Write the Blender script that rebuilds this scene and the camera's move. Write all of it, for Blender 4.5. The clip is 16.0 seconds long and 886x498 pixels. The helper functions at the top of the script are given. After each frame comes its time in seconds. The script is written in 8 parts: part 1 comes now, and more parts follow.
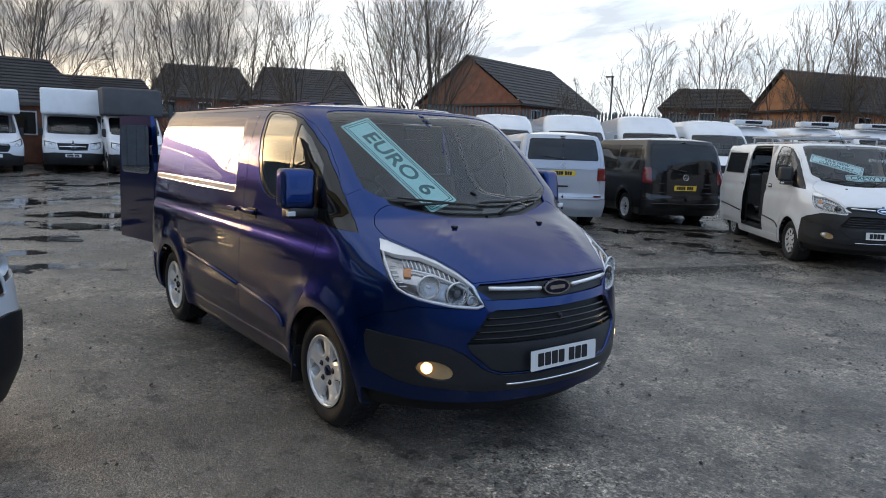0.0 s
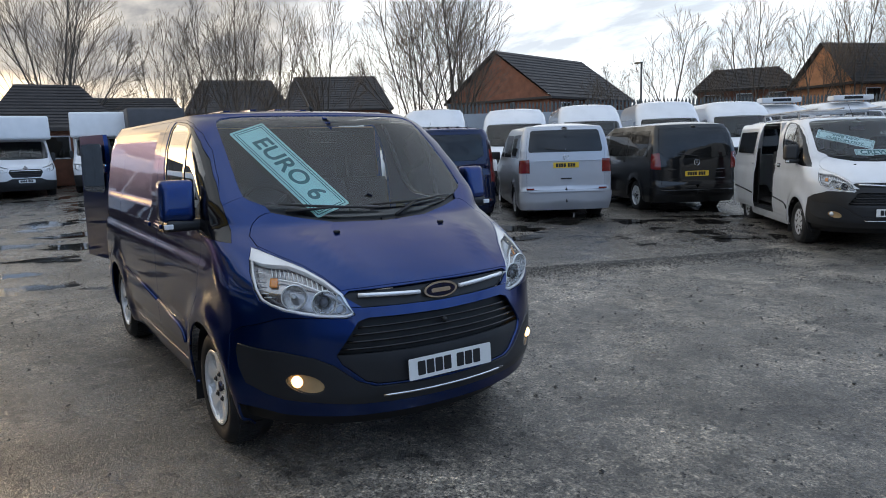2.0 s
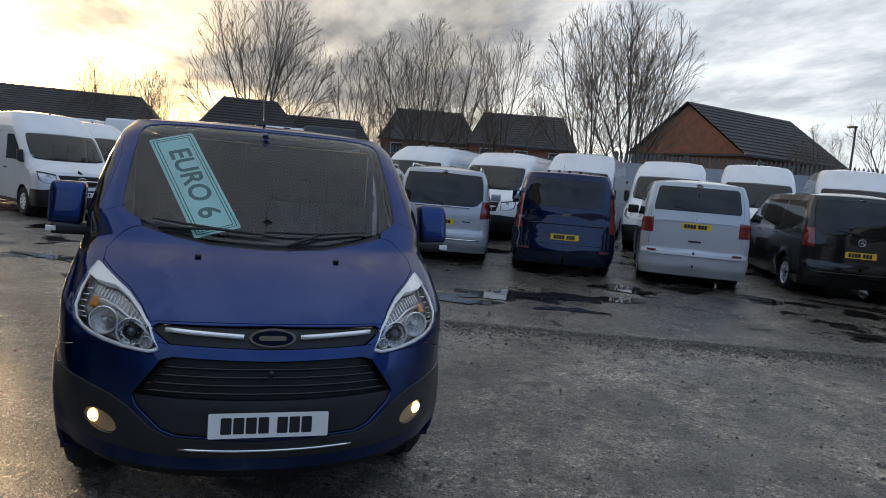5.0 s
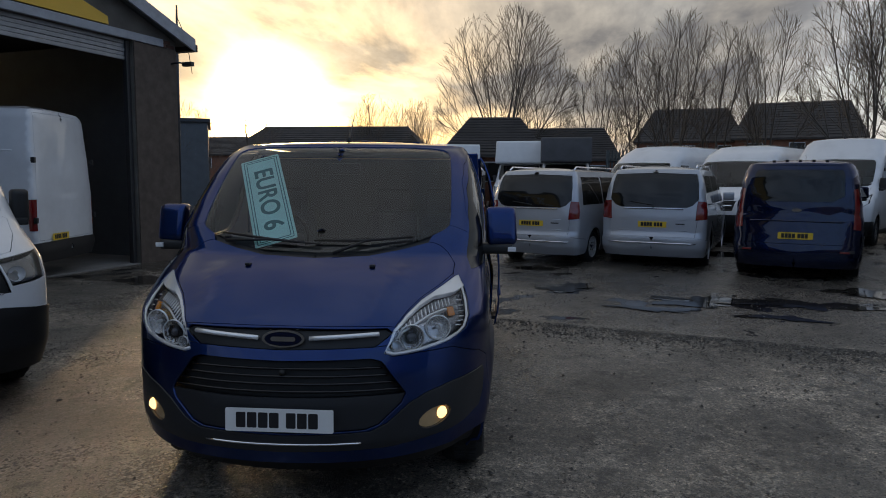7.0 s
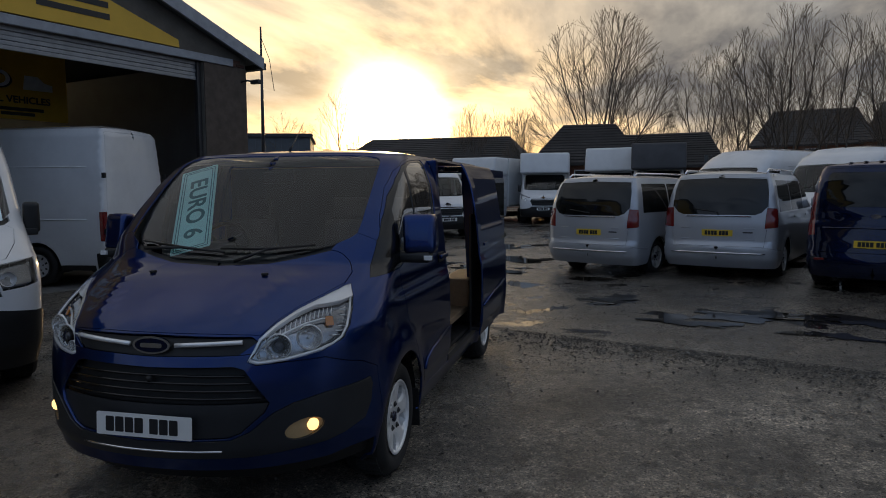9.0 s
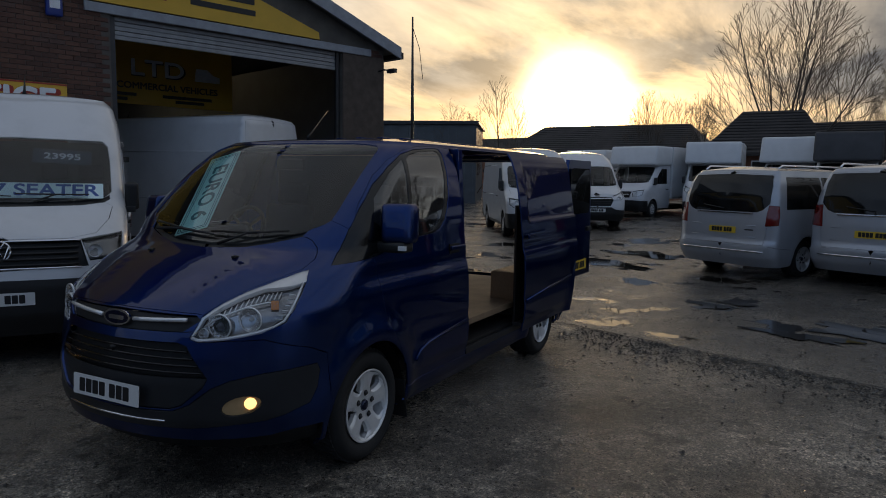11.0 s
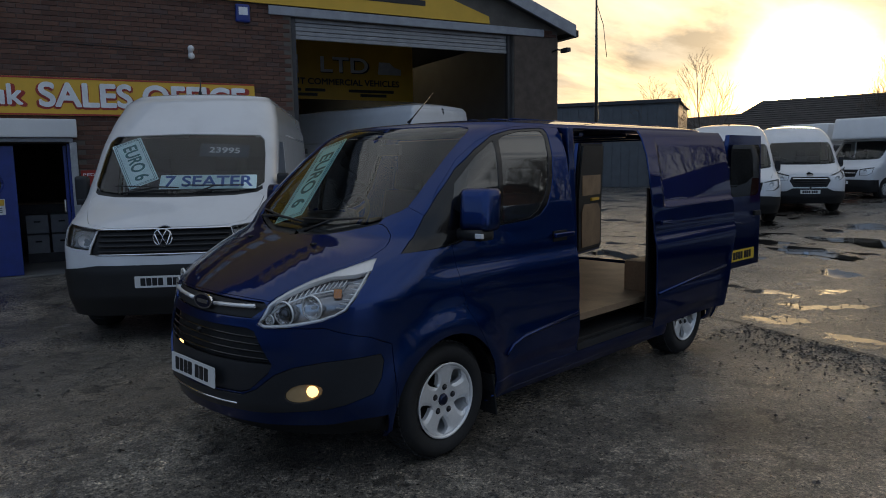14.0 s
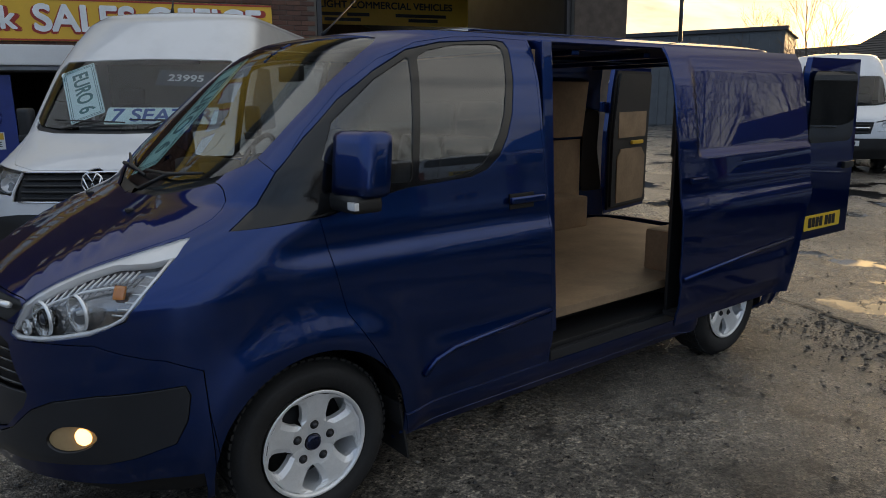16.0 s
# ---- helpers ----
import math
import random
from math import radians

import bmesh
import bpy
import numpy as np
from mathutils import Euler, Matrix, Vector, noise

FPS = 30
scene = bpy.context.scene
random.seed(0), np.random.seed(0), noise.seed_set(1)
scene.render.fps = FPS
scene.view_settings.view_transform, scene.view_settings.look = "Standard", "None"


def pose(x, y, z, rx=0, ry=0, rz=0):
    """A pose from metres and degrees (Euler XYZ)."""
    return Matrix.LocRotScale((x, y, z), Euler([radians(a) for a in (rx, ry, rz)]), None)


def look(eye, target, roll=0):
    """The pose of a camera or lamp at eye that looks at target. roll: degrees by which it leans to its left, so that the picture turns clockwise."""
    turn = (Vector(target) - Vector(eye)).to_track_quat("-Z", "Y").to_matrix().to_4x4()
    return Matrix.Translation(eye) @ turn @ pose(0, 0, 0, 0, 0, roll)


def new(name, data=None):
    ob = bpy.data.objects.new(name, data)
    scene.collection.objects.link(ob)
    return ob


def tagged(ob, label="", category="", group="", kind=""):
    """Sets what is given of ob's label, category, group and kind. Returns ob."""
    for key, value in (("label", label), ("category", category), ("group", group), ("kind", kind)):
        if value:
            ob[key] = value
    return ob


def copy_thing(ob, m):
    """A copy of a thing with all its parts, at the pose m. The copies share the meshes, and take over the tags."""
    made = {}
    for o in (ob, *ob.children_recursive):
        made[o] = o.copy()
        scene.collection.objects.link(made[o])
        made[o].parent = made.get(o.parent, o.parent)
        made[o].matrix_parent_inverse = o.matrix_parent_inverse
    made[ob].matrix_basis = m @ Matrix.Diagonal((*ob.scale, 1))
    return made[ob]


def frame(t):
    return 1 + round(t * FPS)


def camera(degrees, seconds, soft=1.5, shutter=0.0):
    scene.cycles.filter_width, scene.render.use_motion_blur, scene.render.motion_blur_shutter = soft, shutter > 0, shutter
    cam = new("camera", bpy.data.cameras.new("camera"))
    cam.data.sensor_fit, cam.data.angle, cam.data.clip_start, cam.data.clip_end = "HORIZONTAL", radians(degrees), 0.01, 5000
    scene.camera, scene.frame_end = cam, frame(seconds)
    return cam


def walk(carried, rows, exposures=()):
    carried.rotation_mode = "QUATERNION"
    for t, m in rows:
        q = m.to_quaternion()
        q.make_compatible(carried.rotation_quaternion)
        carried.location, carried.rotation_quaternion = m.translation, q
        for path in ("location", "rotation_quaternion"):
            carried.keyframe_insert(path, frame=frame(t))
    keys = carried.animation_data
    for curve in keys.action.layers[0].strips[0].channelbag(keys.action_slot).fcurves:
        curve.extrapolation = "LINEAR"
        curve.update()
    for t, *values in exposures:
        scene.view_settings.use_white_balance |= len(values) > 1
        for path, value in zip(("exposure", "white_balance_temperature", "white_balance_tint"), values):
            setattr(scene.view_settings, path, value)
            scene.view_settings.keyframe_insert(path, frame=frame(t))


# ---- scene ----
cam = camera(64.8, 16.0, 0.95)
PATH = [
    (0, (3.615, -2.857, 1.693), (2.045, -1.652, 1.401), 2.0),
    (0.5, (3.654, -2.664, 1.679), (2.11, -1.419, 1.424), 0.1),
    (1, (3.727, -2.454, 1.699), (2.224, -1.152, 1.481), 0.4),
    (1.5, (3.939, -2.179, 1.7), (2.301, -1.056, 1.468), 0.9),
    (2, (3.993, -1.982, 1.688), (2.342, -0.892, 1.394), -1.6),
    (2.5, (3.945, -1.697, 1.706), (2.337, -0.535, 1.453), 0.1),
    (3, (4.046, -1.407, 1.691), (2.313, -0.426, 1.509), -2.1),
    (3.5, (4.188, -1.084, 1.715), (2.341, -0.337, 1.535), -0.4),
    (4, (4.168, -0.86, 1.692), (2.317, -0.129, 1.499), -1.0),
    (4.2, (4.116, -0.743, 1.696), (2.267, -0.007, 1.499), 2.0),
    (6.3, (4.112, 0.481, 1.713), (2.142, 0.777, 1.532), 0.8),
    (6.5, (4.141, 0.606, 1.711), (2.153, 0.751, 1.538), -0.0),
    (7, (4.18, 0.987, 1.705), (2.195, 0.85, 1.504), 0.4),
    (7.5, (4.021, 1.206, 1.676), (2.032, 1.117, 1.489), 0.4),
    (8, (3.918, 1.5, 1.689), (1.926, 1.401, 1.54), 0.6),
    (8.5, (3.943, 1.886, 1.696), (1.975, 1.549, 1.579), 1.0),
    (9, (3.876, 2.158, 1.683), (1.938, 1.695, 1.511), -0.4),
    (9.2, (3.825, 2.247, 1.684), (1.892, 1.769, 1.504), 0.6),
    (11.3, (3.316, 3.376, 1.702), (1.631, 2.309, 1.543), -0.1),
    (11.5, (3.304, 3.455, 1.693), (1.674, 2.304, 1.557), -0.4),
    (12, (3.263, 3.661, 1.685), (1.793, 2.332, 1.416), -0.2),
    (12.5, (3.275, 3.72, 1.675), (1.869, 2.325, 1.404), -0.7),
    (13, (3.231, 3.75, 1.68), (1.825, 2.359, 1.385), -1.8),
    (13.5, (3.002, 3.701, 1.671), (1.58, 2.325, 1.38), 0.1),
    (14, (2.711, 3.656, 1.684), (1.309, 2.252, 1.435), -0.9),
    (14.5, (2.338, 3.632, 1.665), (1.137, 2.052, 1.424), -0.1),
    (15, (1.995, 3.536, 1.654), (0.878, 1.906, 1.344), -1.1),
    (15.5, (1.598, 3.333, 1.691), (0.325, 1.821, 1.383), -0.3),
    (16, (1.125, 3.225, 1.647), (-0.069, 1.678, 1.222), -0.6),
]
EXPOSURES = [(0, 1.85, 6900, 10), (3.5, 1.75, 6900, 10), (6.5, 0.85, 7000, 11), (9, 0.45, 7200, 12), (11.5, 0.2, 6900, 12), (12.5, 0.45, 7000, 11), (14.5, 0.85, 7200, 10), (16, 1.35, 7900, 10)]

walk(cam, [(t, look(eye, target, roll)) for t, eye, target, roll in PATH], EXPOSURES)

# ---- world: low winter sun behind broken cloud ----
SUN_AZ, SUN_EL = radians(-162.3), radians(5.6)
SUN_DIR = Vector((math.cos(SUN_AZ) * math.cos(SUN_EL), math.sin(SUN_AZ) * math.cos(SUN_EL), math.sin(SUN_EL)))


def make_world():
    w = bpy.data.worlds.new("evening_sky")
    scene.world = w
    w.use_nodes = True
    nt = w.node_tree
    nt.nodes.clear()
    N, L = nt.nodes.new, nt.links.new

    def math_node(op, a, b=None, clamp=False):
        n = N("ShaderNodeMath")
        n.operation, n.use_clamp = op, clamp
        for i, v in enumerate((a, b)):
            if v is None:
                continue
            if isinstance(v, (int, float)):
                n.inputs[i].default_value = v
            else:
                L(v, n.inputs[i])
        return n.outputs[0]

    def mix(fac, a, b, kind="MIX"):
        n = N("ShaderNodeMix")
        n.data_type, n.blend_type = "RGBA", kind
        for i, v in ((0, fac), (6, a), (7, b)):
            if isinstance(v, (int, float)):
                n.inputs[i].default_value = v
            elif isinstance(v, tuple):
                n.inputs[i].default_value = (*v, 1)
            else:
                L(v, n.inputs[i])
        return n.outputs[2]

    tc = N("ShaderNodeTexCoord")
    sep = N("ShaderNodeSeparateXYZ")
    L(tc.outputs["Generated"], sep.inputs[0])
    up = math_node("MAXIMUM", sep.outputs[2], 0.0)
    den = math_node("ADD", up, 0.13)
    comb = N("ShaderNodeCombineXYZ")
    L(math_node("DIVIDE", sep.outputs[0], den), comb.inputs[0])
    L(math_node("DIVIDE", sep.outputs[1], den), comb.inputs[1])
    rot = N("ShaderNodeMapping")
    rot.inputs["Rotation"].default_value = (0, 0, radians(25))
    rot.inputs["Scale"].default_value = (0.62, 1.15, 1)
    L(comb.outputs[0], rot.inputs[0])
    big = N("ShaderNodeTexNoise")
    big.inputs["Scale"].default_value, big.inputs["Detail"].default_value = 0.95, 8
    big.inputs["Roughness"].default_value, big.inputs["Distortion"].default_value = 0.56, 0.35
    L(rot.outputs[0], big.inputs["Vector"])
    fine = N("ShaderNodeTexNoise")
    fine.inputs["Scale"].default_value, fine.inputs["Detail"].default_value = 2.7, 8
    fine.inputs["Roughness"].default_value = 0.6
    L(rot.outputs[0], fine.inputs["Vector"])
    ramp = N("ShaderNodeValToRGB")
    ramp.color_ramp.elements[0].position, ramp.color_ramp.elements[1].position = 0.31, 0.53
    L(big.outputs[0], ramp.inputs[0])
    ramp2 = N("ShaderNodeValToRGB")
    ramp2.color_ramp.elements[0].position, ramp2.color_ramp.elements[1].position = 0.40, 0.62
    L(fine.outputs[0], ramp2.inputs[0])

    dot = N("ShaderNodeVectorMath")
    dot.operation = "DOT_PRODUCT"
    L(tc.outputs["Generated"], dot.inputs[0])
    dot.inputs[1].default_value = SUN_DIR
    near = math_node("MAXIMUM", dot.outputs["Value"], 0.0)
    wide = math_node("POWER", near, 5.0)
    mid = math_node("POWER", near, 60.0)
    core = math_node("POWER", near, 900.0)
    # the sky behind the walker is dusk already
    half = math_node("MULTIPLY", math_node("ADD", dot.outputs["Value"], 1.0), 0.5)
    dusk = math_node("ADD", math_node("MULTIPLY", half, 0.45), 0.60, True)

    sky = N("ShaderNodeTexSky")
    sky.sky_type = "NISHITA"
    sky.sun_disc = False
    sky.sun_elevation, sky.sun_rotation = SUN_EL, math.pi / 2 - SUN_AZ
    sky.air_density, sky.dust_density, sky.ozone_density = 1.0, 2.0, 1.0
    clear = mix(1.0, sky.outputs[0], (0.16, 0.16, 0.16), "MULTIPLY")
    # thin high veil over the clear sky, thicker grey cloud in front of it
    veil = mix(wide, (0.40, 0.48, 0.58), (0.44, 0.41, 0.355))
    clear = mix(0.72, clear, veil)
    cloud_col = mix(wide, (0.21, 0.24, 0.285), (0.19, 0.17, 0.145))
    cloud_col = mix(math_node("MULTIPLY", ramp2.outputs[0], 0.62), cloud_col, mix(wide, (0.52, 0.55, 0.59), (0.50, 0.45, 0.37)))
    fade = math_node("MULTIPLY", ramp.outputs[0], math_node("MINIMUM", math_node("MULTIPLY", up, 7.0), 0.92), True)
    col = mix(fade, clear, cloud_col)
    # a heavier bank of cloud to the right of the sun
    bank_dot = N("ShaderNodeVectorMath")
    bank_dot.operation = "DOT_PRODUCT"
    L(tc.outputs["Generated"], bank_dot.inputs[0])
    bank_dot.inputs[1].default_value = (math.cos(radians(172)) * math.cos(radians(16)), math.sin(radians(172)) * math.cos(radians(16)), math.sin(radians(16)))
    bank = math_node("MULTIPLY", math_node("SUBTRACT", bank_dot.outputs["Value"], 0.950), 22.0)
    bank = math_node("ADD", bank, math_node("MULTIPLY", math_node("SUBTRACT", big.outputs[0], 0.48), 3.2))
    bank = math_node("MULTIPLY", math_node("MULTIPLY", bank, 1.0, True), 0.92)
    col = mix(bank, col, mix(ramp2.outputs[0], (0.105, 0.108, 0.118), (0.215, 0.21, 0.20)))
    # the sky opposite the sun is a deeper blue
    tint = mix(math_node("MULTIPLY", math_node("SUBTRACT", half, 0.08), 2.0, True), (0.66, 0.93, 1.38), (1.0, 1.0, 1.0))
    col = mix(1.0, col, tint, "MULTIPLY")
    grey = N("ShaderNodeCombineColor")
    for i in range(3):
        L(dusk, grey.inputs[i])
    col = mix(1.0, col, grey.outputs[0], "MULTIPLY")
    glow1 = mix(1.0, (0.24, 0.19, 0.115), mid, "MULTIPLY")
    glow2 = mix(1.0, (16.0, 11.5, 6.0), core, "MULTIPLY")
    col = mix(1.0, col, glow1, "ADD")
    col = mix(1.0, col, glow2, "ADD")
    # heavier cloud overhead
    high = math_node("MULTIPLY", math_node("SUBTRACT", up, 0.22), 2.2, True)
    col = mix(math_node("MULTIPLY", high, 0.25), col, (0.20, 0.245, 0.31))
    below = math_node("GREATER_THAN", sep.outputs[2], -0.02)
    col = mix(below, (0.10, 0.10, 0.10), col)
    bg = N("ShaderNodeBackground")
    L(col, bg.inputs[0])
    bg.inputs[1].default_value = 1.0
    out = N("ShaderNodeOutputWorld")
    L(bg.outputs[0], out.inputs[0])


make_world()
sun_data = bpy.data.lights.new("sun", "SUN")
sun_data.energy, sun_data.angle, sun_data.color = 0.45, radians(2.0), (1.0, 0.70, 0.40)
sun = new("sun", sun_data)
sun.matrix_world = look(SUN_DIR * 300, (0, 0, 0))


# ---- materials ----
MATS = {}


def nodes_of(name):
    m = bpy.data.materials.new(name)
    m.use_nodes = True
    nt = m.node_tree
    return m, nt, nt.nodes["Principled BSDF"]


def noise_tex(nt, scale, detail=4, rough=0.55, coord="Object"):
    tc = nt.nodes.new("ShaderNodeTexCoord")
    n = nt.nodes.new("ShaderNodeTexNoise")
    n.inputs["Scale"].default_value, n.inputs["Detail"].default_value = scale, detail
    n.inputs["Roughness"].default_value = rough
    nt.links.new(tc.outputs[coord], n.inputs["Vector"])
    return n.outputs[0]


def ramp_of(nt, fac, stops):
    r = nt.nodes.new("ShaderNodeValToRGB")
    e = r.color_ramp.elements
    while len(e) < len(stops):
        e.new(0.5)
    for el, (p, c) in zip(e, stops):
        el.position, el.color = p, (*c, 1) if len(c) == 3 else c
    nt.links.new(fac, r.inputs[0])
    return r.outputs[0]


def mixed(nt, fac, a, b, kind="MIX"):
    n = nt.nodes.new("ShaderNodeMix")
    n.data_type, n.blend_type = "RGBA", kind
    for i, v in ((0, fac), (6, a), (7, b)):
        if isinstance(v, (int, float)):
            n.inputs[i].default_value = v
        elif isinstance(v, tuple):
            n.inputs[i].default_value = (*v, 1)
        else:
            nt.links.new(v, n.inputs[i])
    return n.outputs[2]


def bump_of(nt, bsdf, height, strength=0.3, dist=0.01):
    b = nt.nodes.new("ShaderNodeBump")
    b.inputs["Strength"].default_value, b.inputs["Distance"].default_value = strength, dist
    nt.links.new(height, b.inputs["Height"])
    nt.links.new(b.outputs[0], bsdf.inputs["Normal"])


def simple(name, col, rough=0.5, metal=0.0, vary=0.12, scale=6.0, bump=0.0, coat=0.0, spec=0.5, fine=60.0):
    """A surface with stains at two scales and a slight relief."""
    m, nt, b = nodes_of(name)
    lo = tuple(c * (1 - vary) for c in col)
    hi = tuple(min(1, c * (1 + vary)) for c in col)
    big = ramp_of(nt, noise_tex(nt, scale, 5), [(0.3, lo), (0.7, hi)])
    small = ramp_of(nt, noise_tex(nt, fine, 3), [(0.3, (1 - vary * 0.6,) * 3), (0.7, (1, 1, 1))])
    nt.links.new(mixed(nt, 1.0, big, small, "MULTIPLY"), b.inputs["Base Color"])
    b.inputs["Roughness"].default_value, b.inputs["Metallic"].default_value = rough, metal
    b.inputs["Specular IOR Level"].default_value = spec
    b.inputs["Coat Weight"].default_value, b.inputs["Coat Roughness"].default_value = coat, 0.03
    if bump:
        bump_of(nt, b, noise_tex(nt, fine, 4), bump, 0.004)
    MATS[name] = m
    return m


def paint(name, col, metal=0.0, rough=0.35, dirt=0.25, flake=0.0, edge=(1.0, 1.0, 1.0), coat=1.0):
    """Clear-coated vehicle paint with road film low down in patches and faint streaks."""
    m, nt, b = nodes_of(name)
    film = ramp_of(nt, noise_tex(nt, 2.3, 6, 0.65), [(0.42, (0, 0, 0)), (0.75, (1, 1, 1))])
    n = nt.nodes.new("ShaderNodeMath")
    n.operation = "MULTIPLY"
    nt.links.new(film, n.inputs[0])
    n.inputs[1].default_value = dirt
    base = mixed(nt, n.outputs[0], col, tuple(0.6 * c + 0.07 for c in col))
    if flake:
        sp = ramp_of(nt, noise_tex(nt, 900, 2, 0.5), [(0.35, (1 - flake,) * 3), (0.65, (1 + 0 * flake,) * 3)])
        base = mixed(nt, 1.0, base, sp, "MULTIPLY")
    nt.links.new(base, b.inputs["Base Color"])
    b.inputs["Metallic"].default_value, b.inputs["Roughness"].default_value = metal, rough
    b.inputs["Specular IOR Level"].default_value = 0.15
    b.inputs["Specular Tint"].default_value = (*edge, 1)
    b.inputs["Coat Weight"].default_value, b.inputs["Coat IOR"].default_value = coat, 1.5
    rr = ramp_of(nt, noise_tex(nt, 5, 5), [(0.35, (0.008,) * 3), (0.8, (0.03,) * 3)])
    nt.links.new(rr, b.inputs["Coat Roughness"])
    MATS[name] = m
    return m


def glass(name, tint, gloss=1.0, film=0.04):
    """A pane: tinted see-through with a mirror sheen that grows at grazing angles."""
    m, nt, b = nodes_of(name)
    nt.nodes.remove(b)
    tr = nt.nodes.new("ShaderNodeBsdfTransparent")
    tr.inputs[0].default_value = (*tint, 1)
    df = nt.nodes.new("ShaderNodeBsdfDiffuse")
    df.inputs[0].default_value = (0.35, 0.36, 0.36, 1)
    mx0 = nt.nodes.new("ShaderNodeMixShader")
    dirt = ramp_of(nt, noise_tex(nt, 3.5, 5), [(0.35, (film * 0.4,) * 3), (0.75, (film * 1.5,) * 3)])
    nt.links.new(dirt, mx0.inputs[0])
    nt.links.new(tr.outputs[0], mx0.inputs[1])
    nt.links.new(df.outputs[0], mx0.inputs[2])
    gl = nt.nodes.new("ShaderNodeBsdfGlossy")
    gl.inputs["Roughness"].default_value = 0.015
    fr = nt.nodes.new("ShaderNodeFresnel")
    fr.inputs[0].default_value = 1.62
    mul = nt.nodes.new("ShaderNodeMath")
    mul.operation, mul.use_clamp = "MULTIPLY", True
    mul.inputs[1].default_value = gloss
    nt.links.new(fr.outputs[0], mul.inputs[0])
    mx = nt.nodes.new("ShaderNodeMixShader")
    nt.links.new(mul.outputs[0], mx.inputs[0])
    nt.links.new(mx0.outputs[0], mx.inputs[1])
    nt.links.new(gl.outputs[0], mx.inputs[2])
    nt.links.new(mx.outputs[0], nt.nodes["Material Output"].inputs[0])
    MATS[name] = m
    return m


def glow(name, col, power):
    m, nt, b = nodes_of(name)
    b.inputs["Base Color"].default_value = (*col, 1)
    b.inputs["Emission Color"].default_value = (*col, 1)
    b.inputs["Emission Strength"].default_value = power
    MATS[name] = m
    return m


paint("blue_paint", (0.0042, 0.033, 0.162), metal=0.88, rough=0.29, dirt=0.003, flake=0.35, edge=(0.24, 0.24, 0.26), coat=0.78)
paint("dark_blue_paint", (0.002, 0.009, 0.042), metal=0.7, rough=0.24, dirt=0.02, edge=(0.1, 0.2, 0.6))
paint("white_paint", (0.68, 0.69, 0.71), rough=0.4, dirt=0.35)
paint("silver_paint", (0.46, 0.48, 0.52), metal=0.45, rough=0.36, dirt=0.22)
paint("black_paint", (0.005, 0.0055, 0.0065), rough=0.3, dirt=0.015)
simple("box_white", (0.70, 0.71, 0.72), rough=0.45, vary=0.08, scale=1.5)
simple("box_dark", (0.05, 0.05, 0.055), rough=0.6, vary=0.2, scale=2)
simple("black_plastic", (0.013, 0.013, 0.014), rough=0.5, vary=0.2, bump=0.15, fine=220)
simple("grey_plastic", (0.016, 0.018, 0.022), rough=0.40, vary=0.15, bump=0.1, fine=200)
simple("rubber", (0.016, 0.016, 0.017), rough=0.75, vary=0.35, bump=0.3, fine=90)
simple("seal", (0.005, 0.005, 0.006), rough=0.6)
simple("alloy", (0.86, 0.87, 0.88), rough=0.36, metal=0.45, vary=0.1, fine=120)
simple("chrome", (0.85, 0.86, 0.88), rough=0.08, metal=1.0, vary=0.03)
simple("mirror_glass", (0.8, 0.8, 0.8), rough=0.02, metal=1.0, vary=0.01)
simple("reflector", (0.96, 0.96, 0.97), rough=0.16, metal=0.45, vary=0.1, fine=40)
simple("dark_metal", (0.06, 0.06, 0.065), rough=0.45, metal=0.6)
simple("galvanised", (0.42, 0.43, 0.44), rough=0.45, metal=0.7, vary=0.2, scale=9)
simple("plate_white", (0.80, 0.80, 0.78), rough=0.3, vary=0.03)
simple("plate_yellow", (0.80, 0.53, 0.05), rough=0.35, vary=0.04)
simple("ink", (0.012, 0.012, 0.014), rough=0.5)
simple("plywood", (0.30, 0.20, 0.12), rough=0.65, vary=0.22, scale=4, bump=0.2, fine=40)
simple("cloth", (0.035, 0.036, 0.042), rough=0.9, vary=0.25, bump=0.3, fine=300)
simple("dash", (0.045, 0.046, 0.05), rough=0.6, vary=0.15, bump=0.1, fine=250)
simple("placard", (0.55, 0.92, 0.86), rough=0.45, vary=0.06, scale=5)
simple("placard_pale", (0.74, 0.92, 0.93), rough=0.45, vary=0.05)
simple("price_card", (0.03, 0.045, 0.07), rough=0.4)
simple("teal_ink", (0.015, 0.16, 0.17), rough=0.5)
simple("blue_ink", (0.03, 0.10, 0.34), rough=0.5)
simple("sticker_white", (0.78, 0.80, 0.82), rough=0.5)
simple("red_lamp", (0.17, 0.009, 0.008), rough=0.12, coat=1.0, vary=0.15)
simple("amber_lamp", (0.75, 0.24, 0.02), rough=0.15, coat=1.0)
simple("lamp_smoke", (0.16, 0.165, 0.17), rough=0.2, metal=0.5, coat=1.0, vary=0.3, fine=25)
simple("lamp_bowl", (0.42, 0.43, 0.45), rough=0.16, metal=0.8, vary=0.45, fine=45)
simple("lamp_silver", (0.90, 0.91, 0.92), rough=0.22, metal=0.45, vary=0.05)
simple("black_gloss", (0.006, 0.006, 0.007), rough=0.12, vary=0.1)
simple("lamp_eye", (0.05, 0.055, 0.07), rough=0.03, coat=1.0, vary=0.05)
# fog lamp bowl: the lit lamp's warm glow is put into its colour
simple("fog_bowl_glow_tint", (0.60, 0.40, 0.20), rough=0.25, metal=0.3, coat=1.0, vary=0.15, fine=30)
simple("lamp_clear", (0.90, 0.91, 0.92), rough=0.20, metal=0.15, coat=1.0, vary=0.2, fine=35)
simple("sign_yellow", (0.72, 0.42, 0.04), rough=0.5, vary=0.06, scale=3)
simple("sign_red", (0.36, 0.03, 0.02), rough=0.5)
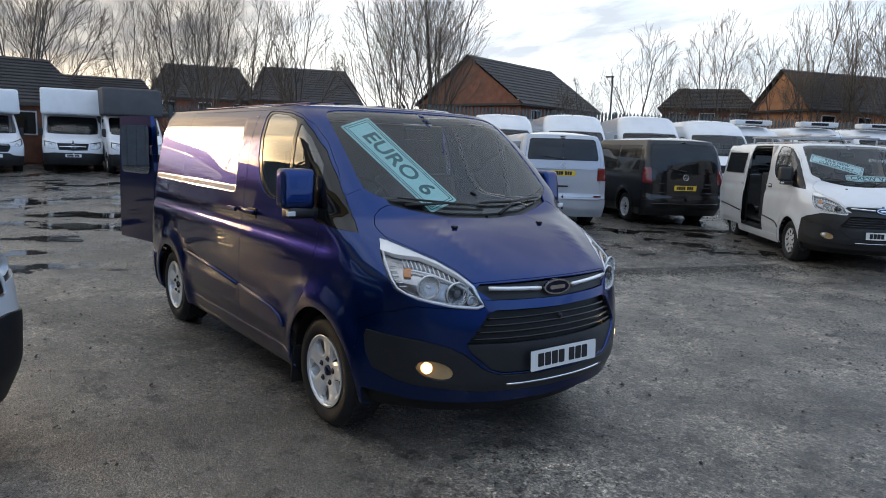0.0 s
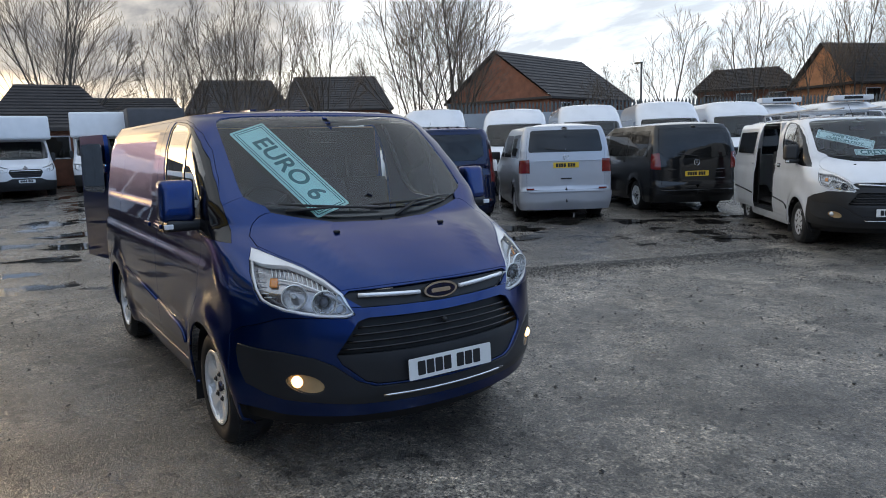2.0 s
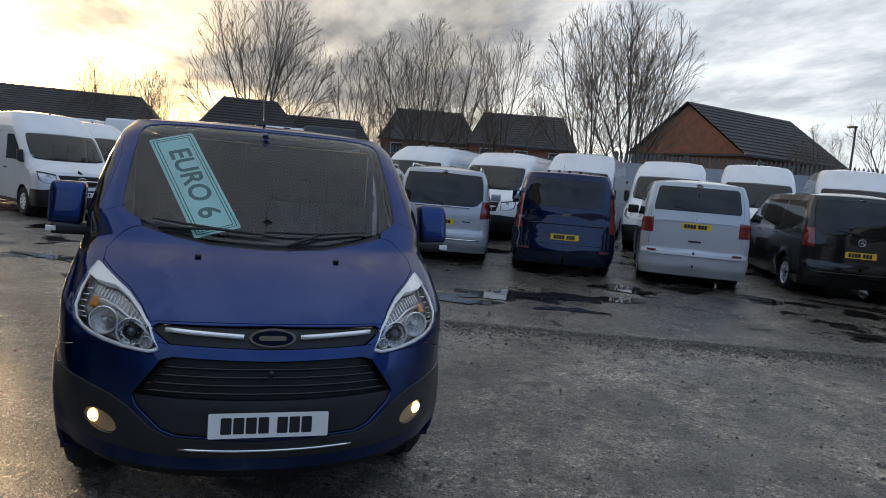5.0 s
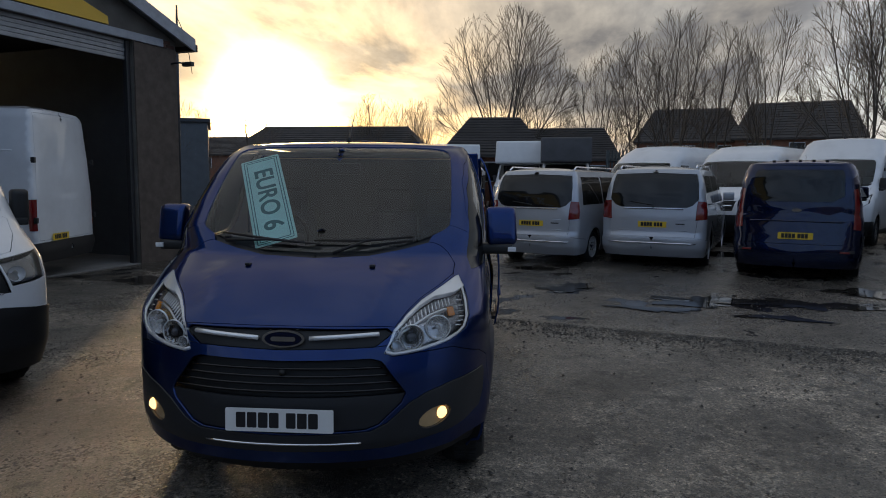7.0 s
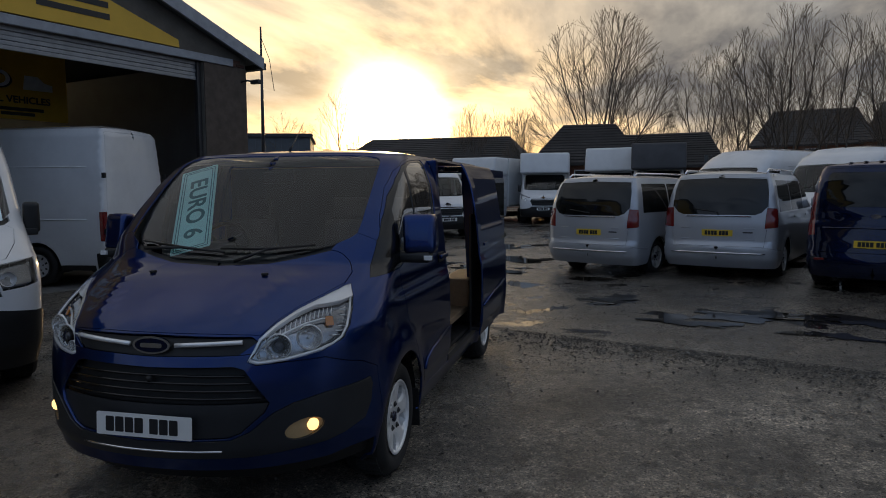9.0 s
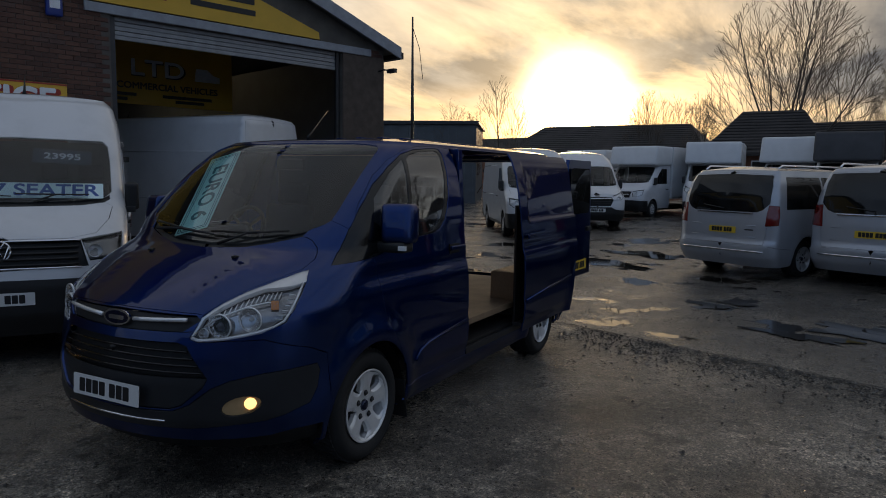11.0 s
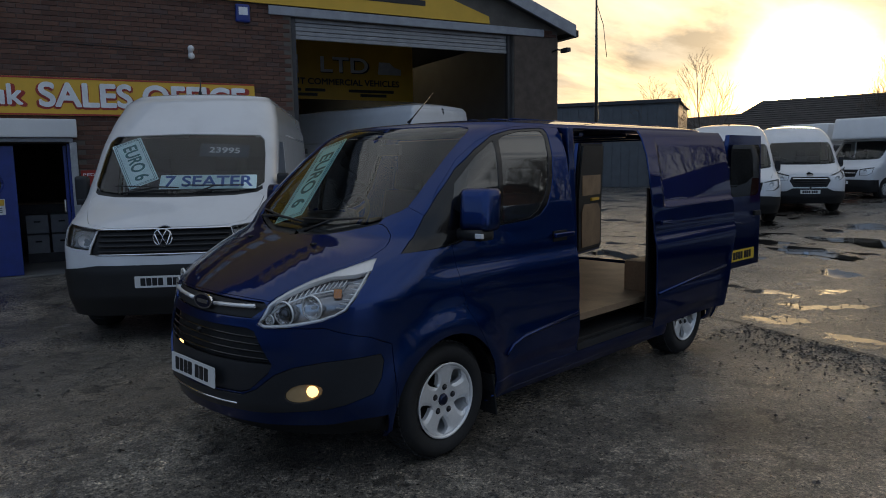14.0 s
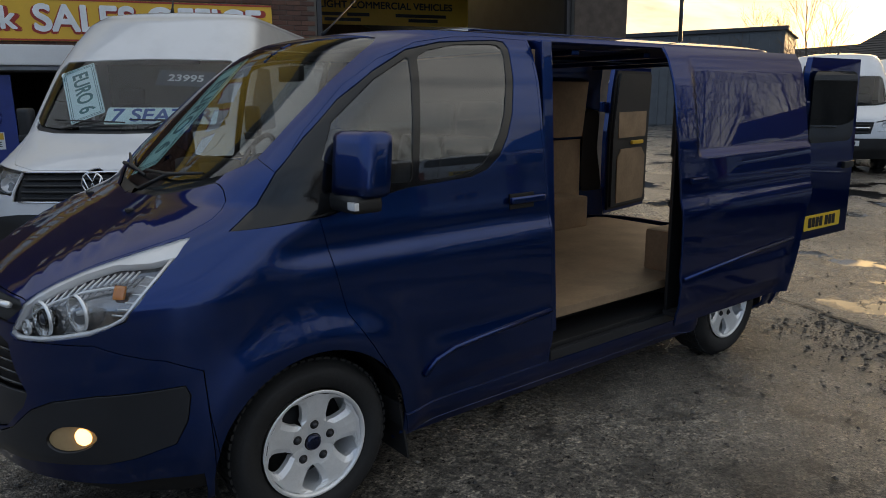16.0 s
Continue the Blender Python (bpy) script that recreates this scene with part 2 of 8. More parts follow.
simple("door_blue", (0.012, 0.035, 0.22), rough=0.35, vary=0.12)
simple("frame_grey", (0.30, 0.32, 0.36), rough=0.45, vary=0.15)
simple("shutter_metal", (0.26, 0.27, 0.29), rough=0.42, metal=0.5, vary=0.15)
simple("cladding", (0.10, 0.11, 0.12), rough=0.55, vary=0.15, scale=2)
# interior walls and ceiling: the rooms' dimness is put into this dark brown
simple("dim_wall_brown", (0.10, 0.075, 0.06), rough=0.85, vary=0.25)
simple("concrete", (0.22, 0.21, 0.20), rough=0.85, vary=0.2, scale=1.5, bump=0.3, fine=25)
simple("bark", (0.10, 0.085, 0.07), rough=0.9, vary=0.3, scale=5, bump=0.5, fine=30)
simple("twig", (0.15, 0.115, 0.085), rough=0.9, vary=0.3, scale=3)
simple("roof_tile", (0.052, 0.045, 0.042), rough=0.75, vary=0.25, scale=1.2, bump=0.3, fine=12)
simple("house_brick", (0.24, 0.10, 0.06), rough=0.85, vary=0.25, scale=2, fine=18)
# orange brick, its colour raised to carry the low sun's light
simple("orange_brick_sunlit", (0.56, 0.27, 0.14), rough=0.85, vary=0.2, scale=2, fine=18)
simple("fence_metal", (0.10, 0.11, 0.11), rough=0.6, metal=0.3, vary=0.2)
simple("fence_panel", (0.30, 0.33, 0.36), rough=0.5, vary=0.12, scale=1.5)
glass("windscreen", (0.93, 0.97, 0.965), gloss=1.05, film=0.003)
glass("window_glass", (0.50, 0.55, 0.56), gloss=2.2)
glass("dark_glass", (0.05, 0.055, 0.06), gloss=0.85)
glass("lamp_lens", (0.99, 0.99, 0.99), gloss=0.5, film=0.004)
glow("fog_lamp_glow", (1.0, 0.62, 0.24), 1.5)
glow("tube_glow", (1.0, 0.78, 0.42), 14.0)
glow("skylight_glow", (0.85, 0.92, 1.0), 1.8)


def make_facets():
    """Bright lamp reflector pressed in small facets."""
    m, nt, b = nodes_of("facets")
    tc = nt.nodes.new("ShaderNodeTexCoord")
    v = nt.nodes.new("ShaderNodeTexVoronoi")
    v.inputs["Scale"].default_value = 75
    nt.links.new(tc.outputs["Object"], v.inputs["Vector"])
    b.inputs["Base Color"].default_value = (0.88, 0.87, 0.85, 1)
    b.inputs["Metallic"].default_value, b.inputs["Roughness"].default_value = 0.9, 0.10
    bump_of(nt, b, v.outputs["Distance"], 1.0, 0.012)
    MATS["facets"] = m


make_facets()


def make_brick_mat():
    m, nt, b = nodes_of("wall_brick")
    oi = nt.nodes.new("ShaderNodeObjectInfo")
    tone = ramp_of(nt, oi.outputs["Random"], [(0.0, (0.085, 0.042, 0.032)), (0.45, (0.125, 0.058, 0.042)), (0.8, (0.155, 0.075, 0.052)), (1.0, (0.10, 0.062, 0.055))])
    grain = ramp_of(nt, noise_tex(nt, 26, 5), [(0.3, (0.75, 0.75, 0.75)), (0.7, (1.05, 1.05, 1.05))])
    nt.links.new(mixed(nt, 1.0, tone, grain, "MULTIPLY"), b.inputs["Base Color"])
    b.inputs["Roughness"].default_value = 0.85
    bump_of(nt, b, noise_tex(nt, 70, 4), 0.5, 0.004)
    MATS["wall_brick"] = m
    # the far brickwork, joined: varied piece by piece
    m, nt, b = nodes_of("wall_brick_far")
    ge = nt.nodes.new("ShaderNodeNewGeometry")
    tone = ramp_of(nt, ge.outputs["Random Per Island"], [(0.0, (0.085, 0.042, 0.032)), (0.45, (0.125, 0.058, 0.042)), (0.8, (0.155, 0.075, 0.052)), (1.0, (0.10, 0.062, 0.055))])
    grain = ramp_of(nt, noise_tex(nt, 26, 5), [(0.3, (0.75, 0.75, 0.75)), (0.7, (1.05, 1.05, 1.05))])
    nt.links.new(mixed(nt, 1.0, tone, grain, "MULTIPLY"), b.inputs["Base Color"])
    b.inputs["Roughness"].default_value = 0.85
    bump_of(nt, b, noise_tex(nt, 70, 4), 0.5, 0.004)
    MATS["wall_brick_far"] = m


make_brick_mat()
simple("mortar", (0.13, 0.115, 0.10), rough=0.95, vary=0.2, scale=3, bump=0.4, fine=60)


def make_asphalt():
    """Old patched tarmac, damp all over: coarse grit, mud film, oil spots, and a wetter, smoother lane past the joint."""
    m, nt, b = nodes_of("wet_asphalt")
    tc = nt.nodes.new("ShaderNodeTexCoord")

    def calc(op, a, c=None, clamp=False):
        n = nt.nodes.new("ShaderNodeMath")
        n.operation, n.use_clamp = op, clamp
        for i, v in enumerate((a, c)):
            if isinstance(v, (int, float)):
                n.inputs[i].default_value = v
            elif v is not None:
                nt.links.new(v, n.inputs[i])
        return n.outputs[0]

    def cells(scale, out="Distance", feature="F1"):
        v = nt.nodes.new("ShaderNodeTexVoronoi")
        v.feature = feature
        v.inputs["Scale"].default_value = scale
        nt.links.new(tc.outputs["Object"], v.inputs["Vector"])
        return v.outputs[out]

    sep = nt.nodes.new("ShaderNodeSeparateXYZ")
    nt.links.new(tc.outputs["Object"], sep.inputs[0])
    lane = calc("ADD", calc("MULTIPLY", sep.outputs[0], -0.946), calc("MULTIPLY", sep.outputs[1], 0.324))
    lane = calc("ADD", lane, calc("MULTIPLY", noise_tex(nt, 1.1, 4), 0.5))
    lane = calc("MULTIPLY", calc("SUBTRACT", lane, 4.62), 3.0, True)
    big = noise_tex(nt, 0.22, 6, 0.6)
    mid = noise_tex(nt, 1.1, 8, 0.68)
    grit = noise_tex(nt, 70, 4, 0.75)
    clump = noise_tex(nt, 9, 6, 0.7)
    pebble = noise_tex(nt, 30, 3, 0.7)
    base = ramp_of(nt, mid, [(0.28, (0.046, 0.042, 0.038)), (0.46, (0.105, 0.096, 0.086)), (0.60, (0.175, 0.161, 0.145)), (0.74, (0.26, 0.24, 0.217))])
    grain = ramp_of(nt, grit, [(0.33, (0.22, 0.22, 0.22)), (0.50, (0.90, 0.90, 0.90)), (0.64, (2.2, 2.15, 2.05))])
    lumps = ramp_of(nt, clump, [(0.34, (0.66, 0.66, 0.66)), (0.50, (1.0, 1.0, 1.0)), (0.66, (1.25, 1.24, 1.22))])
    base = mixed(nt, 1.0, base, grain, "MULTIPLY")
    base = mixed(nt, 1.0, base, lumps, "MULTIPLY")
    base = mixed(nt, 1.0, base, ramp_of(nt, pebble, [(0.34, (0.55, 0.55, 0.55)), (0.46, (1.0, 1.0, 1.0)), (0.66, (1.3, 1.28, 1.25))]), "MULTIPLY")
    for size, lo, hi in ((62, 0.45, 1.75), (24, 0.68, 1.38)):
        chip = nt.nodes.new("ShaderNodeSeparateColor")
        nt.links.new(cells(size, "Color"), chip.inputs[0])
        base = mixed(nt, 1.0, base, ramp_of(nt, chip.outputs[0], [(0.0, (lo,) * 3), (0.6, (1.0, 0.99, 0.97)), (1.0, (hi, hi * 0.98, hi * 0.94))]), "MULTIPLY")
    stain = ramp_of(nt, noise_tex(nt, 0.7, 9, 0.66), [(0.38, (0.50, 0.50, 0.51)), (0.46, (0.95, 0.95, 0.95)), (0.53, (1.35, 1.33, 1.3)), (0.57, (1.95, 1.90, 1.84)), (0.64, (1.5, 1.46, 1.41))])
    base = mixed(nt, 1.0, base, stain, "MULTIPLY")
    mud = ramp_of(nt, big, [(0.46, (0, 0, 0)), (0.64, (0.75, 0.75, 0.75))])
    base = mixed(nt, mud, base, mixed(nt, 1.0, (0.140, 0.126, 0.108), mixed(nt, 1.0, grain, lumps, "MULTIPLY"), "MULTIPLY"))
    spots = ramp_of(nt, noise_tex(nt, 3.4, 6, 0.66), [(0.57, (0, 0, 0)), (0.60, (0.85, 0.85, 0.85))])
    spots = mixed(nt, 1.0, spots, ramp_of(nt, pebble, [(0.40, (0.25, 0.25, 0.25)), (0.50, (1, 1, 1))]), "MULTIPLY")
    base = mixed(nt, spots, base, (0.018, 0.016, 0.014))
    pale = ramp_of(nt, noise_tex(nt, 0.7, 6, 0.7), [(0.62, (0, 0, 0)), (0.72, (0.45, 0.45, 0.45))])
    base = mixed(nt, pale, base, (0.19, 0.185, 0.175))
    # shallow standing water with a ragged outline, in the lane past the joint
    pool = ramp_of(nt, noise_tex(nt, 0.75, 9, 0.62), [(0.555, (0, 0, 0)), (0.575, (1, 1, 1))])
    pool = calc("MULTIPLY", lane, pool)
    base = mixed(nt, lane, base, mixed(nt, 1.0, base, (0.56, 0.56, 0.57), "MULTIPLY"))
    nt.links.new(mixed(nt, pool, base, (0.014, 0.013, 0.012)), b.inputs["Base Color"])
    wet = ramp_of(nt, noise_tex(nt, 0.6, 7, 0.62), [(0.34, (0.52, 0.52, 0.52)), (0.48, (0.38, 0.38, 0.38)), (0.58, (0.27, 0.27, 0.27)), (0.68, (0.16, 0.16, 0.16))])
    smooth = ramp_of(nt, noise_tex(nt, 0.45, 6, 0.65), [(0.40, (0.40, 0.40, 0.40)), (0.56, (0.22, 0.22, 0.22)), (0.66, (0.10, 0.10, 0.10))])
    patchy = ramp_of(nt, pebble, [(0.36, (0.62, 0.62, 0.62)), (0.62, (1.35, 1.35, 1.35))])
    nt.links.new(mixed(nt, pool, mixed(nt, 1.0, mixed(nt, lane, wet, smooth), patchy, "MULTIPLY"), (0.035, 0.035, 0.035)), b.inputs["Roughness"])
    b.inputs["Specular IOR Level"].default_value = 0.5
    ht = mixed(nt, 0.5, grit, cells(95))
    ht = mixed(nt, 0.45, ht, pebble)
    ht = mixed(nt, 0.35, ht, clump)
    bp = nt.nodes.new("ShaderNodeBump")
    bp.inputs["Distance"].default_value = 0.030
    nt.links.new(calc("MULTIPLY", calc("SUBTRACT", 1.0, calc("MULTIPLY", lane, 0.55)), calc("SUBTRACT", 1.0, calc("MULTIPLY", pool, 0.98))), bp.inputs["Strength"])
    nt.links.new(ht, bp.inputs["Height"])
    nt.links.new(bp.outputs[0], b.inputs["Normal"])
    # the film of water that lies over the stones, in patches, with the lumps showing through
    film = ramp_of(nt, noise_tex(nt, 0.85, 8, 0.66), [(0.36, (0.12, 0.12, 0.12)), (0.50, (0.45, 0.45, 0.45)), (0.60, (1.0, 1.0, 1.0))])
    film = mixed(nt, 1.0, film, ramp_of(nt, pebble, [(0.40, (1.0, 1.0, 1.0)), (0.62, (0.30, 0.30, 0.30))]), "MULTIPLY")
    nt.links.new(mixed(nt, pool, film, (0, 0, 0)), b.inputs["Coat Weight"])
    nt.links.new(ramp_of(nt, noise_tex(nt, 2.2, 6, 0.6), [(0.35, (0.30, 0.30, 0.30)), (0.65, (0.10, 0.10, 0.10))]), b.inputs["Coat Roughness"])
    b.inputs["Coat IOR"].default_value = 1.38
    bc = nt.nodes.new("ShaderNodeBump")
    bc.inputs["Strength"].default_value, bc.inputs["Distance"].default_value = 1.0, 0.022
    nt.links.new(mixed(nt, 0.5, mixed(nt, 0.5, clump, pebble), grit), bc.inputs["Height"])
    nt.links.new(bc.outputs[0], b.inputs["Coat Normal"])
    MATS["wet_asphalt"] = m
    m, nt, b = nodes_of("puddle_water")
    b.inputs["Base Color"].default_value = (0.020, 0.019, 0.017, 1)
    b.inputs["Roughness"].default_value = 0.03
    b.inputs["IOR"].default_value = 1.33
    bump_of(nt, b, noise_tex(nt, 9, 2), 0.03, 0.003)
    MATS["puddle_water"] = m
    m, nt, b = nodes_of("loose_stone")
    ge = nt.nodes.new("ShaderNodeNewGeometry")
    nt.links.new(ramp_of(nt, ge.outputs["Random Per Island"], [(0.0, (0.018, 0.017, 0.016)), (0.6, (0.05, 0.046, 0.042)), (0.9, (0.10, 0.095, 0.085)), (1.0, (0.24, 0.23, 0.21))]), b.inputs["Base Color"])
    b.inputs["Roughness"].default_value = 0.6
    MATS["loose_stone"] = m


make_asphalt()


# ---- mesh helpers ----
from mathutils.geometry import delaunay_2d_cdt


def mesh_obj(name, verts, faces, mat, parent=None, label="", smooth=False, normals=None):
    me = bpy.data.meshes.new(name)
    me.from_pydata([tuple(map(float, v)) for v in verts], [], [tuple(map(int, f)) for f in faces])
    if mat:
        me.materials.append(MATS[mat] if isinstance(mat, str) else mat)
    if smooth or normals is not None:
        me.shade_smooth()
    if normals is not None:
        me.normals_split_custom_set_from_vertices([tuple(map(float, n)) for n in normals])
    me.update()
    ob = new(name, me)
    if parent:
        ob.parent = parent
    if label:
        ob["label"] = label
    return ob


def part(name, bm, mat, parent=None, label="", smooth=False):
    me = bpy.data.meshes.new(name)
    bm.to_mesh(me)
    bm.free()
    me.materials.append(MATS[mat])
    if smooth:
        me.shade_smooth()
    ob = new(name, me)
    if parent:
        ob.parent = parent
    if label:
        ob["label"] = label
    return ob


def thing(name, m, label, category, group=""):
    ob = new(name)
    ob.empty_display_size = 0.2
    ob.matrix_basis = m
    return tagged(ob, label, category, group)


def bm_box(cx, cy, cz, sx, sy, sz, bevel=0.0, rot=None, bm=None, segs=2):
    own = bm is None
    bm = bm or bmesh.new()
    made = bmesh.ops.create_cube(bm, size=1.0)["verts"]
    bmesh.ops.scale(bm, vec=(sx, sy, sz), verts=made)
    if bevel and own:
        bmesh.ops.bevel(bm, geom=list(bm.edges), offset=bevel, segments=segs, profile=0.7, affect="EDGES")
        made = list(bm.verts)
    m = Matrix.Translation((cx, cy, cz))
    if rot:
        m = m @ Euler([radians(a) for a in rot]).to_matrix().to_4x4()
    bmesh.ops.transform(bm, matrix=m, verts=made)
    return bm


def box(name, c, s, mat, parent=None, bevel=0.0, rot=None, label=""):
    return part(name, bm_box(*c, *s, bevel=bevel, rot=rot), mat, parent, label)


def tube_data(points, radius, sides=8, caps=True):
    """A round bar along points; radius may be one number or one for each point."""
    pts = [Vector(p) for p in points]
    rad = radius if isinstance(radius, (list, tuple)) else [radius] * len(pts)
    verts, faces = [], []
    ref = None
    for i, p in enumerate(pts):
        d = (pts[min(i + 1, len(pts) - 1)] - pts[max(i - 1, 0)]).normalized()
        if ref is None:
            ref = Vector((0, 0, 1)) if abs(d.z) < 0.9 else Vector((1, 0, 0))
        a = d.cross(ref).normalized()
        b = d.cross(a).normalized()
        ref = -b if ref is None else ref
        for k in range(sides):
            t = 2 * math.pi * k / sides
            verts.append(p + (a * math.cos(t) + b * math.sin(t)) * rad[i])
    for i in range(len(pts) - 1):
        for k in range(sides):
            j = (k + 1) % sides
            faces.append((i * sides + k, i * sides + j, (i + 1) * sides + j, (i + 1) * sides + k))
    if caps:
        faces.append(tuple(range(sides - 1, -1, -1)))
        faces.append(tuple((len(pts) - 1) * sides + k for k in range(sides)))
    return verts, faces


def tube(name, points, radius, mat, parent=None, sides=8, label="", smooth=True):
    v, f = tube_data(points, radius, sides)
    return mesh_obj(name, v, f, mat, parent, label, smooth)


def lathe_data(profile, segs=40, axis="y"):
    """Profile of (radius, along) turned round an axis."""
    verts, faces = [], []
    n = len(profile)
    for k in range(segs):
        t = 2 * math.pi * k / segs
        for r, a in profile:
            c, s = r * math.cos(t), r * math.sin(t)
            verts.append({"y": (c, a, s), "z": (c, s, a), "x": (a, c, s)}[axis])
    for k in range(segs):
        j = (k + 1) % segs
        for i in range(n - 1):
            faces.append((k * n + i, k * n + i + 1, j * n + i + 1, j * n + i))
    return verts, faces


def lathe(name, profile, mat, parent=None, segs=40, axis="y", at=(0, 0, 0), label="", smooth=True):
    v, f = lathe_data(profile, segs, axis)
    v = [(x + at[0], y + at[1], z + at[2]) for x, y, z in v]
    return mesh_obj(name, v, f, mat, parent, label, smooth)


def prism(name, outline, depth, m, mat, parent=None, label="", bevel=0.0):
    """A flat outline (x, y) given thickness along its own +z, laid by the matrix m."""
    bm = bmesh.new()
    vs = [bm.verts.new((x, y, 0)) for x, y in outline]
    f = bm.faces.new(vs)
    ex = bmesh.ops.extrude_face_region(bm, geom=[f])
    bmesh.ops.translate(bm, vec=(0, 0, depth), verts=[g for g in ex["geom"] if isinstance(g, bmesh.types.BMVert)])
    bmesh.ops.recalc_face_normals(bm, faces=list(bm.faces))
    if bevel:
        bmesh.ops.bevel(bm, geom=list(bm.edges), offset=bevel, segments=2, affect="EDGES")
    bmesh.ops.transform(bm, matrix=m, verts=list(bm.verts))
    return part(name, bm, mat, parent, label)


def lettering(name, text, size, m, mat, parent=None, depth=0.002, width=None, bold=0.0):
    """Raised letters in the built-in font, centred, reading along the matrix's x."""
    cu = bpy.data.curves.new(name, "FONT")
    cu.body, cu.size, cu.extrude, cu.align_x, cu.align_y = text, size, depth, "CENTER", "CENTER"
    tmp = bpy.data.objects.new(name, cu)
    me = bpy.data.meshes.new_from_object(tmp)
    bpy.data.objects.remove(tmp)
    co = np.zeros(len(me.vertices) * 3)
    me.vertices.foreach_get("co", co)
    co = co.reshape(-1, 3)
    if width:
        co[:, 0] *= width / (co[:, 0].max() - co[:, 0].min())
    if bold:
        # thicken the strokes with copies set a hair apart
        faces = [tuple(p.vertices) for p in me.polygons]
        k = len(co)
        steps = [(0, 0), (1, 0), (-1, 0), (0, 1), (0, -1), (0.7, 0.7), (-0.7, 0.7), (0.7, -0.7), (-0.7, -0.7)]
        co = np.concatenate([co + np.array([a * bold, b * bold, -0.00012 * i]) for i, (a, b) in enumerate(steps)])
        me = bpy.data.meshes.new(name)
        me.from_pydata([tuple(c) for c in co], [], [tuple(v + k * i for v in f) for i in range(len(steps)) for f in faces])
    co = co @ np.array(m.to_3x3()).T + np.array(m.translation)
    me.vertices.foreach_set("co", co.ravel())
    me.materials.clear()
    me.materials.append(MATS[mat])
    ob = new(name, me)
    if parent:
        ob.parent = parent
    return ob


def rrect(w, h, r, n=4):
    out = []
    for cx, cy, a0 in ((w / 2 - r, h / 2 - r, 0), (-w / 2 + r, h / 2 - r, 90), (-w / 2 + r, -h / 2 + r, 180), (w / 2 - r, -h / 2 + r, 270)):
        for k in range(n + 1):
            a = radians(a0 + 90 * k / n)
            out.append((cx + r * math.cos(a), cy + r * math.sin(a)))
    return out


def plate(parent, m, mat, w=0.52, h=0.111):
    """A registration plate: rounded board, with plain bars for its characters."""
    p = prism("number_plate", rrect(w, h, 0.008), 0.004, m, mat, parent)
    x = -w * 0.40
    for k, bw in enumerate((0.046, 0.046, 0.046, 0.046, 0.0, 0.046, 0.046, 0.046)):
        if bw:
            prism("bar", rrect(bw, h * 0.66, 0.004, 1), 0.0012, m @ Matrix.Translation((x + bw / 2, 0, 0.0042)), "ink", p)
        x += (bw or 0.024) * 1.16
    return p


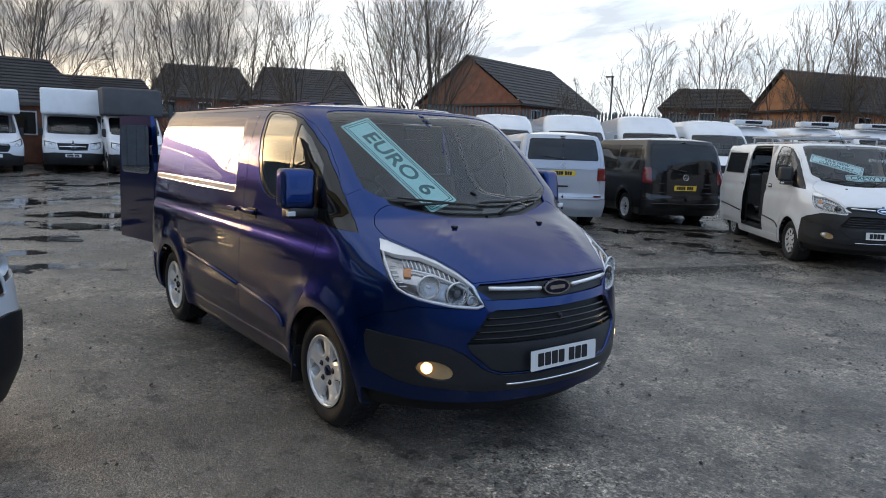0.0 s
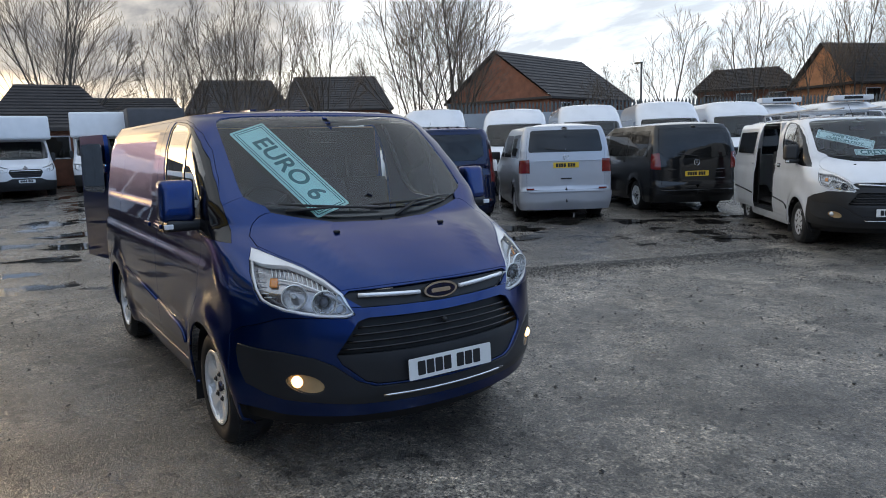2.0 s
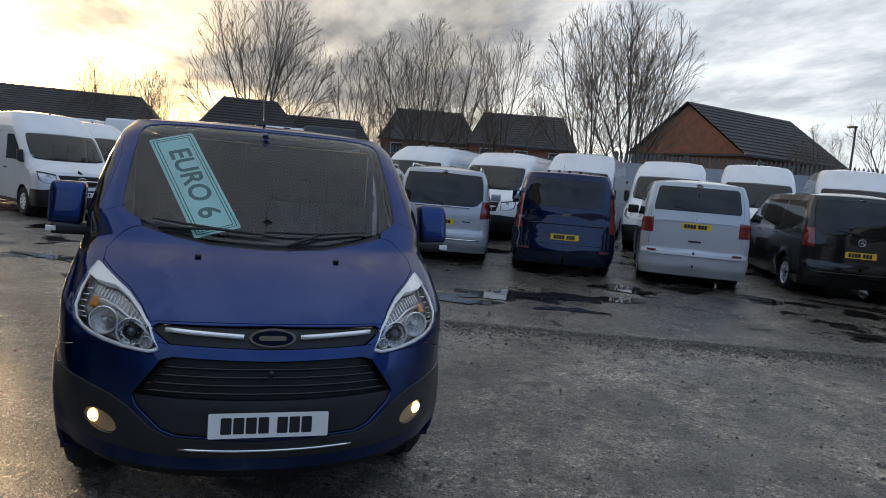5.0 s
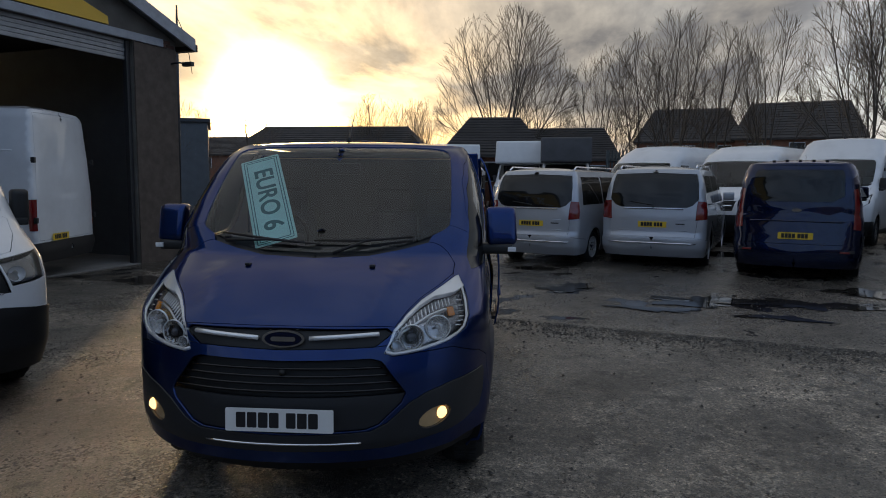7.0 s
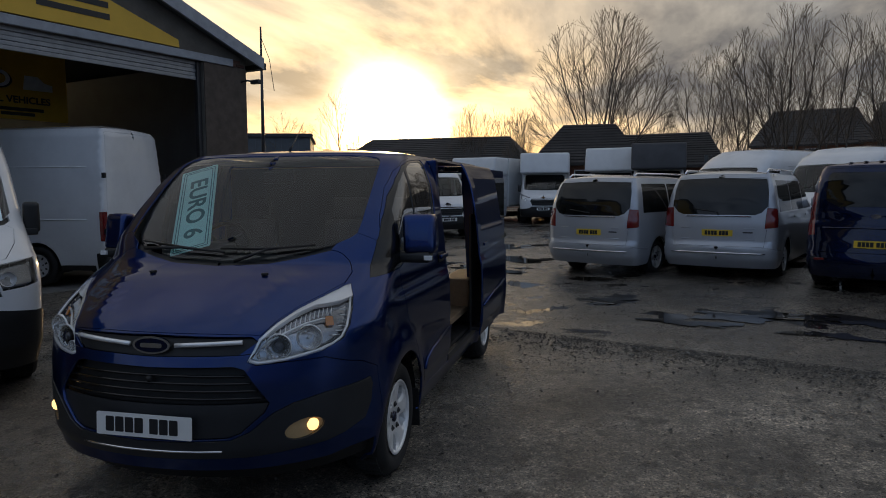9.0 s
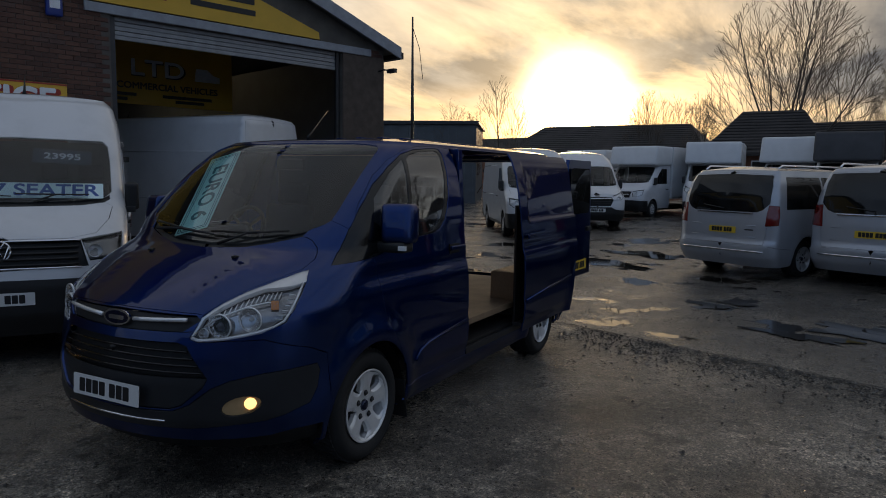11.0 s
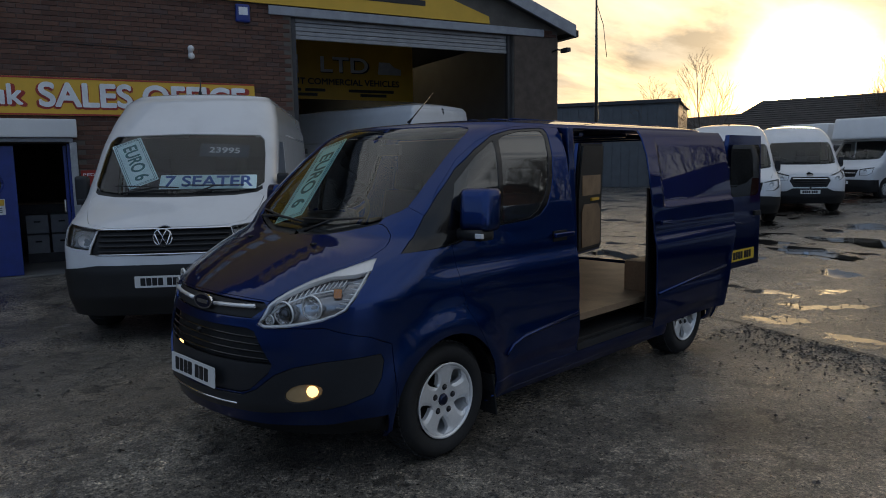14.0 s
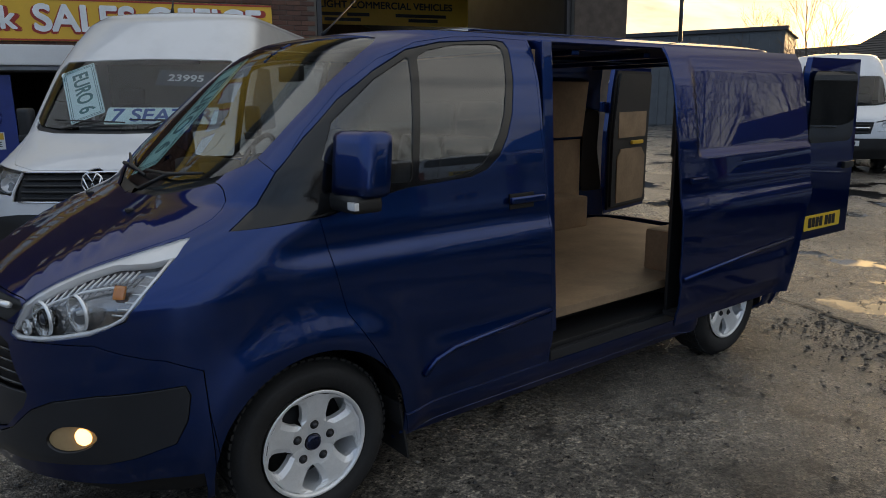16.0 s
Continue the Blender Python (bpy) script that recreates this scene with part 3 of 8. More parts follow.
# ---- body shells ----
class Shell:
    """A van's skin: at each height a plan outline with rounded nose and tail. Coordinates (v, z): v runs from the nose's
    middle round the corner, along the side as -x, and round the tail."""

    def __init__(self, rows, arches=(), flare=0.022, arch_r=0.40, extra=None, swell=0.075):
        t = np.array(rows, float)
        zz = np.linspace(t[0, 0], t[-1, 0], 400)
        cols = [np.interp(zz, t[:, 0], t[:, i]) for i in range(1, t.shape[1])]
        k = np.hanning(15)
        k /= k.sum()
        self.zz, self.cols = zz, [np.convolve(np.pad(c, 7, mode="reflect", reflect_type="odd"), k, "valid") for c in cols]
        self.arches, self.flare, self.arch_r, self.extra, self.swell = arches, flare, arch_r, extra, swell

    def at(self, z):
        return [np.interp(z, self.zz, c) for c in self.cols]

    def from_front(self, y, z):
        Xf, a, n, W = self.at(z)[:4]
        s = np.clip(y / W, 0, 1) ** (n / 2)
        return -(Xf - a) - 1 + np.degrees(np.arcsin(s)) / 90

    def from_side(self, x, z):
        Xf, a, n, W, Xr, ar, nr = self.at(z)
        front = np.degrees(np.arccos(np.clip((x - (Xf - a)) / a, 0, 1) ** (n / 2))) / 90
        rear = np.degrees(np.arccos(np.clip((Xr + ar - x) / ar, 0, 1) ** (nr / 2))) / 90
        v = np.where(x > Xf - a, -(Xf - a) - 1 + front, -np.asarray(x, float))
        return np.where(x < Xr + ar, -(Xr + ar) + (1 - rear) * 0.35, v)

    def from_rear(self, y, z):
        Xf, a, n, W, Xr, ar, nr = self.at(z)
        s = np.clip(y / W, 0, 1) ** (nr / 2)
        return -(Xr + ar) + (1 - np.degrees(np.arcsin(s)) / 90) * 0.35 + np.where(np.asarray(y) <= 0, 0, 0)

    def raw(self, v, z):
        Xf, a, n, W, Xr, ar, nr = self.at(z)
        xc, xr = Xf - a, Xr + ar
        ph = np.radians(np.clip(v + xc + 1, 0, 1) * 90)
        pr = np.radians(np.clip(1 - (v + xr) / 0.35, 0, 1) * 90)
        front, rear = v < -xc, v > -xr
        y = np.where(front, W * np.sin(ph) ** (2 / n), np.where(rear, W * np.sin(pr) ** (2 / nr), W))
        x = np.where(front, xc + a * np.cos(ph) ** (2 / n), np.where(rear, xr - ar * np.cos(pr) ** (2 / nr), -v))
        return np.stack([x, y, z + 0 * v], -1)

    def point(self, v, z):
        v, z = np.asarray(v, float), np.asarray(z, float)
        p = self.raw(v, z)
        e = 2e-3
        dv = self.raw(v + e, z) - self.raw(v - e, z)
        dz = self.raw(v, z + e) - self.raw(v, z - e)
        n = np.cross(dv, dz)
        n /= np.linalg.norm(n, axis=-1, keepdims=True) + 1e-12
        off = np.zeros_like(v)
        for ax in self.arches:
            r = np.hypot(p[..., 0] - ax, p[..., 2] - 0.335)
            k = np.exp(-(((r - self.arch_r) / self.swell) ** 2)) * (p[..., 2] > 0.25)
            off = off + self.flare * k * np.clip((p[..., 1] - 0.5) * 4, 0, 1)
        if self.extra:
            off = off + self.extra(p)
        return p, n, off

    def skin(self, v, z, lift=0.0):
        p, n, off = self.point(v, z)
        return p + n * (off + lift)[..., None]

    def skin_n(self, v, z, lift=0.0):
        p = self.skin(v, z, lift)
        e = 4e-3
        n = np.cross(self.skin(v + e, z) - self.skin(v - e, z), self.skin(v, z + e) - self.skin(v, z - e))
        n /= np.linalg.norm(n, axis=-1, keepdims=True) + 1e-12
        flip = (n * self.point(v, z)[1]).sum(-1) < 0
        n[flip] *= -1
        return p, n

    def outline(self, pts, step=0.03, closed=True):
        """Corners ('F', y, z), ('S', x, z) or ('R', y, z), with the edges between them divided."""
        out = []
        conv = {"F": self.from_front, "S": self.from_side, "R": self.from_rear}
        n = len(pts)
        for i in range(n if closed else n - 1):
            a, b = pts[i], pts[(i + 1) % n]
            if a[0] == b[0]:
                k = max(1, int(math.hypot(b[1] - a[1], b[2] - a[2]) / step))
                for j in range(k):
                    u, z = a[1] + (b[1] - a[1]) * j / k, a[2] + (b[2] - a[2]) * j / k
                    out.append((float(conv[a[0]](np.array(u), np.array(z))), z))
            else:
                va, vb = (float(conv[q[0]](np.array(q[1]), np.array(q[2]))) for q in (a, b))
                k = max(1, int(math.hypot(vb - va, b[2] - a[2]) / step))
                for j in range(k):
                    out.append((va + (vb - va) * j / k, a[2] + (b[2] - a[2]) * j / k))
        return out


def inside(poly, v, z):
    poly = np.asarray(poly)
    res = np.zeros(len(v), bool)
    a, b = poly, np.roll(poly, -1, 0)
    for (ax, ay), (bx, by) in zip(a, b):
        if ay == by:
            continue
        c = ((ay > z) != (by > z)) & (v < (bx - ax) * (z - ay) / (by - ay) + ax)
        res ^= c
    return res


def cut_shell(sh, regions, z0, z1, grid=0.05):
    """Cuts half a skin into regions: a list of (name, outline), later ones on top. Returns v, z and triangles by name."""
    zs = np.arange(z0, z1 + 1e-6, (z1 - z0) / max(2, round((z1 - z0) / grid)))
    lo = [(float(sh.from_front(np.array(0.0), np.array(z))), z) for z in zs]
    hi = [(float(sh.from_rear(np.array(0.0), np.array(z))), z) for z in zs]
    pts, edges = [], []

    def add(loop, closed=True):
        k0 = len(pts)
        pts.extend(loop)
        n = len(loop)
        edges.extend((k0 + i, k0 + (i + 1) % n) for i in range(n if closed else n - 1))

    kb = max(3, int((hi[0][0] - lo[0][0]) / grid))
    bot = [(lo[0][0] + (hi[0][0] - lo[0][0]) * i / kb, z0) for i in range(1, kb)]
    top = [(hi[-1][0] + (lo[-1][0] - hi[-1][0]) * i / kb, z1) for i in range(1, kb)]
    rim = lo[::-1] + bot + hi + top
    add(rim)
    for _, loop in regions:
        add(loop)
    A = np.array(pts)
    dense = np.array(sum([[((p[0] * (1 - f) + q[0] * f), (p[1] * (1 - f) + q[1] * f)) for f in (0, 0.5)] for p, q in ((pts[i], pts[j]) for i, j in edges)], []))
    gv = np.arange(A[:, 0].min(), A[:, 0].max(), grid)
    gz = np.arange(z0 + grid / 2, z1, grid)
    G = np.array([(v + (0.5 * grid if i % 2 else 0), z) for i, z in enumerate(gz) for v in gv])
    G = G[inside(rim, G[:, 0], G[:, 1])]
    keep = np.ones(len(G), bool)
    for s in range(0, len(G), 500):
        d = ((G[s:s + 500, None] - dense[None]) ** 2).sum(-1).min(1)
        keep[s:s + 500] = d > (0.45 * grid) ** 2
    pts = pts + [tuple(g) for g in G[keep]]
    r = delaunay_2d_cdt([Vector(p) for p in pts], edges, [], 0, 1e-5)
    V = np.array([tuple(p) for p in r[0]])
    T = np.array([tuple(f) for f in r[2] if len(f) == 3])
    c = V[T].mean(1)
    # z is kept a hair inside the shell
    name = np.full(len(T), "", dtype=object)
    ok = inside(rim, c[:, 0], c[:, 1])
    name[ok] = "body"
    for n, loop in regions:
        name[ok & inside(loop, c[:, 0], c[:, 1])] = n
    return V[:, 0], np.clip(V[:, 1], z0, z1), {n: T[name == n] for n in set(name) if n}


def panel(name, sh, cut, region, mat, parent, side, gap=0.002, depth=0.014, lift=0.0, label=""):
    """One region of a cut skin as a sheet with turned-in edges. side: 1 left, -1 right, 0 both halves in one."""
    V, Z, tris = cut
    T = [tris[r] for r in region.split("+") if r in tris]
    T = np.concatenate(T) if T else []
    if not len(T):
        return None
    used = np.unique(T)
    remap = np.full(len(V), -1)
    remap[used] = np.arange(len(used))
    T = remap[T]
    v, z = V[used], Z[used]
    P, N = sh.skin_n(v, z, lift)
    # turn every triangle outwards
    g = np.cross(P[T[:, 1]] - P[T[:, 0]], P[T[:, 2]] - P[T[:, 0]])
    bad = (g * N[T[:, 0]]).sum(-1) < 0
    T[bad] = T[bad][:, ::-1]
    seen = {}
    for a, b, c in T:
        for e in ((a, b), (b, c), (c, a)):
            seen[e] = 1
    rim = [e for e in seen if (e[1], e[0]) not in seen]
    mid = np.abs(P[:, 1]) < 0.012
    rim = [e for e in rim if not (mid[e[0]] and mid[e[1]])]
    inward = np.zeros_like(P)
    for a, b in rim:
        t = P[b] - P[a]
        w = np.cross(N[a], t)
        inward[a] += w
        inward[b] += w
    ln = np.linalg.norm(inward, axis=1, keepdims=True)
    inward = np.where(ln > 1e-9, inward / np.maximum(ln, 1e-9), 0)
    P = P + inward * gap
    P[mid, 1] = 0
    verts, norms, faces = [P], [N], [T]
    if depth and rim:
        k = len(P)
        A = np.array([e[0] for e in rim] + [e[1] for e in rim])
        m = len(rim)
        verts += [P[A], P[A] - N[A] * depth]
        norms += [-inward[A] * 0.75 + N[A] * 0.65, -inward[A]]
        i = np.arange(m)
        faces.append(np.stack([k + i, k + 2 * m + i, k + 3 * m + i], -1))
        faces.append(np.stack([k + i, k + 3 * m + i, k + m + i], -1))
    P, N, T = np.concatenate(verts), np.concatenate(norms), np.concatenate(faces)
    flip = np.array([1, -1, 1])
    if side < 0:
        P, N, T = P * flip, N * flip, T[:, ::-1]
    elif side == 0:
        k = len(P)
        P, N, T = np.concatenate([P, P * flip]), np.concatenate([N, N * flip]), np.concatenate([T, T[:, ::-1] + k])
    return mesh_obj(name, P, T, mat, parent, label, True, N)


def roof_panel(name, sh, z1, rise, mat, parent, label="", nx=46, ny=16):
    """The domed roof over the skin's upper edge."""
    Xf, a, n, W, Xr, ar, nr = [float(c) for c in sh.at(np.array(z1))]
    verts, faces = [], []
    for i in range(nx + 1):
        f = i / nx
        f = 0.5 - 0.5 * math.cos(math.pi * f)
        x = Xf + (Xr - Xf) * f
        if x > Xf - a:
            w = W * (1 - min(1, max(0, (x - Xf + a) / a)) ** n) ** (1 / n)
        elif x < Xr + ar:
            w = W * (1 - min(1, max(0, (Xr + ar - x) / ar)) ** nr) ** (1 / nr)
        else:
            w = W
        h = rise * min(1, (min(Xf - x, (x - Xr) * 2.5) / 0.9)) ** 0.6 if 0 < i < nx else 0
        for j in range(ny + 1):
            t = math.sin((j / ny * 2 - 1) * math.pi / 2)
            verts.append((x, w * t, z1 + h * (1 - abs(t) ** 2.6)))
    for i in range(nx):
        for j in range(ny):
            k = i * (ny + 1) + j
            faces.append((k, k + 1, k + ny + 2, k + ny + 1))
    return mesh_obj(name, verts, faces, mat, parent, label, True)


# ---- wheels ----
def wheel(parent, x, y, side, r=0.335, w=0.225, rim_r=0.215, style="alloy", steer=0.0):
    """A road wheel: tyre with tread blocks, rim, five broad spokes (or a plastic trim), nuts and cap."""
    hub = new("wheel")
    hub.parent = parent
    hub.matrix_basis = pose(x, y, r, 0, 0, steer + (0 if side > 0 else 180))
    o = w / 2 - 0.03
    prof = [(rim_r, o - 0.02), (rim_r + 0.012, o + 0.02), (r * 0.86, o + 0.032), (r - 0.028, o + 0.022), (r - 0.006, o - 0.012), (r, o - 0.04), (r, -o + 0.04 - 0.06), (r - 0.02, -o - 0.05), (rim_r, -o - 0.05)]
    lathe("tyre", prof, "rubber", hub, 48)
    verts, faces = [], []
    for k in range(60):
        t0 = 2 * math.pi * k / 60
        for lo, hi in ((0.018, o - 0.012), (-0.055, 0.006)):
            base = len(verts)
            for dt, rr, yy in ((0, r - 0.004, lo), (0.078, r - 0.004, lo), (0.078, r - 0.004, hi), (0, r - 0.004, hi), (0.008, r + 0.005, lo), (0.07, r + 0.005, lo), (0.07, r + 0.005, hi), (0.008, r + 0.005, hi)):
                verts.append((rr * math.cos(t0 + dt), yy, rr * math.sin(t0 + dt)))
            faces += [tuple(base + i for i in f) for f in ((4, 5, 6, 7), (0, 1, 5, 4), (1, 2, 6, 5), (2, 3, 7, 6), (3, 0, 4, 7))]
    mesh_obj("tread", verts, faces, "rubber", hub)
    lathe("rim", [(rim_r + 0.004, o + 0.024), (rim_r - 0.005, o + 0.030), (rim_r - 0.012, o + 0.016), (rim_r - 0.018, o - 0.03), (rim_r - 0.030, -0.05)], "alloy" if style == "alloy" else "dark_metal", hub, 48)
    # brake disc with a near-black flange added as the shade between the spokes
    lathe("brake_and_dark_backing", [(0.0, o - 0.085), (0.15, o - 0.085), (0.15, o - 0.10), (rim_r - 0.025, o - 0.12)], "seal", hub, 32)
    R = rim_r - 0.014
    if style == "alloy":
        # broad flared spokes: radius, half angle in degrees, how far the face stands out
        rows = [(0.036, 36, -0.006), (0.070, 36, -0.002), (0.092, 35.5, 0.002), (0.104, 31, 0.004), (0.118, 25.5, 0.006), (0.140, 22.5, 0.009), (0.160, 21, 0.011), (0.176, 21.5, 0.012), (0.187, 25, 0.013), (0.194, 31, 0.014), (R + 0.002, 36, 0.015)]
        cols = [(-1.0, -0.036), (-1.0, -0.010), (-0.62, 0.0), (0.0, 0.0025), (0.62, 0.0), (1.0, -0.010), (1.0, -0.036)]
        for k in range(5):
            t = 2 * math.pi * k / 5 + math.pi / 2 + 0.09
            vs, fs = [], []
            for rr, half, out in rows:
                edge = 0.0 if half >= 35.5 else 1.0
                for c, drop in cols:
                    a = t + radians(half) * c
                    vs.append((rr * math.cos(a), o + out + (drop if edge else min(0.0, drop) * 0.12), rr * math.sin(a)))
            n = len(cols)
            for i in range(len(rows) - 1):
                for j in range(n - 1):
                    fs.append((i * n + j, i * n + j + 1, (i + 1) * n + j + 1, (i + 1) * n + j))
            mesh_obj("spoke", vs, fs, "alloy", hub)
    else:
        lathe("wheel_trim", [(0.0, o + 0.012), (0.06, o + 0.012), (0.10, o - 0.004), (0.15, o + 0.004), (R, o + 0.012), (R + 0.004, o + 0.004)], "alloy", hub, 40)
        for k in range(9):
            t = 2 * math.pi * k / 9
            bm = bm_box(0.150, o + 0.004, 0, 0.055, 0.006, 0.030, bevel=0.002)
            bmesh.ops.transform(bm, matrix=Matrix.Rotation(-t, 4, "Y"), verts=list(bm.verts))
            part("vent_slot", bm, "seal", hub)
    for k in range(5):
        t = 2 * math.pi * k / 5 + math.pi / 2 + 0.09
        c, s = 0.074 * math.cos(t), 0.074 * math.sin(t)
        lathe("nut_recess", [(0.0, o + 0.0042), (0.0165, o + 0.0042), (0.0185, o + 0.001)], "seal", hub, 16, at=(c, 0, s))
        lathe("wheel_nut", [(0.0, o + 0.014), (0.007, o + 0.014), (0.010, o + 0.009), (0.0115, o + 0.002)], "dark_metal", hub, 6, at=(c, 0, s))
    lathe("centre_cap", [(0.0, o + 0.010), (0.024, o + 0.009), (0.031, o + 0.004), (0.032, o - 0.006)], "dark_blue_paint" if style == "alloy" else "black_plastic", hub, 24)
    return hub


def wheel_well(parent, x, side, r=0.395, W=0.97):
    """The dark liner inside a wheel arch."""
    verts, faces = [], []
    n = 18
    for i in range(n + 1):
        t = radians(-15 + 210 * i / n)
        for yy in (W - 0.02, W - 0.34):
            verts.append((x + r * math.cos(t), side * yy, 0.335 + r * math.sin(t)))
    for i in range(n):
        faces.append((2 * i, 2 * i + 1, 2 * i + 3, 2 * i + 2))
    k = len(verts)
    verts.append((x, side * (W - 0.34), 0.335))
    for i in range(n):
        faces.append((k, 2 * i + 1, 2 * i + 3))
    mesh_obj("wheel_arch_liner", verts, faces, "seal", parent, "", True)


def arch_poly(sh, x, r=0.395, n=26, z0=0.2):
    pts = []
    for i in range(n + 1):
        t = radians(-25 + 230 * i / n)
        pts.append(("S", x + r * math.cos(t), max(z0 - 0.05, 0.335 + r * math.sin(t))))
    return sh.outline(pts, 0.06)


# ---- mid-size panel van (the blue one, its white and blue sisters) ----
CUSTOM_ROWS = [
    # z, nose x, nose depth, nose power, half width
    (0.20, 0.90, 0.76, 2.15, 0.90),
    (0.30, 0.985, 0.78, 2.15, 0.945),
    (0.45, 1.035, 0.80, 2.15, 0.965),
    (0.62, 1.035, 0.80, 2.15, 0.975),
    (0.75, 1.01, 0.78, 2.2, 0.983),
    (0.90, 0.965, 0.73, 2.25, 0.983),
    (0.985, 0.93, 0.70, 2.3, 0.980),
    (1.04, 0.845, 0.66, 2.35, 0.976),
    (1.10, 0.735, 0.62, 2.4, 0.968),
    (1.16, 0.615, 0.58, 2.5, 0.958),
    (1.22, 0.475, 0.55, 2.55, 0.950),
    (1.27, 0.335, 0.50, 2.7, 0.946),
    (1.34, 0.255, 0.42, 2.9, 0.942),
    (1.40, 0.182, 0.36, 3.1, 0.938),
    (1.55, 0.005, 0.34, 3.2, 0.918),
    (1.70, -0.175, 0.34, 3.2, 0.885),
    (1.82, -0.325, 0.35, 3.1, 0.838),
    (1.86, -0.385, 0.37, 3.0, 0.812),
    (1.90, -0.480, 0.40, 2.9, 0.780),
]


def lifted(z):
    """The upper body's height over the waist, drawn out a little."""
    return z if z < 1.4 else 1.4 + (z - 1.4) * 1.05


def tail_x(z):
    """How far back the tail reaches at a height."""
    return float(np.interp(z, [0.20, 0.30, 0.45, 0.75, 1.0, 1.4, 1.7, 1.9], [-3.86, -3.91, -3.93, -3.89, -3.86, -3.825, -3.79, -3.73]))


CUSTOM_ROWS = [(lifted(r[0]), *r[1:], tail_x(r[0]), 0.46, 3.0) for r in CUSTOM_ROWS]


def custom_relief(p):
    """Shoulder crease, recessed rear panel and the bonnet's two ribs."""
    x, y, z = p[..., 0], p[..., 1], p[..., 2]
    side = np.clip((0.2 - x) * 5, 0, 1)
    off = -0.010 * np.exp(-(((z - 1.10) / 0.05) ** 2)) * side * np.clip((x + 3.9) * 5, 0, 1)
    rec = np.clip((x + 3.62) / 0.04, 0, 1) * np.clip((-1.42 - x) / 0.04, 0, 1) * np.clip((z - 1.30) / 0.03, 0, 1) * np.clip((1.84 - z) / 0.03, 0, 1)
    flat = 0.930 - (z - 1.32) * 0.155
    off = off + np.minimum(flat - y - 0.003, -0.004) * rec
    low = np.clip((0.66 - z) / 0.05, 0, 1) * np.clip((z - 0.42) / 0.06, 0, 1) * np.clip((-0.50 - x) / 0.1, 0, 1) * np.clip((x + 2.5) / 0.1, 0, 1)
    off = off + 0.012 * low
    bonnet = np.clip((z - 1.0) * 14, 0, 1) * np.clip((1.24 - z) * 20, 0, 1)
    off = off + 0.012 * bonnet * np.exp(-(((y - (0.40 + 0.5 * (z - 1.0))) / 0.07) ** 2))
    return off


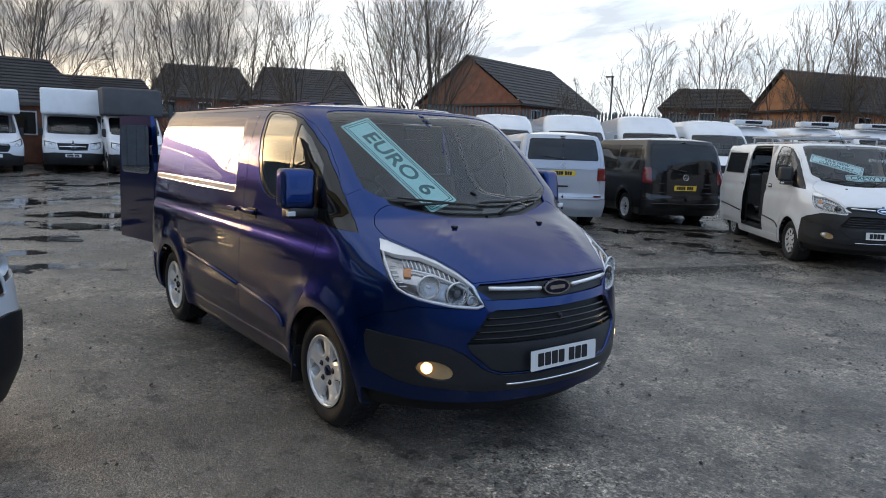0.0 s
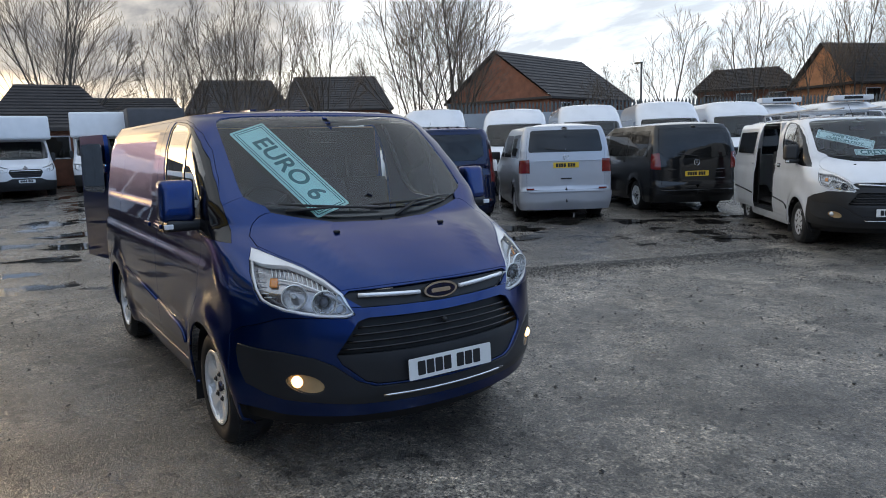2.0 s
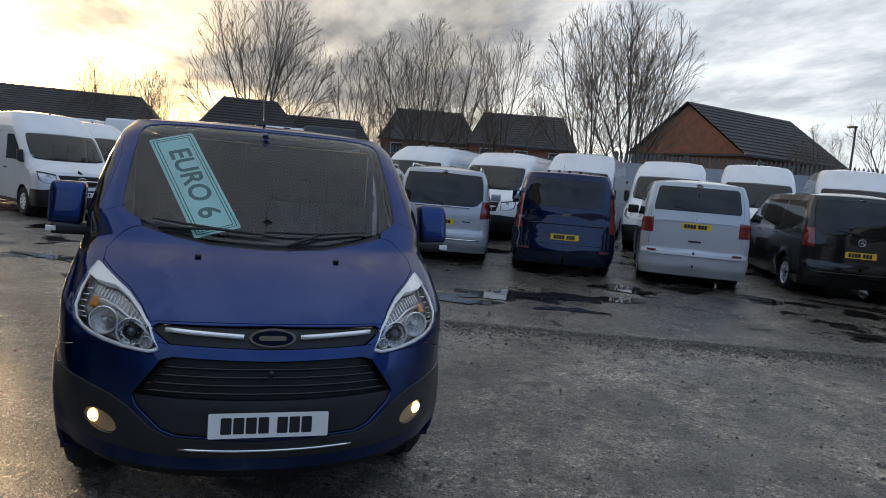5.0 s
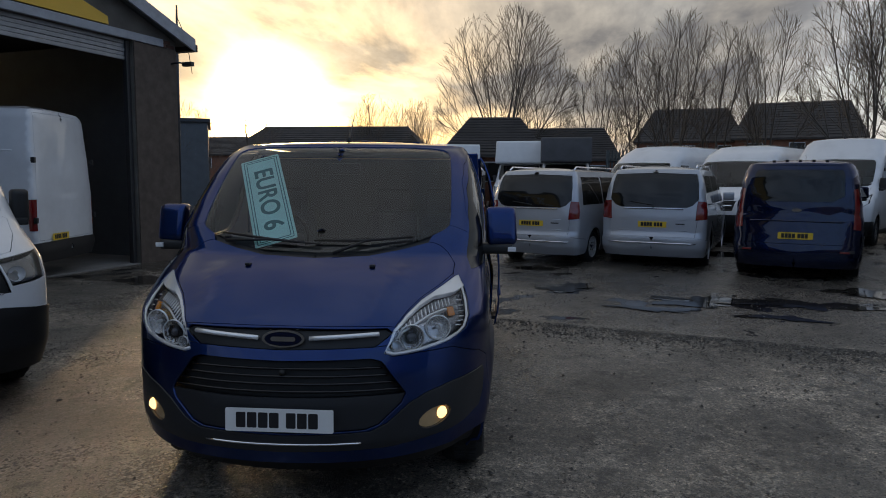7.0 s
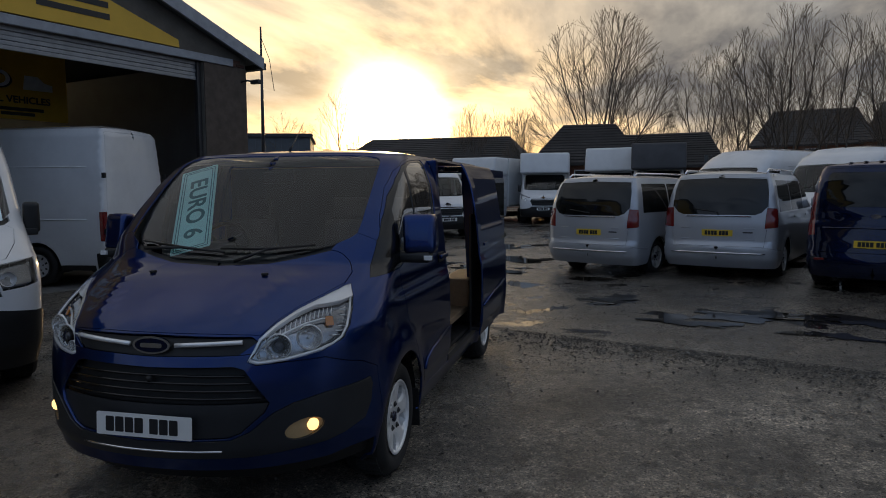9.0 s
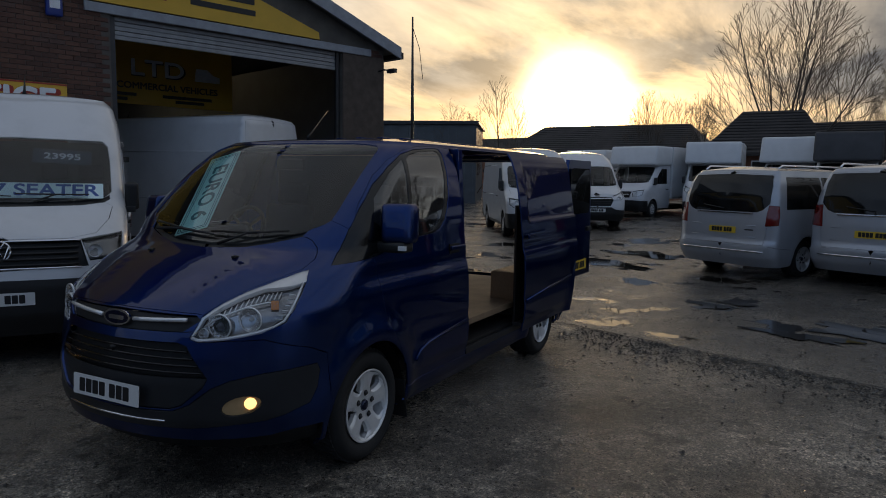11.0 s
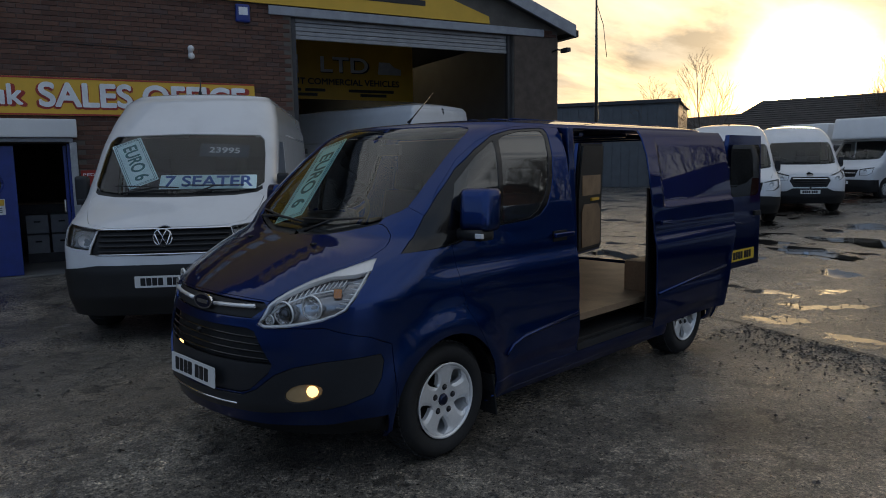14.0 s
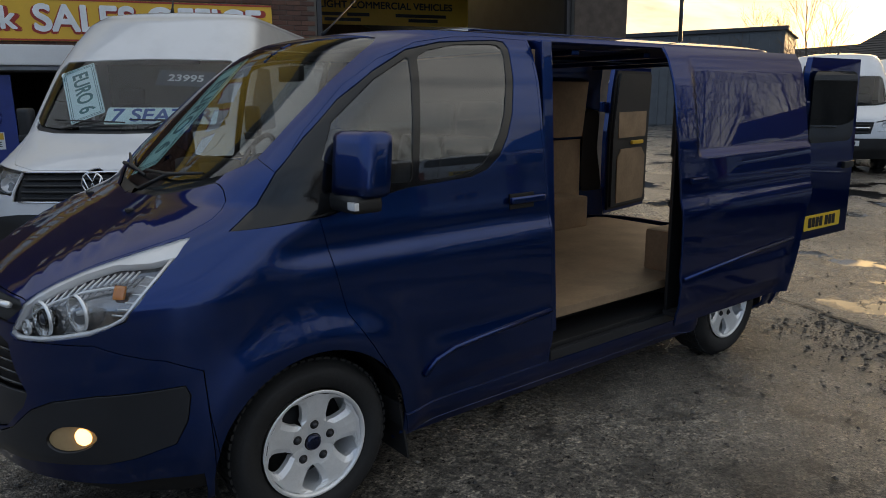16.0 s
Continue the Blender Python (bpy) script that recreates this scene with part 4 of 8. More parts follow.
def custom_regions(sh, sliding):
    o = lambda pts: sh.outline([(k, u, lifted(z)) for k, u, z in pts])
    h = sh.outline
    R = []
    R.append(("front_wing", h([("F", 0.5, 0.9), ("F", 0.86, 0.72), ("S", 0.42, 0.735), ("S", 0.36, 0.3), ("S", -0.42, 0.28), ("S", -0.4, 0.36), ("S", -0.36, 0.5), ("S", -0.24, 0.7), ("S", -0.14, 0.85), ("S", -0.095, 1.06), ("S", -0.06, 1.22), ("S", 0.1, 1.25), ("S", 0.06, 1.388), ("F", 0.742, 1.433), ("F", 0.645, 1.376), ("F", 0.63, 1.342), ("F", 0.7, 1.322), ("F", 0.742, 1.285), ("F", 0.785, 1.23), ("F", 0.782, 1.18), ("F", 0.6, 0.97)])))
    R.append(("bumper_skin", o([("F", 0.0, 0.885), ("F", 0.44, 0.895), ("F", 0.50, 0.90), ("F", 0.50, 0.845), ("F", 0.64, 0.855), ("F", 0.80, 0.86), ("F", 0.93, 0.80), ("S", 0.41, 0.75), ("S", 0.38, 0.20), ("F", 0.0, 0.20)])))
    R.append(("bonnet", h([("F", 0, 0.99), ("F", 0.3, 0.99), ("F", 0.49, 0.985), ("F", 0.525, 0.98), ("F", 0.575, 1.045), ("F", 0.635, 1.096), ("F", 0.72, 1.144), ("F", 0.78, 1.185), ("F", 0.785, 1.23), ("F", 0.742, 1.285), ("F", 0.7, 1.322), ("F", 0.66, 1.338), ("F", 0.63, 1.342), ("F", 0.55, 1.322), ("F", 0.47, 1.303), ("F", 0.3, 1.272), ("F", 0, 1.26)])))
    R.append(("cowl", h([("F", 0, 1.26), ("F", 0.3, 1.272), ("F", 0.47, 1.303), ("F", 0.55, 1.322), ("F", 0.63, 1.342), ("F", 0.645, 1.376), ("F", 0.5, 1.335), ("F", 0.3, 1.297), ("F", 0, 1.286)])))
    R.append(("windscreen", h([("F", 0, 1.286), ("F", 0.3, 1.297), ("F", 0.5, 1.335), ("F", 0.645, 1.376), ("F", 0.715, 1.41), ("F", 0.742, 1.433), ("F", 0.745, 1.5), ("F", 0.738, 1.62), ("F", 0.728, 1.75), ("F", 0.715, 1.85), ("F", 0.7, 1.875), ("F", 0.67, 1.892), ("F", 0.6, 1.903), ("F", 0.47, 1.909), ("F", 0, 1.912)])))
    R.append(("windscreen_edge", None))
    R.append(("front_door", h([("S", -0.06, 1.22), ("S", -0.095, 1.06), ("S", -0.14, 0.85), ("S", -0.24, 0.7), ("S", -0.36, 0.5), ("S", -0.4, 0.36), ("S", -1.27, 0.36), ("S", -1.252, 1.15), ("S", -1.225, 1.5), ("S", -1.24, 1.9), ("S", -0.98, 1.906), ("S", -0.8, 1.898), ("S", -0.6, 1.868), ("S", -0.424, 1.8), ("S", -0.266, 1.7), ("S", -0.079, 1.535), ("S", -0.01, 1.46), ("S", -0.02, 1.3)])))
    R.append(("window_frame", h([("S", 0.255, 1.198), ("S", 0.137, 1.275), ("S", 0.06, 1.388), ("S", -0.06, 1.505), ("S", -0.22, 1.645), ("S", -0.38, 1.752), ("S", -0.545, 1.838), ("S", -0.72, 1.873), ("S", -0.9, 1.886), ("S", -1.05, 1.894), ("S", -1.095, 1.888), ("S", -1.11, 1.86), ("S", -1.095, 1.74), ("S", -1.06, 1.58), ("S", -1.02, 1.48), ("S", -0.965, 1.395), ("S", -0.89, 1.34), ("S", -0.8, 1.315), ("S", -0.47, 1.297), ("S", -0.25, 1.262), ("S", -0.1, 1.222)])))
    R.append(("quarter_glass", h([("S", -0.165, 1.565), ("S", -0.095, 1.43), ("S", -0.2, 1.36), ("S", -0.3, 1.325), ("S", -0.475, 1.318), ("S", -0.485, 1.33), ("S", -0.543, 1.8), ("S", -0.533, 1.805), ("S", -0.37, 1.722)])))
    R.append(("side_window", h([("S", -0.53, 1.318), ("S", -0.7, 1.322), ("S", -0.79, 1.333), ("S", -0.86, 1.362), ("S", -0.93, 1.425), ("S", -0.975, 1.49), ("S", -1.01, 1.57), ("S", -1.045, 1.7), ("S", -1.07, 1.83), ("S", -1.067, 1.858), ("S", -1.048, 1.873), ("S", -1.0, 1.876), ("S", -0.8, 1.866), ("S", -0.65, 1.838), ("S", -0.6, 1.815), ("S", -0.587, 1.8), ("S", -0.52, 1.33)])))
    R.append(("headlight", h([("F", 0.48, 0.862), ("F", 0.505, 0.92), ("F", 0.52, 0.968), ("F", 0.575, 1.036), ("F", 0.635, 1.087), ("F", 0.72, 1.135), ("F", 0.79, 1.176), ("F", 0.81, 1.182), ("F", 0.845, 1.13), ("F", 0.868, 1.07), ("F", 0.882, 1.0), ("F", 0.868, 0.94), ("F", 0.79, 0.892), ("F", 0.64, 0.858), ("F", 0.52, 0.848)])))
    R.append(("headlight_rim", h([("F", 0.48, 0.862), ("F", 0.505, 0.92), ("F", 0.52, 0.968), ("F", 0.575, 1.036), ("F", 0.635, 1.087), ("F", 0.72, 1.135), ("F", 0.79, 1.176), ("F", 0.81, 1.182), ("F", 0.845, 1.13), ("F", 0.80, 1.112), ("F", 0.745, 1.105), ("F", 0.70, 1.102), ("F", 0.632, 1.068), ("F", 0.58, 1.022), ("F", 0.532, 0.962), ("F", 0.512, 0.912)])))
    R.append(("upper_grille", o([("F", 0.0, 0.983), ("F", 0.49, 0.978), ("F", 0.52, 0.955), ("F", 0.44, 0.895), ("F", 0.0, 0.885)])))
    R.append(("lower_grille", o([("F", 0.0, 0.832), ("F", 0.42, 0.84), ("F", 0.47, 0.825), ("F", 0.585, 0.667), ("F", 0.0, 0.667)])))
    R.append(("plate_panel", o([("F", 0.0, 0.667), ("F", 0.585, 0.667), ("F", 0.565, 0.62), ("F", 0.46, 0.525), ("F", 0.40, 0.505), ("F", 0.0, 0.495)])))
    R.append(("bumper_trim", o([("F", 0.0, 0.485), ("F", 0.42, 0.495), ("F", 0.50, 0.53), ("F", 0.60, 0.615), ("F", 0.68, 0.655), ("F", 0.80, 0.685), ("S", 0.47, 0.705), ("S", 0.455, 0.67), ("S", 0.47, 0.58), ("S", 0.51, 0.50), ("F", 0.86, 0.455), ("F", 0.80, 0.435), ("F", 0.5, 0.405), ("F", 0.0, 0.40)])))
    R.append(("under_chin", o([("F", 0.0, 0.335), ("F", 0.5, 0.335), ("F", 0.80, 0.345), ("F", 0.90, 0.37), ("S", 0.43, 0.38), ("S", 0.40, 0.15), ("F", 0.0, 0.15)])))
    R.append(("fog_recess", h([("F", 0.718 + 0.074 * math.cos(a), 0.523 + 0.016 * math.cos(a) + 0.047 * math.sin(a)) for a in [2 * math.pi * k / 18 for k in range(18)]])))
    R.append(("sill", o([("S", -0.40, 0.355), ("S", -2.50, 0.355), ("S", -2.56, 0.26), ("S", -0.42, 0.26)])))
    R.append(("sliding_door", o([("S", -1.285, 0.365), ("S", -1.267, 1.15), ("S", -1.24, 1.5), ("S", -1.255, 1.878), ("S", -2.70, 1.878), ("S", -2.73, 1.6), ("S", -2.74, 1.0), ("S", -2.62, 0.76), ("S", -2.53, 0.50), ("S", -2.50, 0.365)])))
    R.append(("rear_bumper", o([("S", -3.52, 0.22), ("S", -3.50, 0.56), ("S", -3.72, 0.60), ("R", 0.0, 0.60), ("R", 0.0, 0.20), ("S", -3.60, 0.20)])))
    R.append(("rear_opening", o([("R", 0.0, 0.605), ("R", 0.80, 0.605), ("R", 0.82, 1.2), ("R", 0.76, 1.7), ("R", 0.70, 1.865), ("R", 0.0, 1.87)])))
    R.append(("rear_window", o([("R", 0.0, 1.30), ("R", 0.50, 1.30), ("R", 0.68, 1.40), ("R", 0.66, 1.75), ("R", 0.62, 1.80), ("R", 0.0, 1.80)])))
    R.append(("rear_lamp", o([("R", 0.82, 0.86), ("S", -3.66, 0.84), ("S", -3.63, 1.10), ("S", -3.60, 1.52), ("R", 0.80, 1.50), ("R", 0.835, 1.2)])))
    R = [(n, p) for n, p in R if p]
    R.append(("arch", arch_poly(sh, 0.0)))
    R.append(("arch_rear", arch_poly(sh, -2.933, 0.385)))
    return R


def wiper(parent, base, tip, arm_end):
    w = tube("wiper", [base, arm_end], [0.011, 0.007], "black_plastic", parent, 6)
    tube("wiper_blade", [tip[0], arm_end, tip[1]], [0.006, 0.009, 0.006], "black_plastic", w, 6)
    return w


def oval(a, b, n=28):
    return [(a * math.cos(2 * math.pi * k / n), b * math.sin(2 * math.pi * k / n)) for k in range(n)]


def door_mirror(parent, side, mat):
    """Two-part van mirror on a short black arm with a round-cornered painted cap."""
    bm = bm_box(-0.185, side * 1.055, 1.415, 0.125, 0.185, 0.235, bevel=0.045, segs=3)
    for v in bm.verts:
        v.co.x += (v.co.z - 1.40) * -0.12 - (abs(v.co.y) - 1.05) * 0.25
        v.co.y -= side * max(0, v.co.z - 1.42) * 0.12
    cap = part("door_mirror", bm, mat, parent, "", True)
    box("mirror_face", (-0.252, side * 1.05, 1.415), (0.012, 0.14, 0.18), "mirror_glass", cap, 0.004, (0, 4, side * -8))
    bm = bm_box(-0.17, side * 1.00, 1.275, 0.12, 0.24, 0.065, bevel=0.022)
    part("mirror_foot", bm, "black_plastic", cap, "", True)
    box("mirror_indicator", (-0.108, side * 1.115, 1.275), (0.02, 0.05, 0.028), "lamp_clear", cap, 0.004)
    return cap


def front_seats(van, x=-0.75, z=0.55, mat="cloth"):
    for y in (-0.55, 0.25, 0.62):
        bm = bm_box(x, y, z + 0.28, 0.50, 0.42 if y < 0 else 0.36, 0.16, bevel=0.05)
        part("seat_cushion", bm, mat, van, "", True)
        bm = bm_box(x - 0.27, y, z + 0.60, 0.13, 0.42 if y < 0 else 0.36, 0.62, bevel=0.05, rot=(0, -12, 0))
        back = part("seat_back", bm, mat, van, "", True)
        part("headrest", bm_box(x - 0.36, y, z + 0.99, 0.09, 0.26, 0.17, bevel=0.035, rot=(0, -10, 0)), mat, back, "", True)


def cabin(van, x0, zd, W=0.80, wheel_side=-1):
    """Dashboard with a binnacle, steering wheel, rear-view mirror and cab floor."""
    bm = bm_box(x0 - 0.14, 0, zd - 0.13, 0.47, 2 * W - 0.14, 0.28, bevel=0.07, segs=3)
    d = part("dashboard", bm, "dash", van, "", True)
    part("binnacle", bm_box(x0 - 0.26, wheel_side * 0.42, zd + 0.03, 0.22, 0.42, 0.12, bevel=0.04), "dash", d, "", True)
    for y in (-0.72, 0.0, 0.72):
        box("air_vent", (x0 - 0.385, y, zd - 0.10), (0.012, 0.14, 0.08), "seal", d, 0.004)
    s = new("steering_wheel")
    s.parent = van
    s.matrix_basis = pose(x0 - 0.52, wheel_side * 0.42, zd + 0.03, 0, 62, 0)
    pts = [(0.185 * math.cos(2 * math.pi * k / 24), 0.185 * math.sin(2 * math.pi * k / 24), 0) for k in range(25)]
    tube("steering_rim", pts, 0.015, "seal", s, 8)
    lathe("steering_hub", [(0.0, 0.03), (0.05, 0.025), (0.07, 0.0), (0.06, -0.04)], "dash", s, 20, "z")
    for a in (0, 130, 230):
        c, q = math.cos(radians(a)), math.sin(radians(a))
        tube("steering_spoke", [(0.05 * c, 0.05 * q, 0), (0.18 * c, 0.18 * q, 0)], 0.012, "dash", s, 6)
    box("cab_floor", (x0 - 0.75, 0, 0.46), (1.3, 2 * W - 0.05, 0.04), "rubber", van)


def upper_banner(parent, m, w, h, text, size, fill="placard", ink="teal_ink", rim=True, text_w=None):
    """A sales card behind the windscreen: board, two ruled borders and its words."""
    p = prism("sale_card", rrect(w, h, 0.012), 0.003, m, fill, parent)
    if rim:
        for k, e in ((0.0, 0.018), (1.0, 0.034)):
            for sx, sy, ww, hh in ((0, h / 2 - e, w - 2 * e, 0.005), (0, -h / 2 + e, w - 2 * e, 0.005), (w / 2 - e, 0, 0.005, h - 2 * e), (-w / 2 + e, 0, 0.005, h - 2 * e)):
                prism("border_line", rrect(ww, hh, 0.002, 1), 0.0008, m @ Matrix.Translation((sx, sy, 0.0032)), ink, p)
    lettering("card_wording", text, size, m @ Matrix.Translation((0, 0, 0.0036)), ink, p, 0.0006, text_w, size * 0.022)
    return p


def build_custom(name, m, mat, label, group="", hero=False, open_right=False, grid=0.06, plates=("plate_white", "plate_yellow"), rack=False, trim=None, style="alloy", tailgate=True):
    sh = Shell(CUSTOM_ROWS, (0.0, -2.933), 0.034, 0.42, custom_relief, 0.105)
    van = thing(name, m, label, "van", group)
    cut = cut_shell(sh, custom_regions(sh, True), 0.22, 1.925, grid)
    trim = trim or mat
    kw = dict(sh=sh, cut=cut, parent=van)
    panel("bonnet", region="bonnet", mat=mat, side=0, gap=0.003, **kw)
    panel("windscreen", region="windscreen", mat="windscreen", side=0, gap=0.0, depth=0.0, lift=-0.004, **kw)
    panel("scuttle_panel", region="cowl", mat="black_plastic", side=0, lift=-0.018, **kw)
    panel("body_shell", region="body", mat=mat, side=0, gap=0.001, **kw)
    panel("front_bumper", region="bumper_skin", mat=mat if hero or mat != "white_paint" else "black_plastic", side=0, gap=0.0025, **kw)
    panel("under_tray", region="under_chin", mat="seal", side=0, lift=-0.05, depth=0.0, **kw)
    panel("upper_grille", region="upper_grille", mat="black_plastic", side=0, lift=-0.02, **kw)
    panel("lower_grille", region="lower_grille", mat="seal", side=0, lift=-0.045, depth=0.0, **kw)
    panel("plate_panel", region="plate_panel", mat="grey_plastic", side=0, lift=-0.012, **kw)
    panel("grille_backing", region="upper_grille+lower_grille+plate_panel+bumper_skin+bumper_trim", mat="seal", side=0, lift=-0.075, depth=0.0, gap=0.0, **kw)
    panel("bumper_trim", region="bumper_trim", mat="grey_plastic", side=0, lift=0.004, **kw)
    panel("rear_bumper", region="rear_bumper", mat=trim if tailgate else mat, side=0, lift=0.012, **kw)
    for s in (1, -1):
        panel("front_wing", region="front_wing", mat=mat, side=s, **kw)
        d = panel("front_door", region="front_door", mat=mat, side=s, **kw)
        kd = dict(sh=sh, cut=cut, parent=d)
        panel("window_frame", region="window_frame", mat="black_gloss", side=s, lift=-0.004, **kd)
        panel("quarter_glass", region="quarter_glass", mat="window_glass", side=s, gap=0, depth=0, lift=-0.008, **kd)
        panel("side_window", region="side_window", mat="window_glass", side=s, gap=0, depth=0, lift=-0.008, **kd)
        h = panel("headlight", region="headlight+headlight_rim", mat="lamp_lens", side=s, gap=0.002, depth=0.03, **kw)
        panel("lamp_bowl", region="headlight+headlight_rim", mat="lamp_bowl", parent=h, side=s, gap=0.0, depth=0.0, lift=-0.045, sh=sh, cut=cut)
        panel("lamp_surround", region="headlight_rim", mat="reflector", parent=h, side=s, gap=0.0, depth=0.03, lift=-0.006, sh=sh, cut=cut)

        def on_lamp(pts, lift):
            ys, zs = np.array([q[0] for q in pts]), np.array([q[1] for q in pts])
            return [(q[0], s * q[1], q[2]) for q in sh.skin(sh.from_front(ys, zs), zs, lift)]

        # bright border along the lower and outer edge
        edge = [(0.488, 0.868), (0.524, 0.856), (0.58, 0.860), (0.64, 0.866), (0.72, 0.882), (0.785, 0.899), (0.83, 0.921), (0.861, 0.947), (0.872, 1.0), (0.860, 1.065), (0.838, 1.125)]
        tube("lamp_border", on_lamp(edge, -0.010), [0.010] * 6 + [0.007] * 5, "lamp_silver", h, 8)
        # ribbed clear band under the brow
        a, b = (0.55, 0.965), (0.78, 1.088)
        for k in range(15):
            g = k / 14
            y0, z0 = a[0] + (b[0] - a[0]) * g, a[1] + (b[1] - a[1]) * g + 0.030 * math.sin(math.pi * g)
            tube("lamp_rib", on_lamp([(y0 - 0.006, z0 + 0.012), (y0, z0 - 0.004), (y0 + 0.007, z0 - 0.020)], -0.030), 0.0035, "lamp_silver", h, 5)
        tube("lamp_shelf", on_lamp([(0.535, 0.925), (0.565, 0.955), (0.62, 0.998), (0.69, 1.035), (0.76, 1.052), (0.80, 1.045)], -0.026), 0.006, "lamp_silver", h, 6)
        # outer reflector, projector with its dark ring, small inner lamp
        for py, pz, rr, inner in ((0.615, 0.935, 0.060, "dark"), (0.745, 0.968, 0.060, "bulb"), (0.545, 0.898, 0.026, "none")):
            c, nn = sh.skin_n(sh.from_front(np.array([py]), np.array([pz])), np.array([pz]), -0.040)
            at = pose(c[0][0], s * c[0][1], c[0][2], 0, 0, s * 14)
            bowl = lathe("lamp_reflector", [(rr, 0.030), (rr * 0.95, 0.022), (rr * 0.72, 0.004), (0.016, -0.010)], "facets", h, 24, "x")
            bowl.matrix_basis = at
            ring = lathe("reflector_ring", [(rr * 0.97, 0.026), (rr * 1.06, 0.031), (rr * 1.07, 0.020)], "lamp_silver", h, 28, "x")
            ring.matrix_basis = at
            if inner == "dark":
                eye = lathe("projector", [(0.0, 0.034), (0.014, 0.031), (0.024, 0.022), (0.026, 0.014)], "lamp_eye", h, 24, "x")
                eye.matrix_basis = at
                hood = lathe("projector_ring", [(0.025, 0.024), (0.031, 0.030), (0.036, 0.022), (0.036, -0.01)], "black_gloss", h, 24, "x")
                hood.matrix_basis = at
            elif inner == "bulb":
                bulb = lathe("bulb", [(0.0, 0.030), (0.008, 0.027), (0.010, 0.0)], "lamp_clear", h, 12, "x")
                bulb.matrix_basis = at
        # amber corner and the ribs outside it
        c = on_lamp([(0.795, 1.040)], -0.030)[0]
        box("indicator", c, (0.012, 0.042, 0.050), "amber_lamp", h, 0.010, (0, -25, s * 40))
        for zz, ya, yb in ((1.08, 0.815, 0.845), (1.055, 0.828, 0.856), (1.03, 0.836, 0.864), (1.005, 0.840, 0.868), (0.98, 0.838, 0.866), (0.955, 0.83, 0.858)):
            tube("lamp_rib", on_lamp([(ya, zz + 0.004), (yb, zz)], -0.026), 0.0035, "lamp_silver", h, 5)
        # recess tinted warm, as if lit by its fog lamp
        panel("fog_recess", region="fog_recess", mat="fog_bowl_glow_tint", side=s, gap=0.001, lift=-0.006, depth=0.012, **kw)
        q = sh.skin(sh.from_front(np.array([0.752]), np.array([0.533])), np.array([0.533]), -0.008)[0]
        fog = lathe("fog_lamp", [(0.0, 0.018), (0.022, 0.015), (0.031, 0.004), (0.033, -0.02)], "fog_lamp_glow" if hero else "lamp_clear", van, 28, "x", (0, 0, 0))
        fog.matrix_basis = pose(q[0], s * q[1], q[2], 0, 0, s * 22)
        # handle, moulding, mirror
        px = -1.10
        hv = sh.skin(np.array([1.10]), np.array([1.185]))[0]
        part("handle_cup", bm_box(px + 0.02, s * (hv[1] + 0.001), 1.185, 0.15, 0.012, 0.07, bevel=0.005), "seal", d)
        part("door_handle", bm_box(px, s * (hv[1] + 0.022), 1.192, 0.21, 0.022, 0.032, bevel=0.009), mat, d, "", True)
        door_mirror(d, s, mat if mat != "white_paint" else "black_plastic")
        ms = [(x, z) for x, z in ((-0.50, 0.50), (-0.56, 0.555), (-0.66, 0.59), (-0.80, 0.605), (-1.26, 0.640))]
        pts = [tuple(sh.skin(np.array([-x]), np.array([z]), 0.006)[0] * np.array([1, s, 1])) for x, z in ms]
        tube("side_moulding", pts, 0.012, trim if hero else "black_plastic", d, 6)
        # rear quarter
        opened = (hero and s > 0) or (open_right and s < 0)
        sd = panel("sliding_door", region="sliding_door", mat=mat, side=s, **kw)
        pts = [tuple(sh.skin(np.array([-x]), np.array([z]), 0.006)[0] * np.array([1, s, 1])) for x, z in ((-1.30, 0.642), (-1.9, 0.685), (-2.50, 0.725))]
        tube("side_moulding", pts, 0.012, trim if hero else "black_plastic", sd, 6)
        box("door_handle", (-1.38, s * 0.99, 1.19), (0.16, 0.02, 0.03), mat, sd, 0.008)
        if not hero:
            box("side_window", (-2.0, s * 0.908, 1.56), (1.1, 0.006, 0.40), "dark_glass", sd, 0.003, (s * 9.5, 0, 0))
        if opened:
            sd.location = (-0.93, s * 0.085, 0.0)
            # sliding door's inner skin and its track
            box("inner_skin", (-2.0, s * 0.86, 0.93), (1.36, 0.02, 1.05), "black_plastic", sd, 0.006)
            box("lower_arm", (-1.42, s * 0.90, 0.42), (0.22, 0.10, 0.03), "dark_metal", sd, 0.004)
            tube("door_track", [(-2.75, s * 0.99, 1.19), (-3.50, s * 0.985, 1.19)], 0.014, "seal", van, 6)
            box("door_step", (-1.95, s * 0.80, 0.415), (1.32, 0.24, 0.03), "black_plastic", van, 0.006)
            box("step_edge", (-1.90, s * 0.945, 0.385), (1.22, 0.03, 0.05), "grey_plastic", van, 0.006)
            for xx in (-1.31, -2.70):
                box("door_pillar", (xx, s * 0.86, 1.2), (0.07, 0.10, 1.4), mat, van, 0.01, (s * 3, 0, 0))
        panel("sill", region="sill", mat=mat, side=s, **kw)
        panel("rear_lamp", region="rear_lamp", mat="red_lamp", side=s, lift=0.004, **kw)
        panel("lamp_housing", region="rear_lamp", mat="seal", side=s, lift=-0.03, gap=-0.02, **kw)
        for xx in (0.0, -2.933):
            wheel_well(van, xx, s)
            wheel(van, xx, s * 0.845, s, style=style)
        box("mud_flap", (-0.40, s * 0.86, 0.27), (0.012, 0.22, 0.26), "rubber", van, 0.004, (0, 8, 0))
    roof = roof_panel("roof", sh, 1.925, 0.065, mat, van)
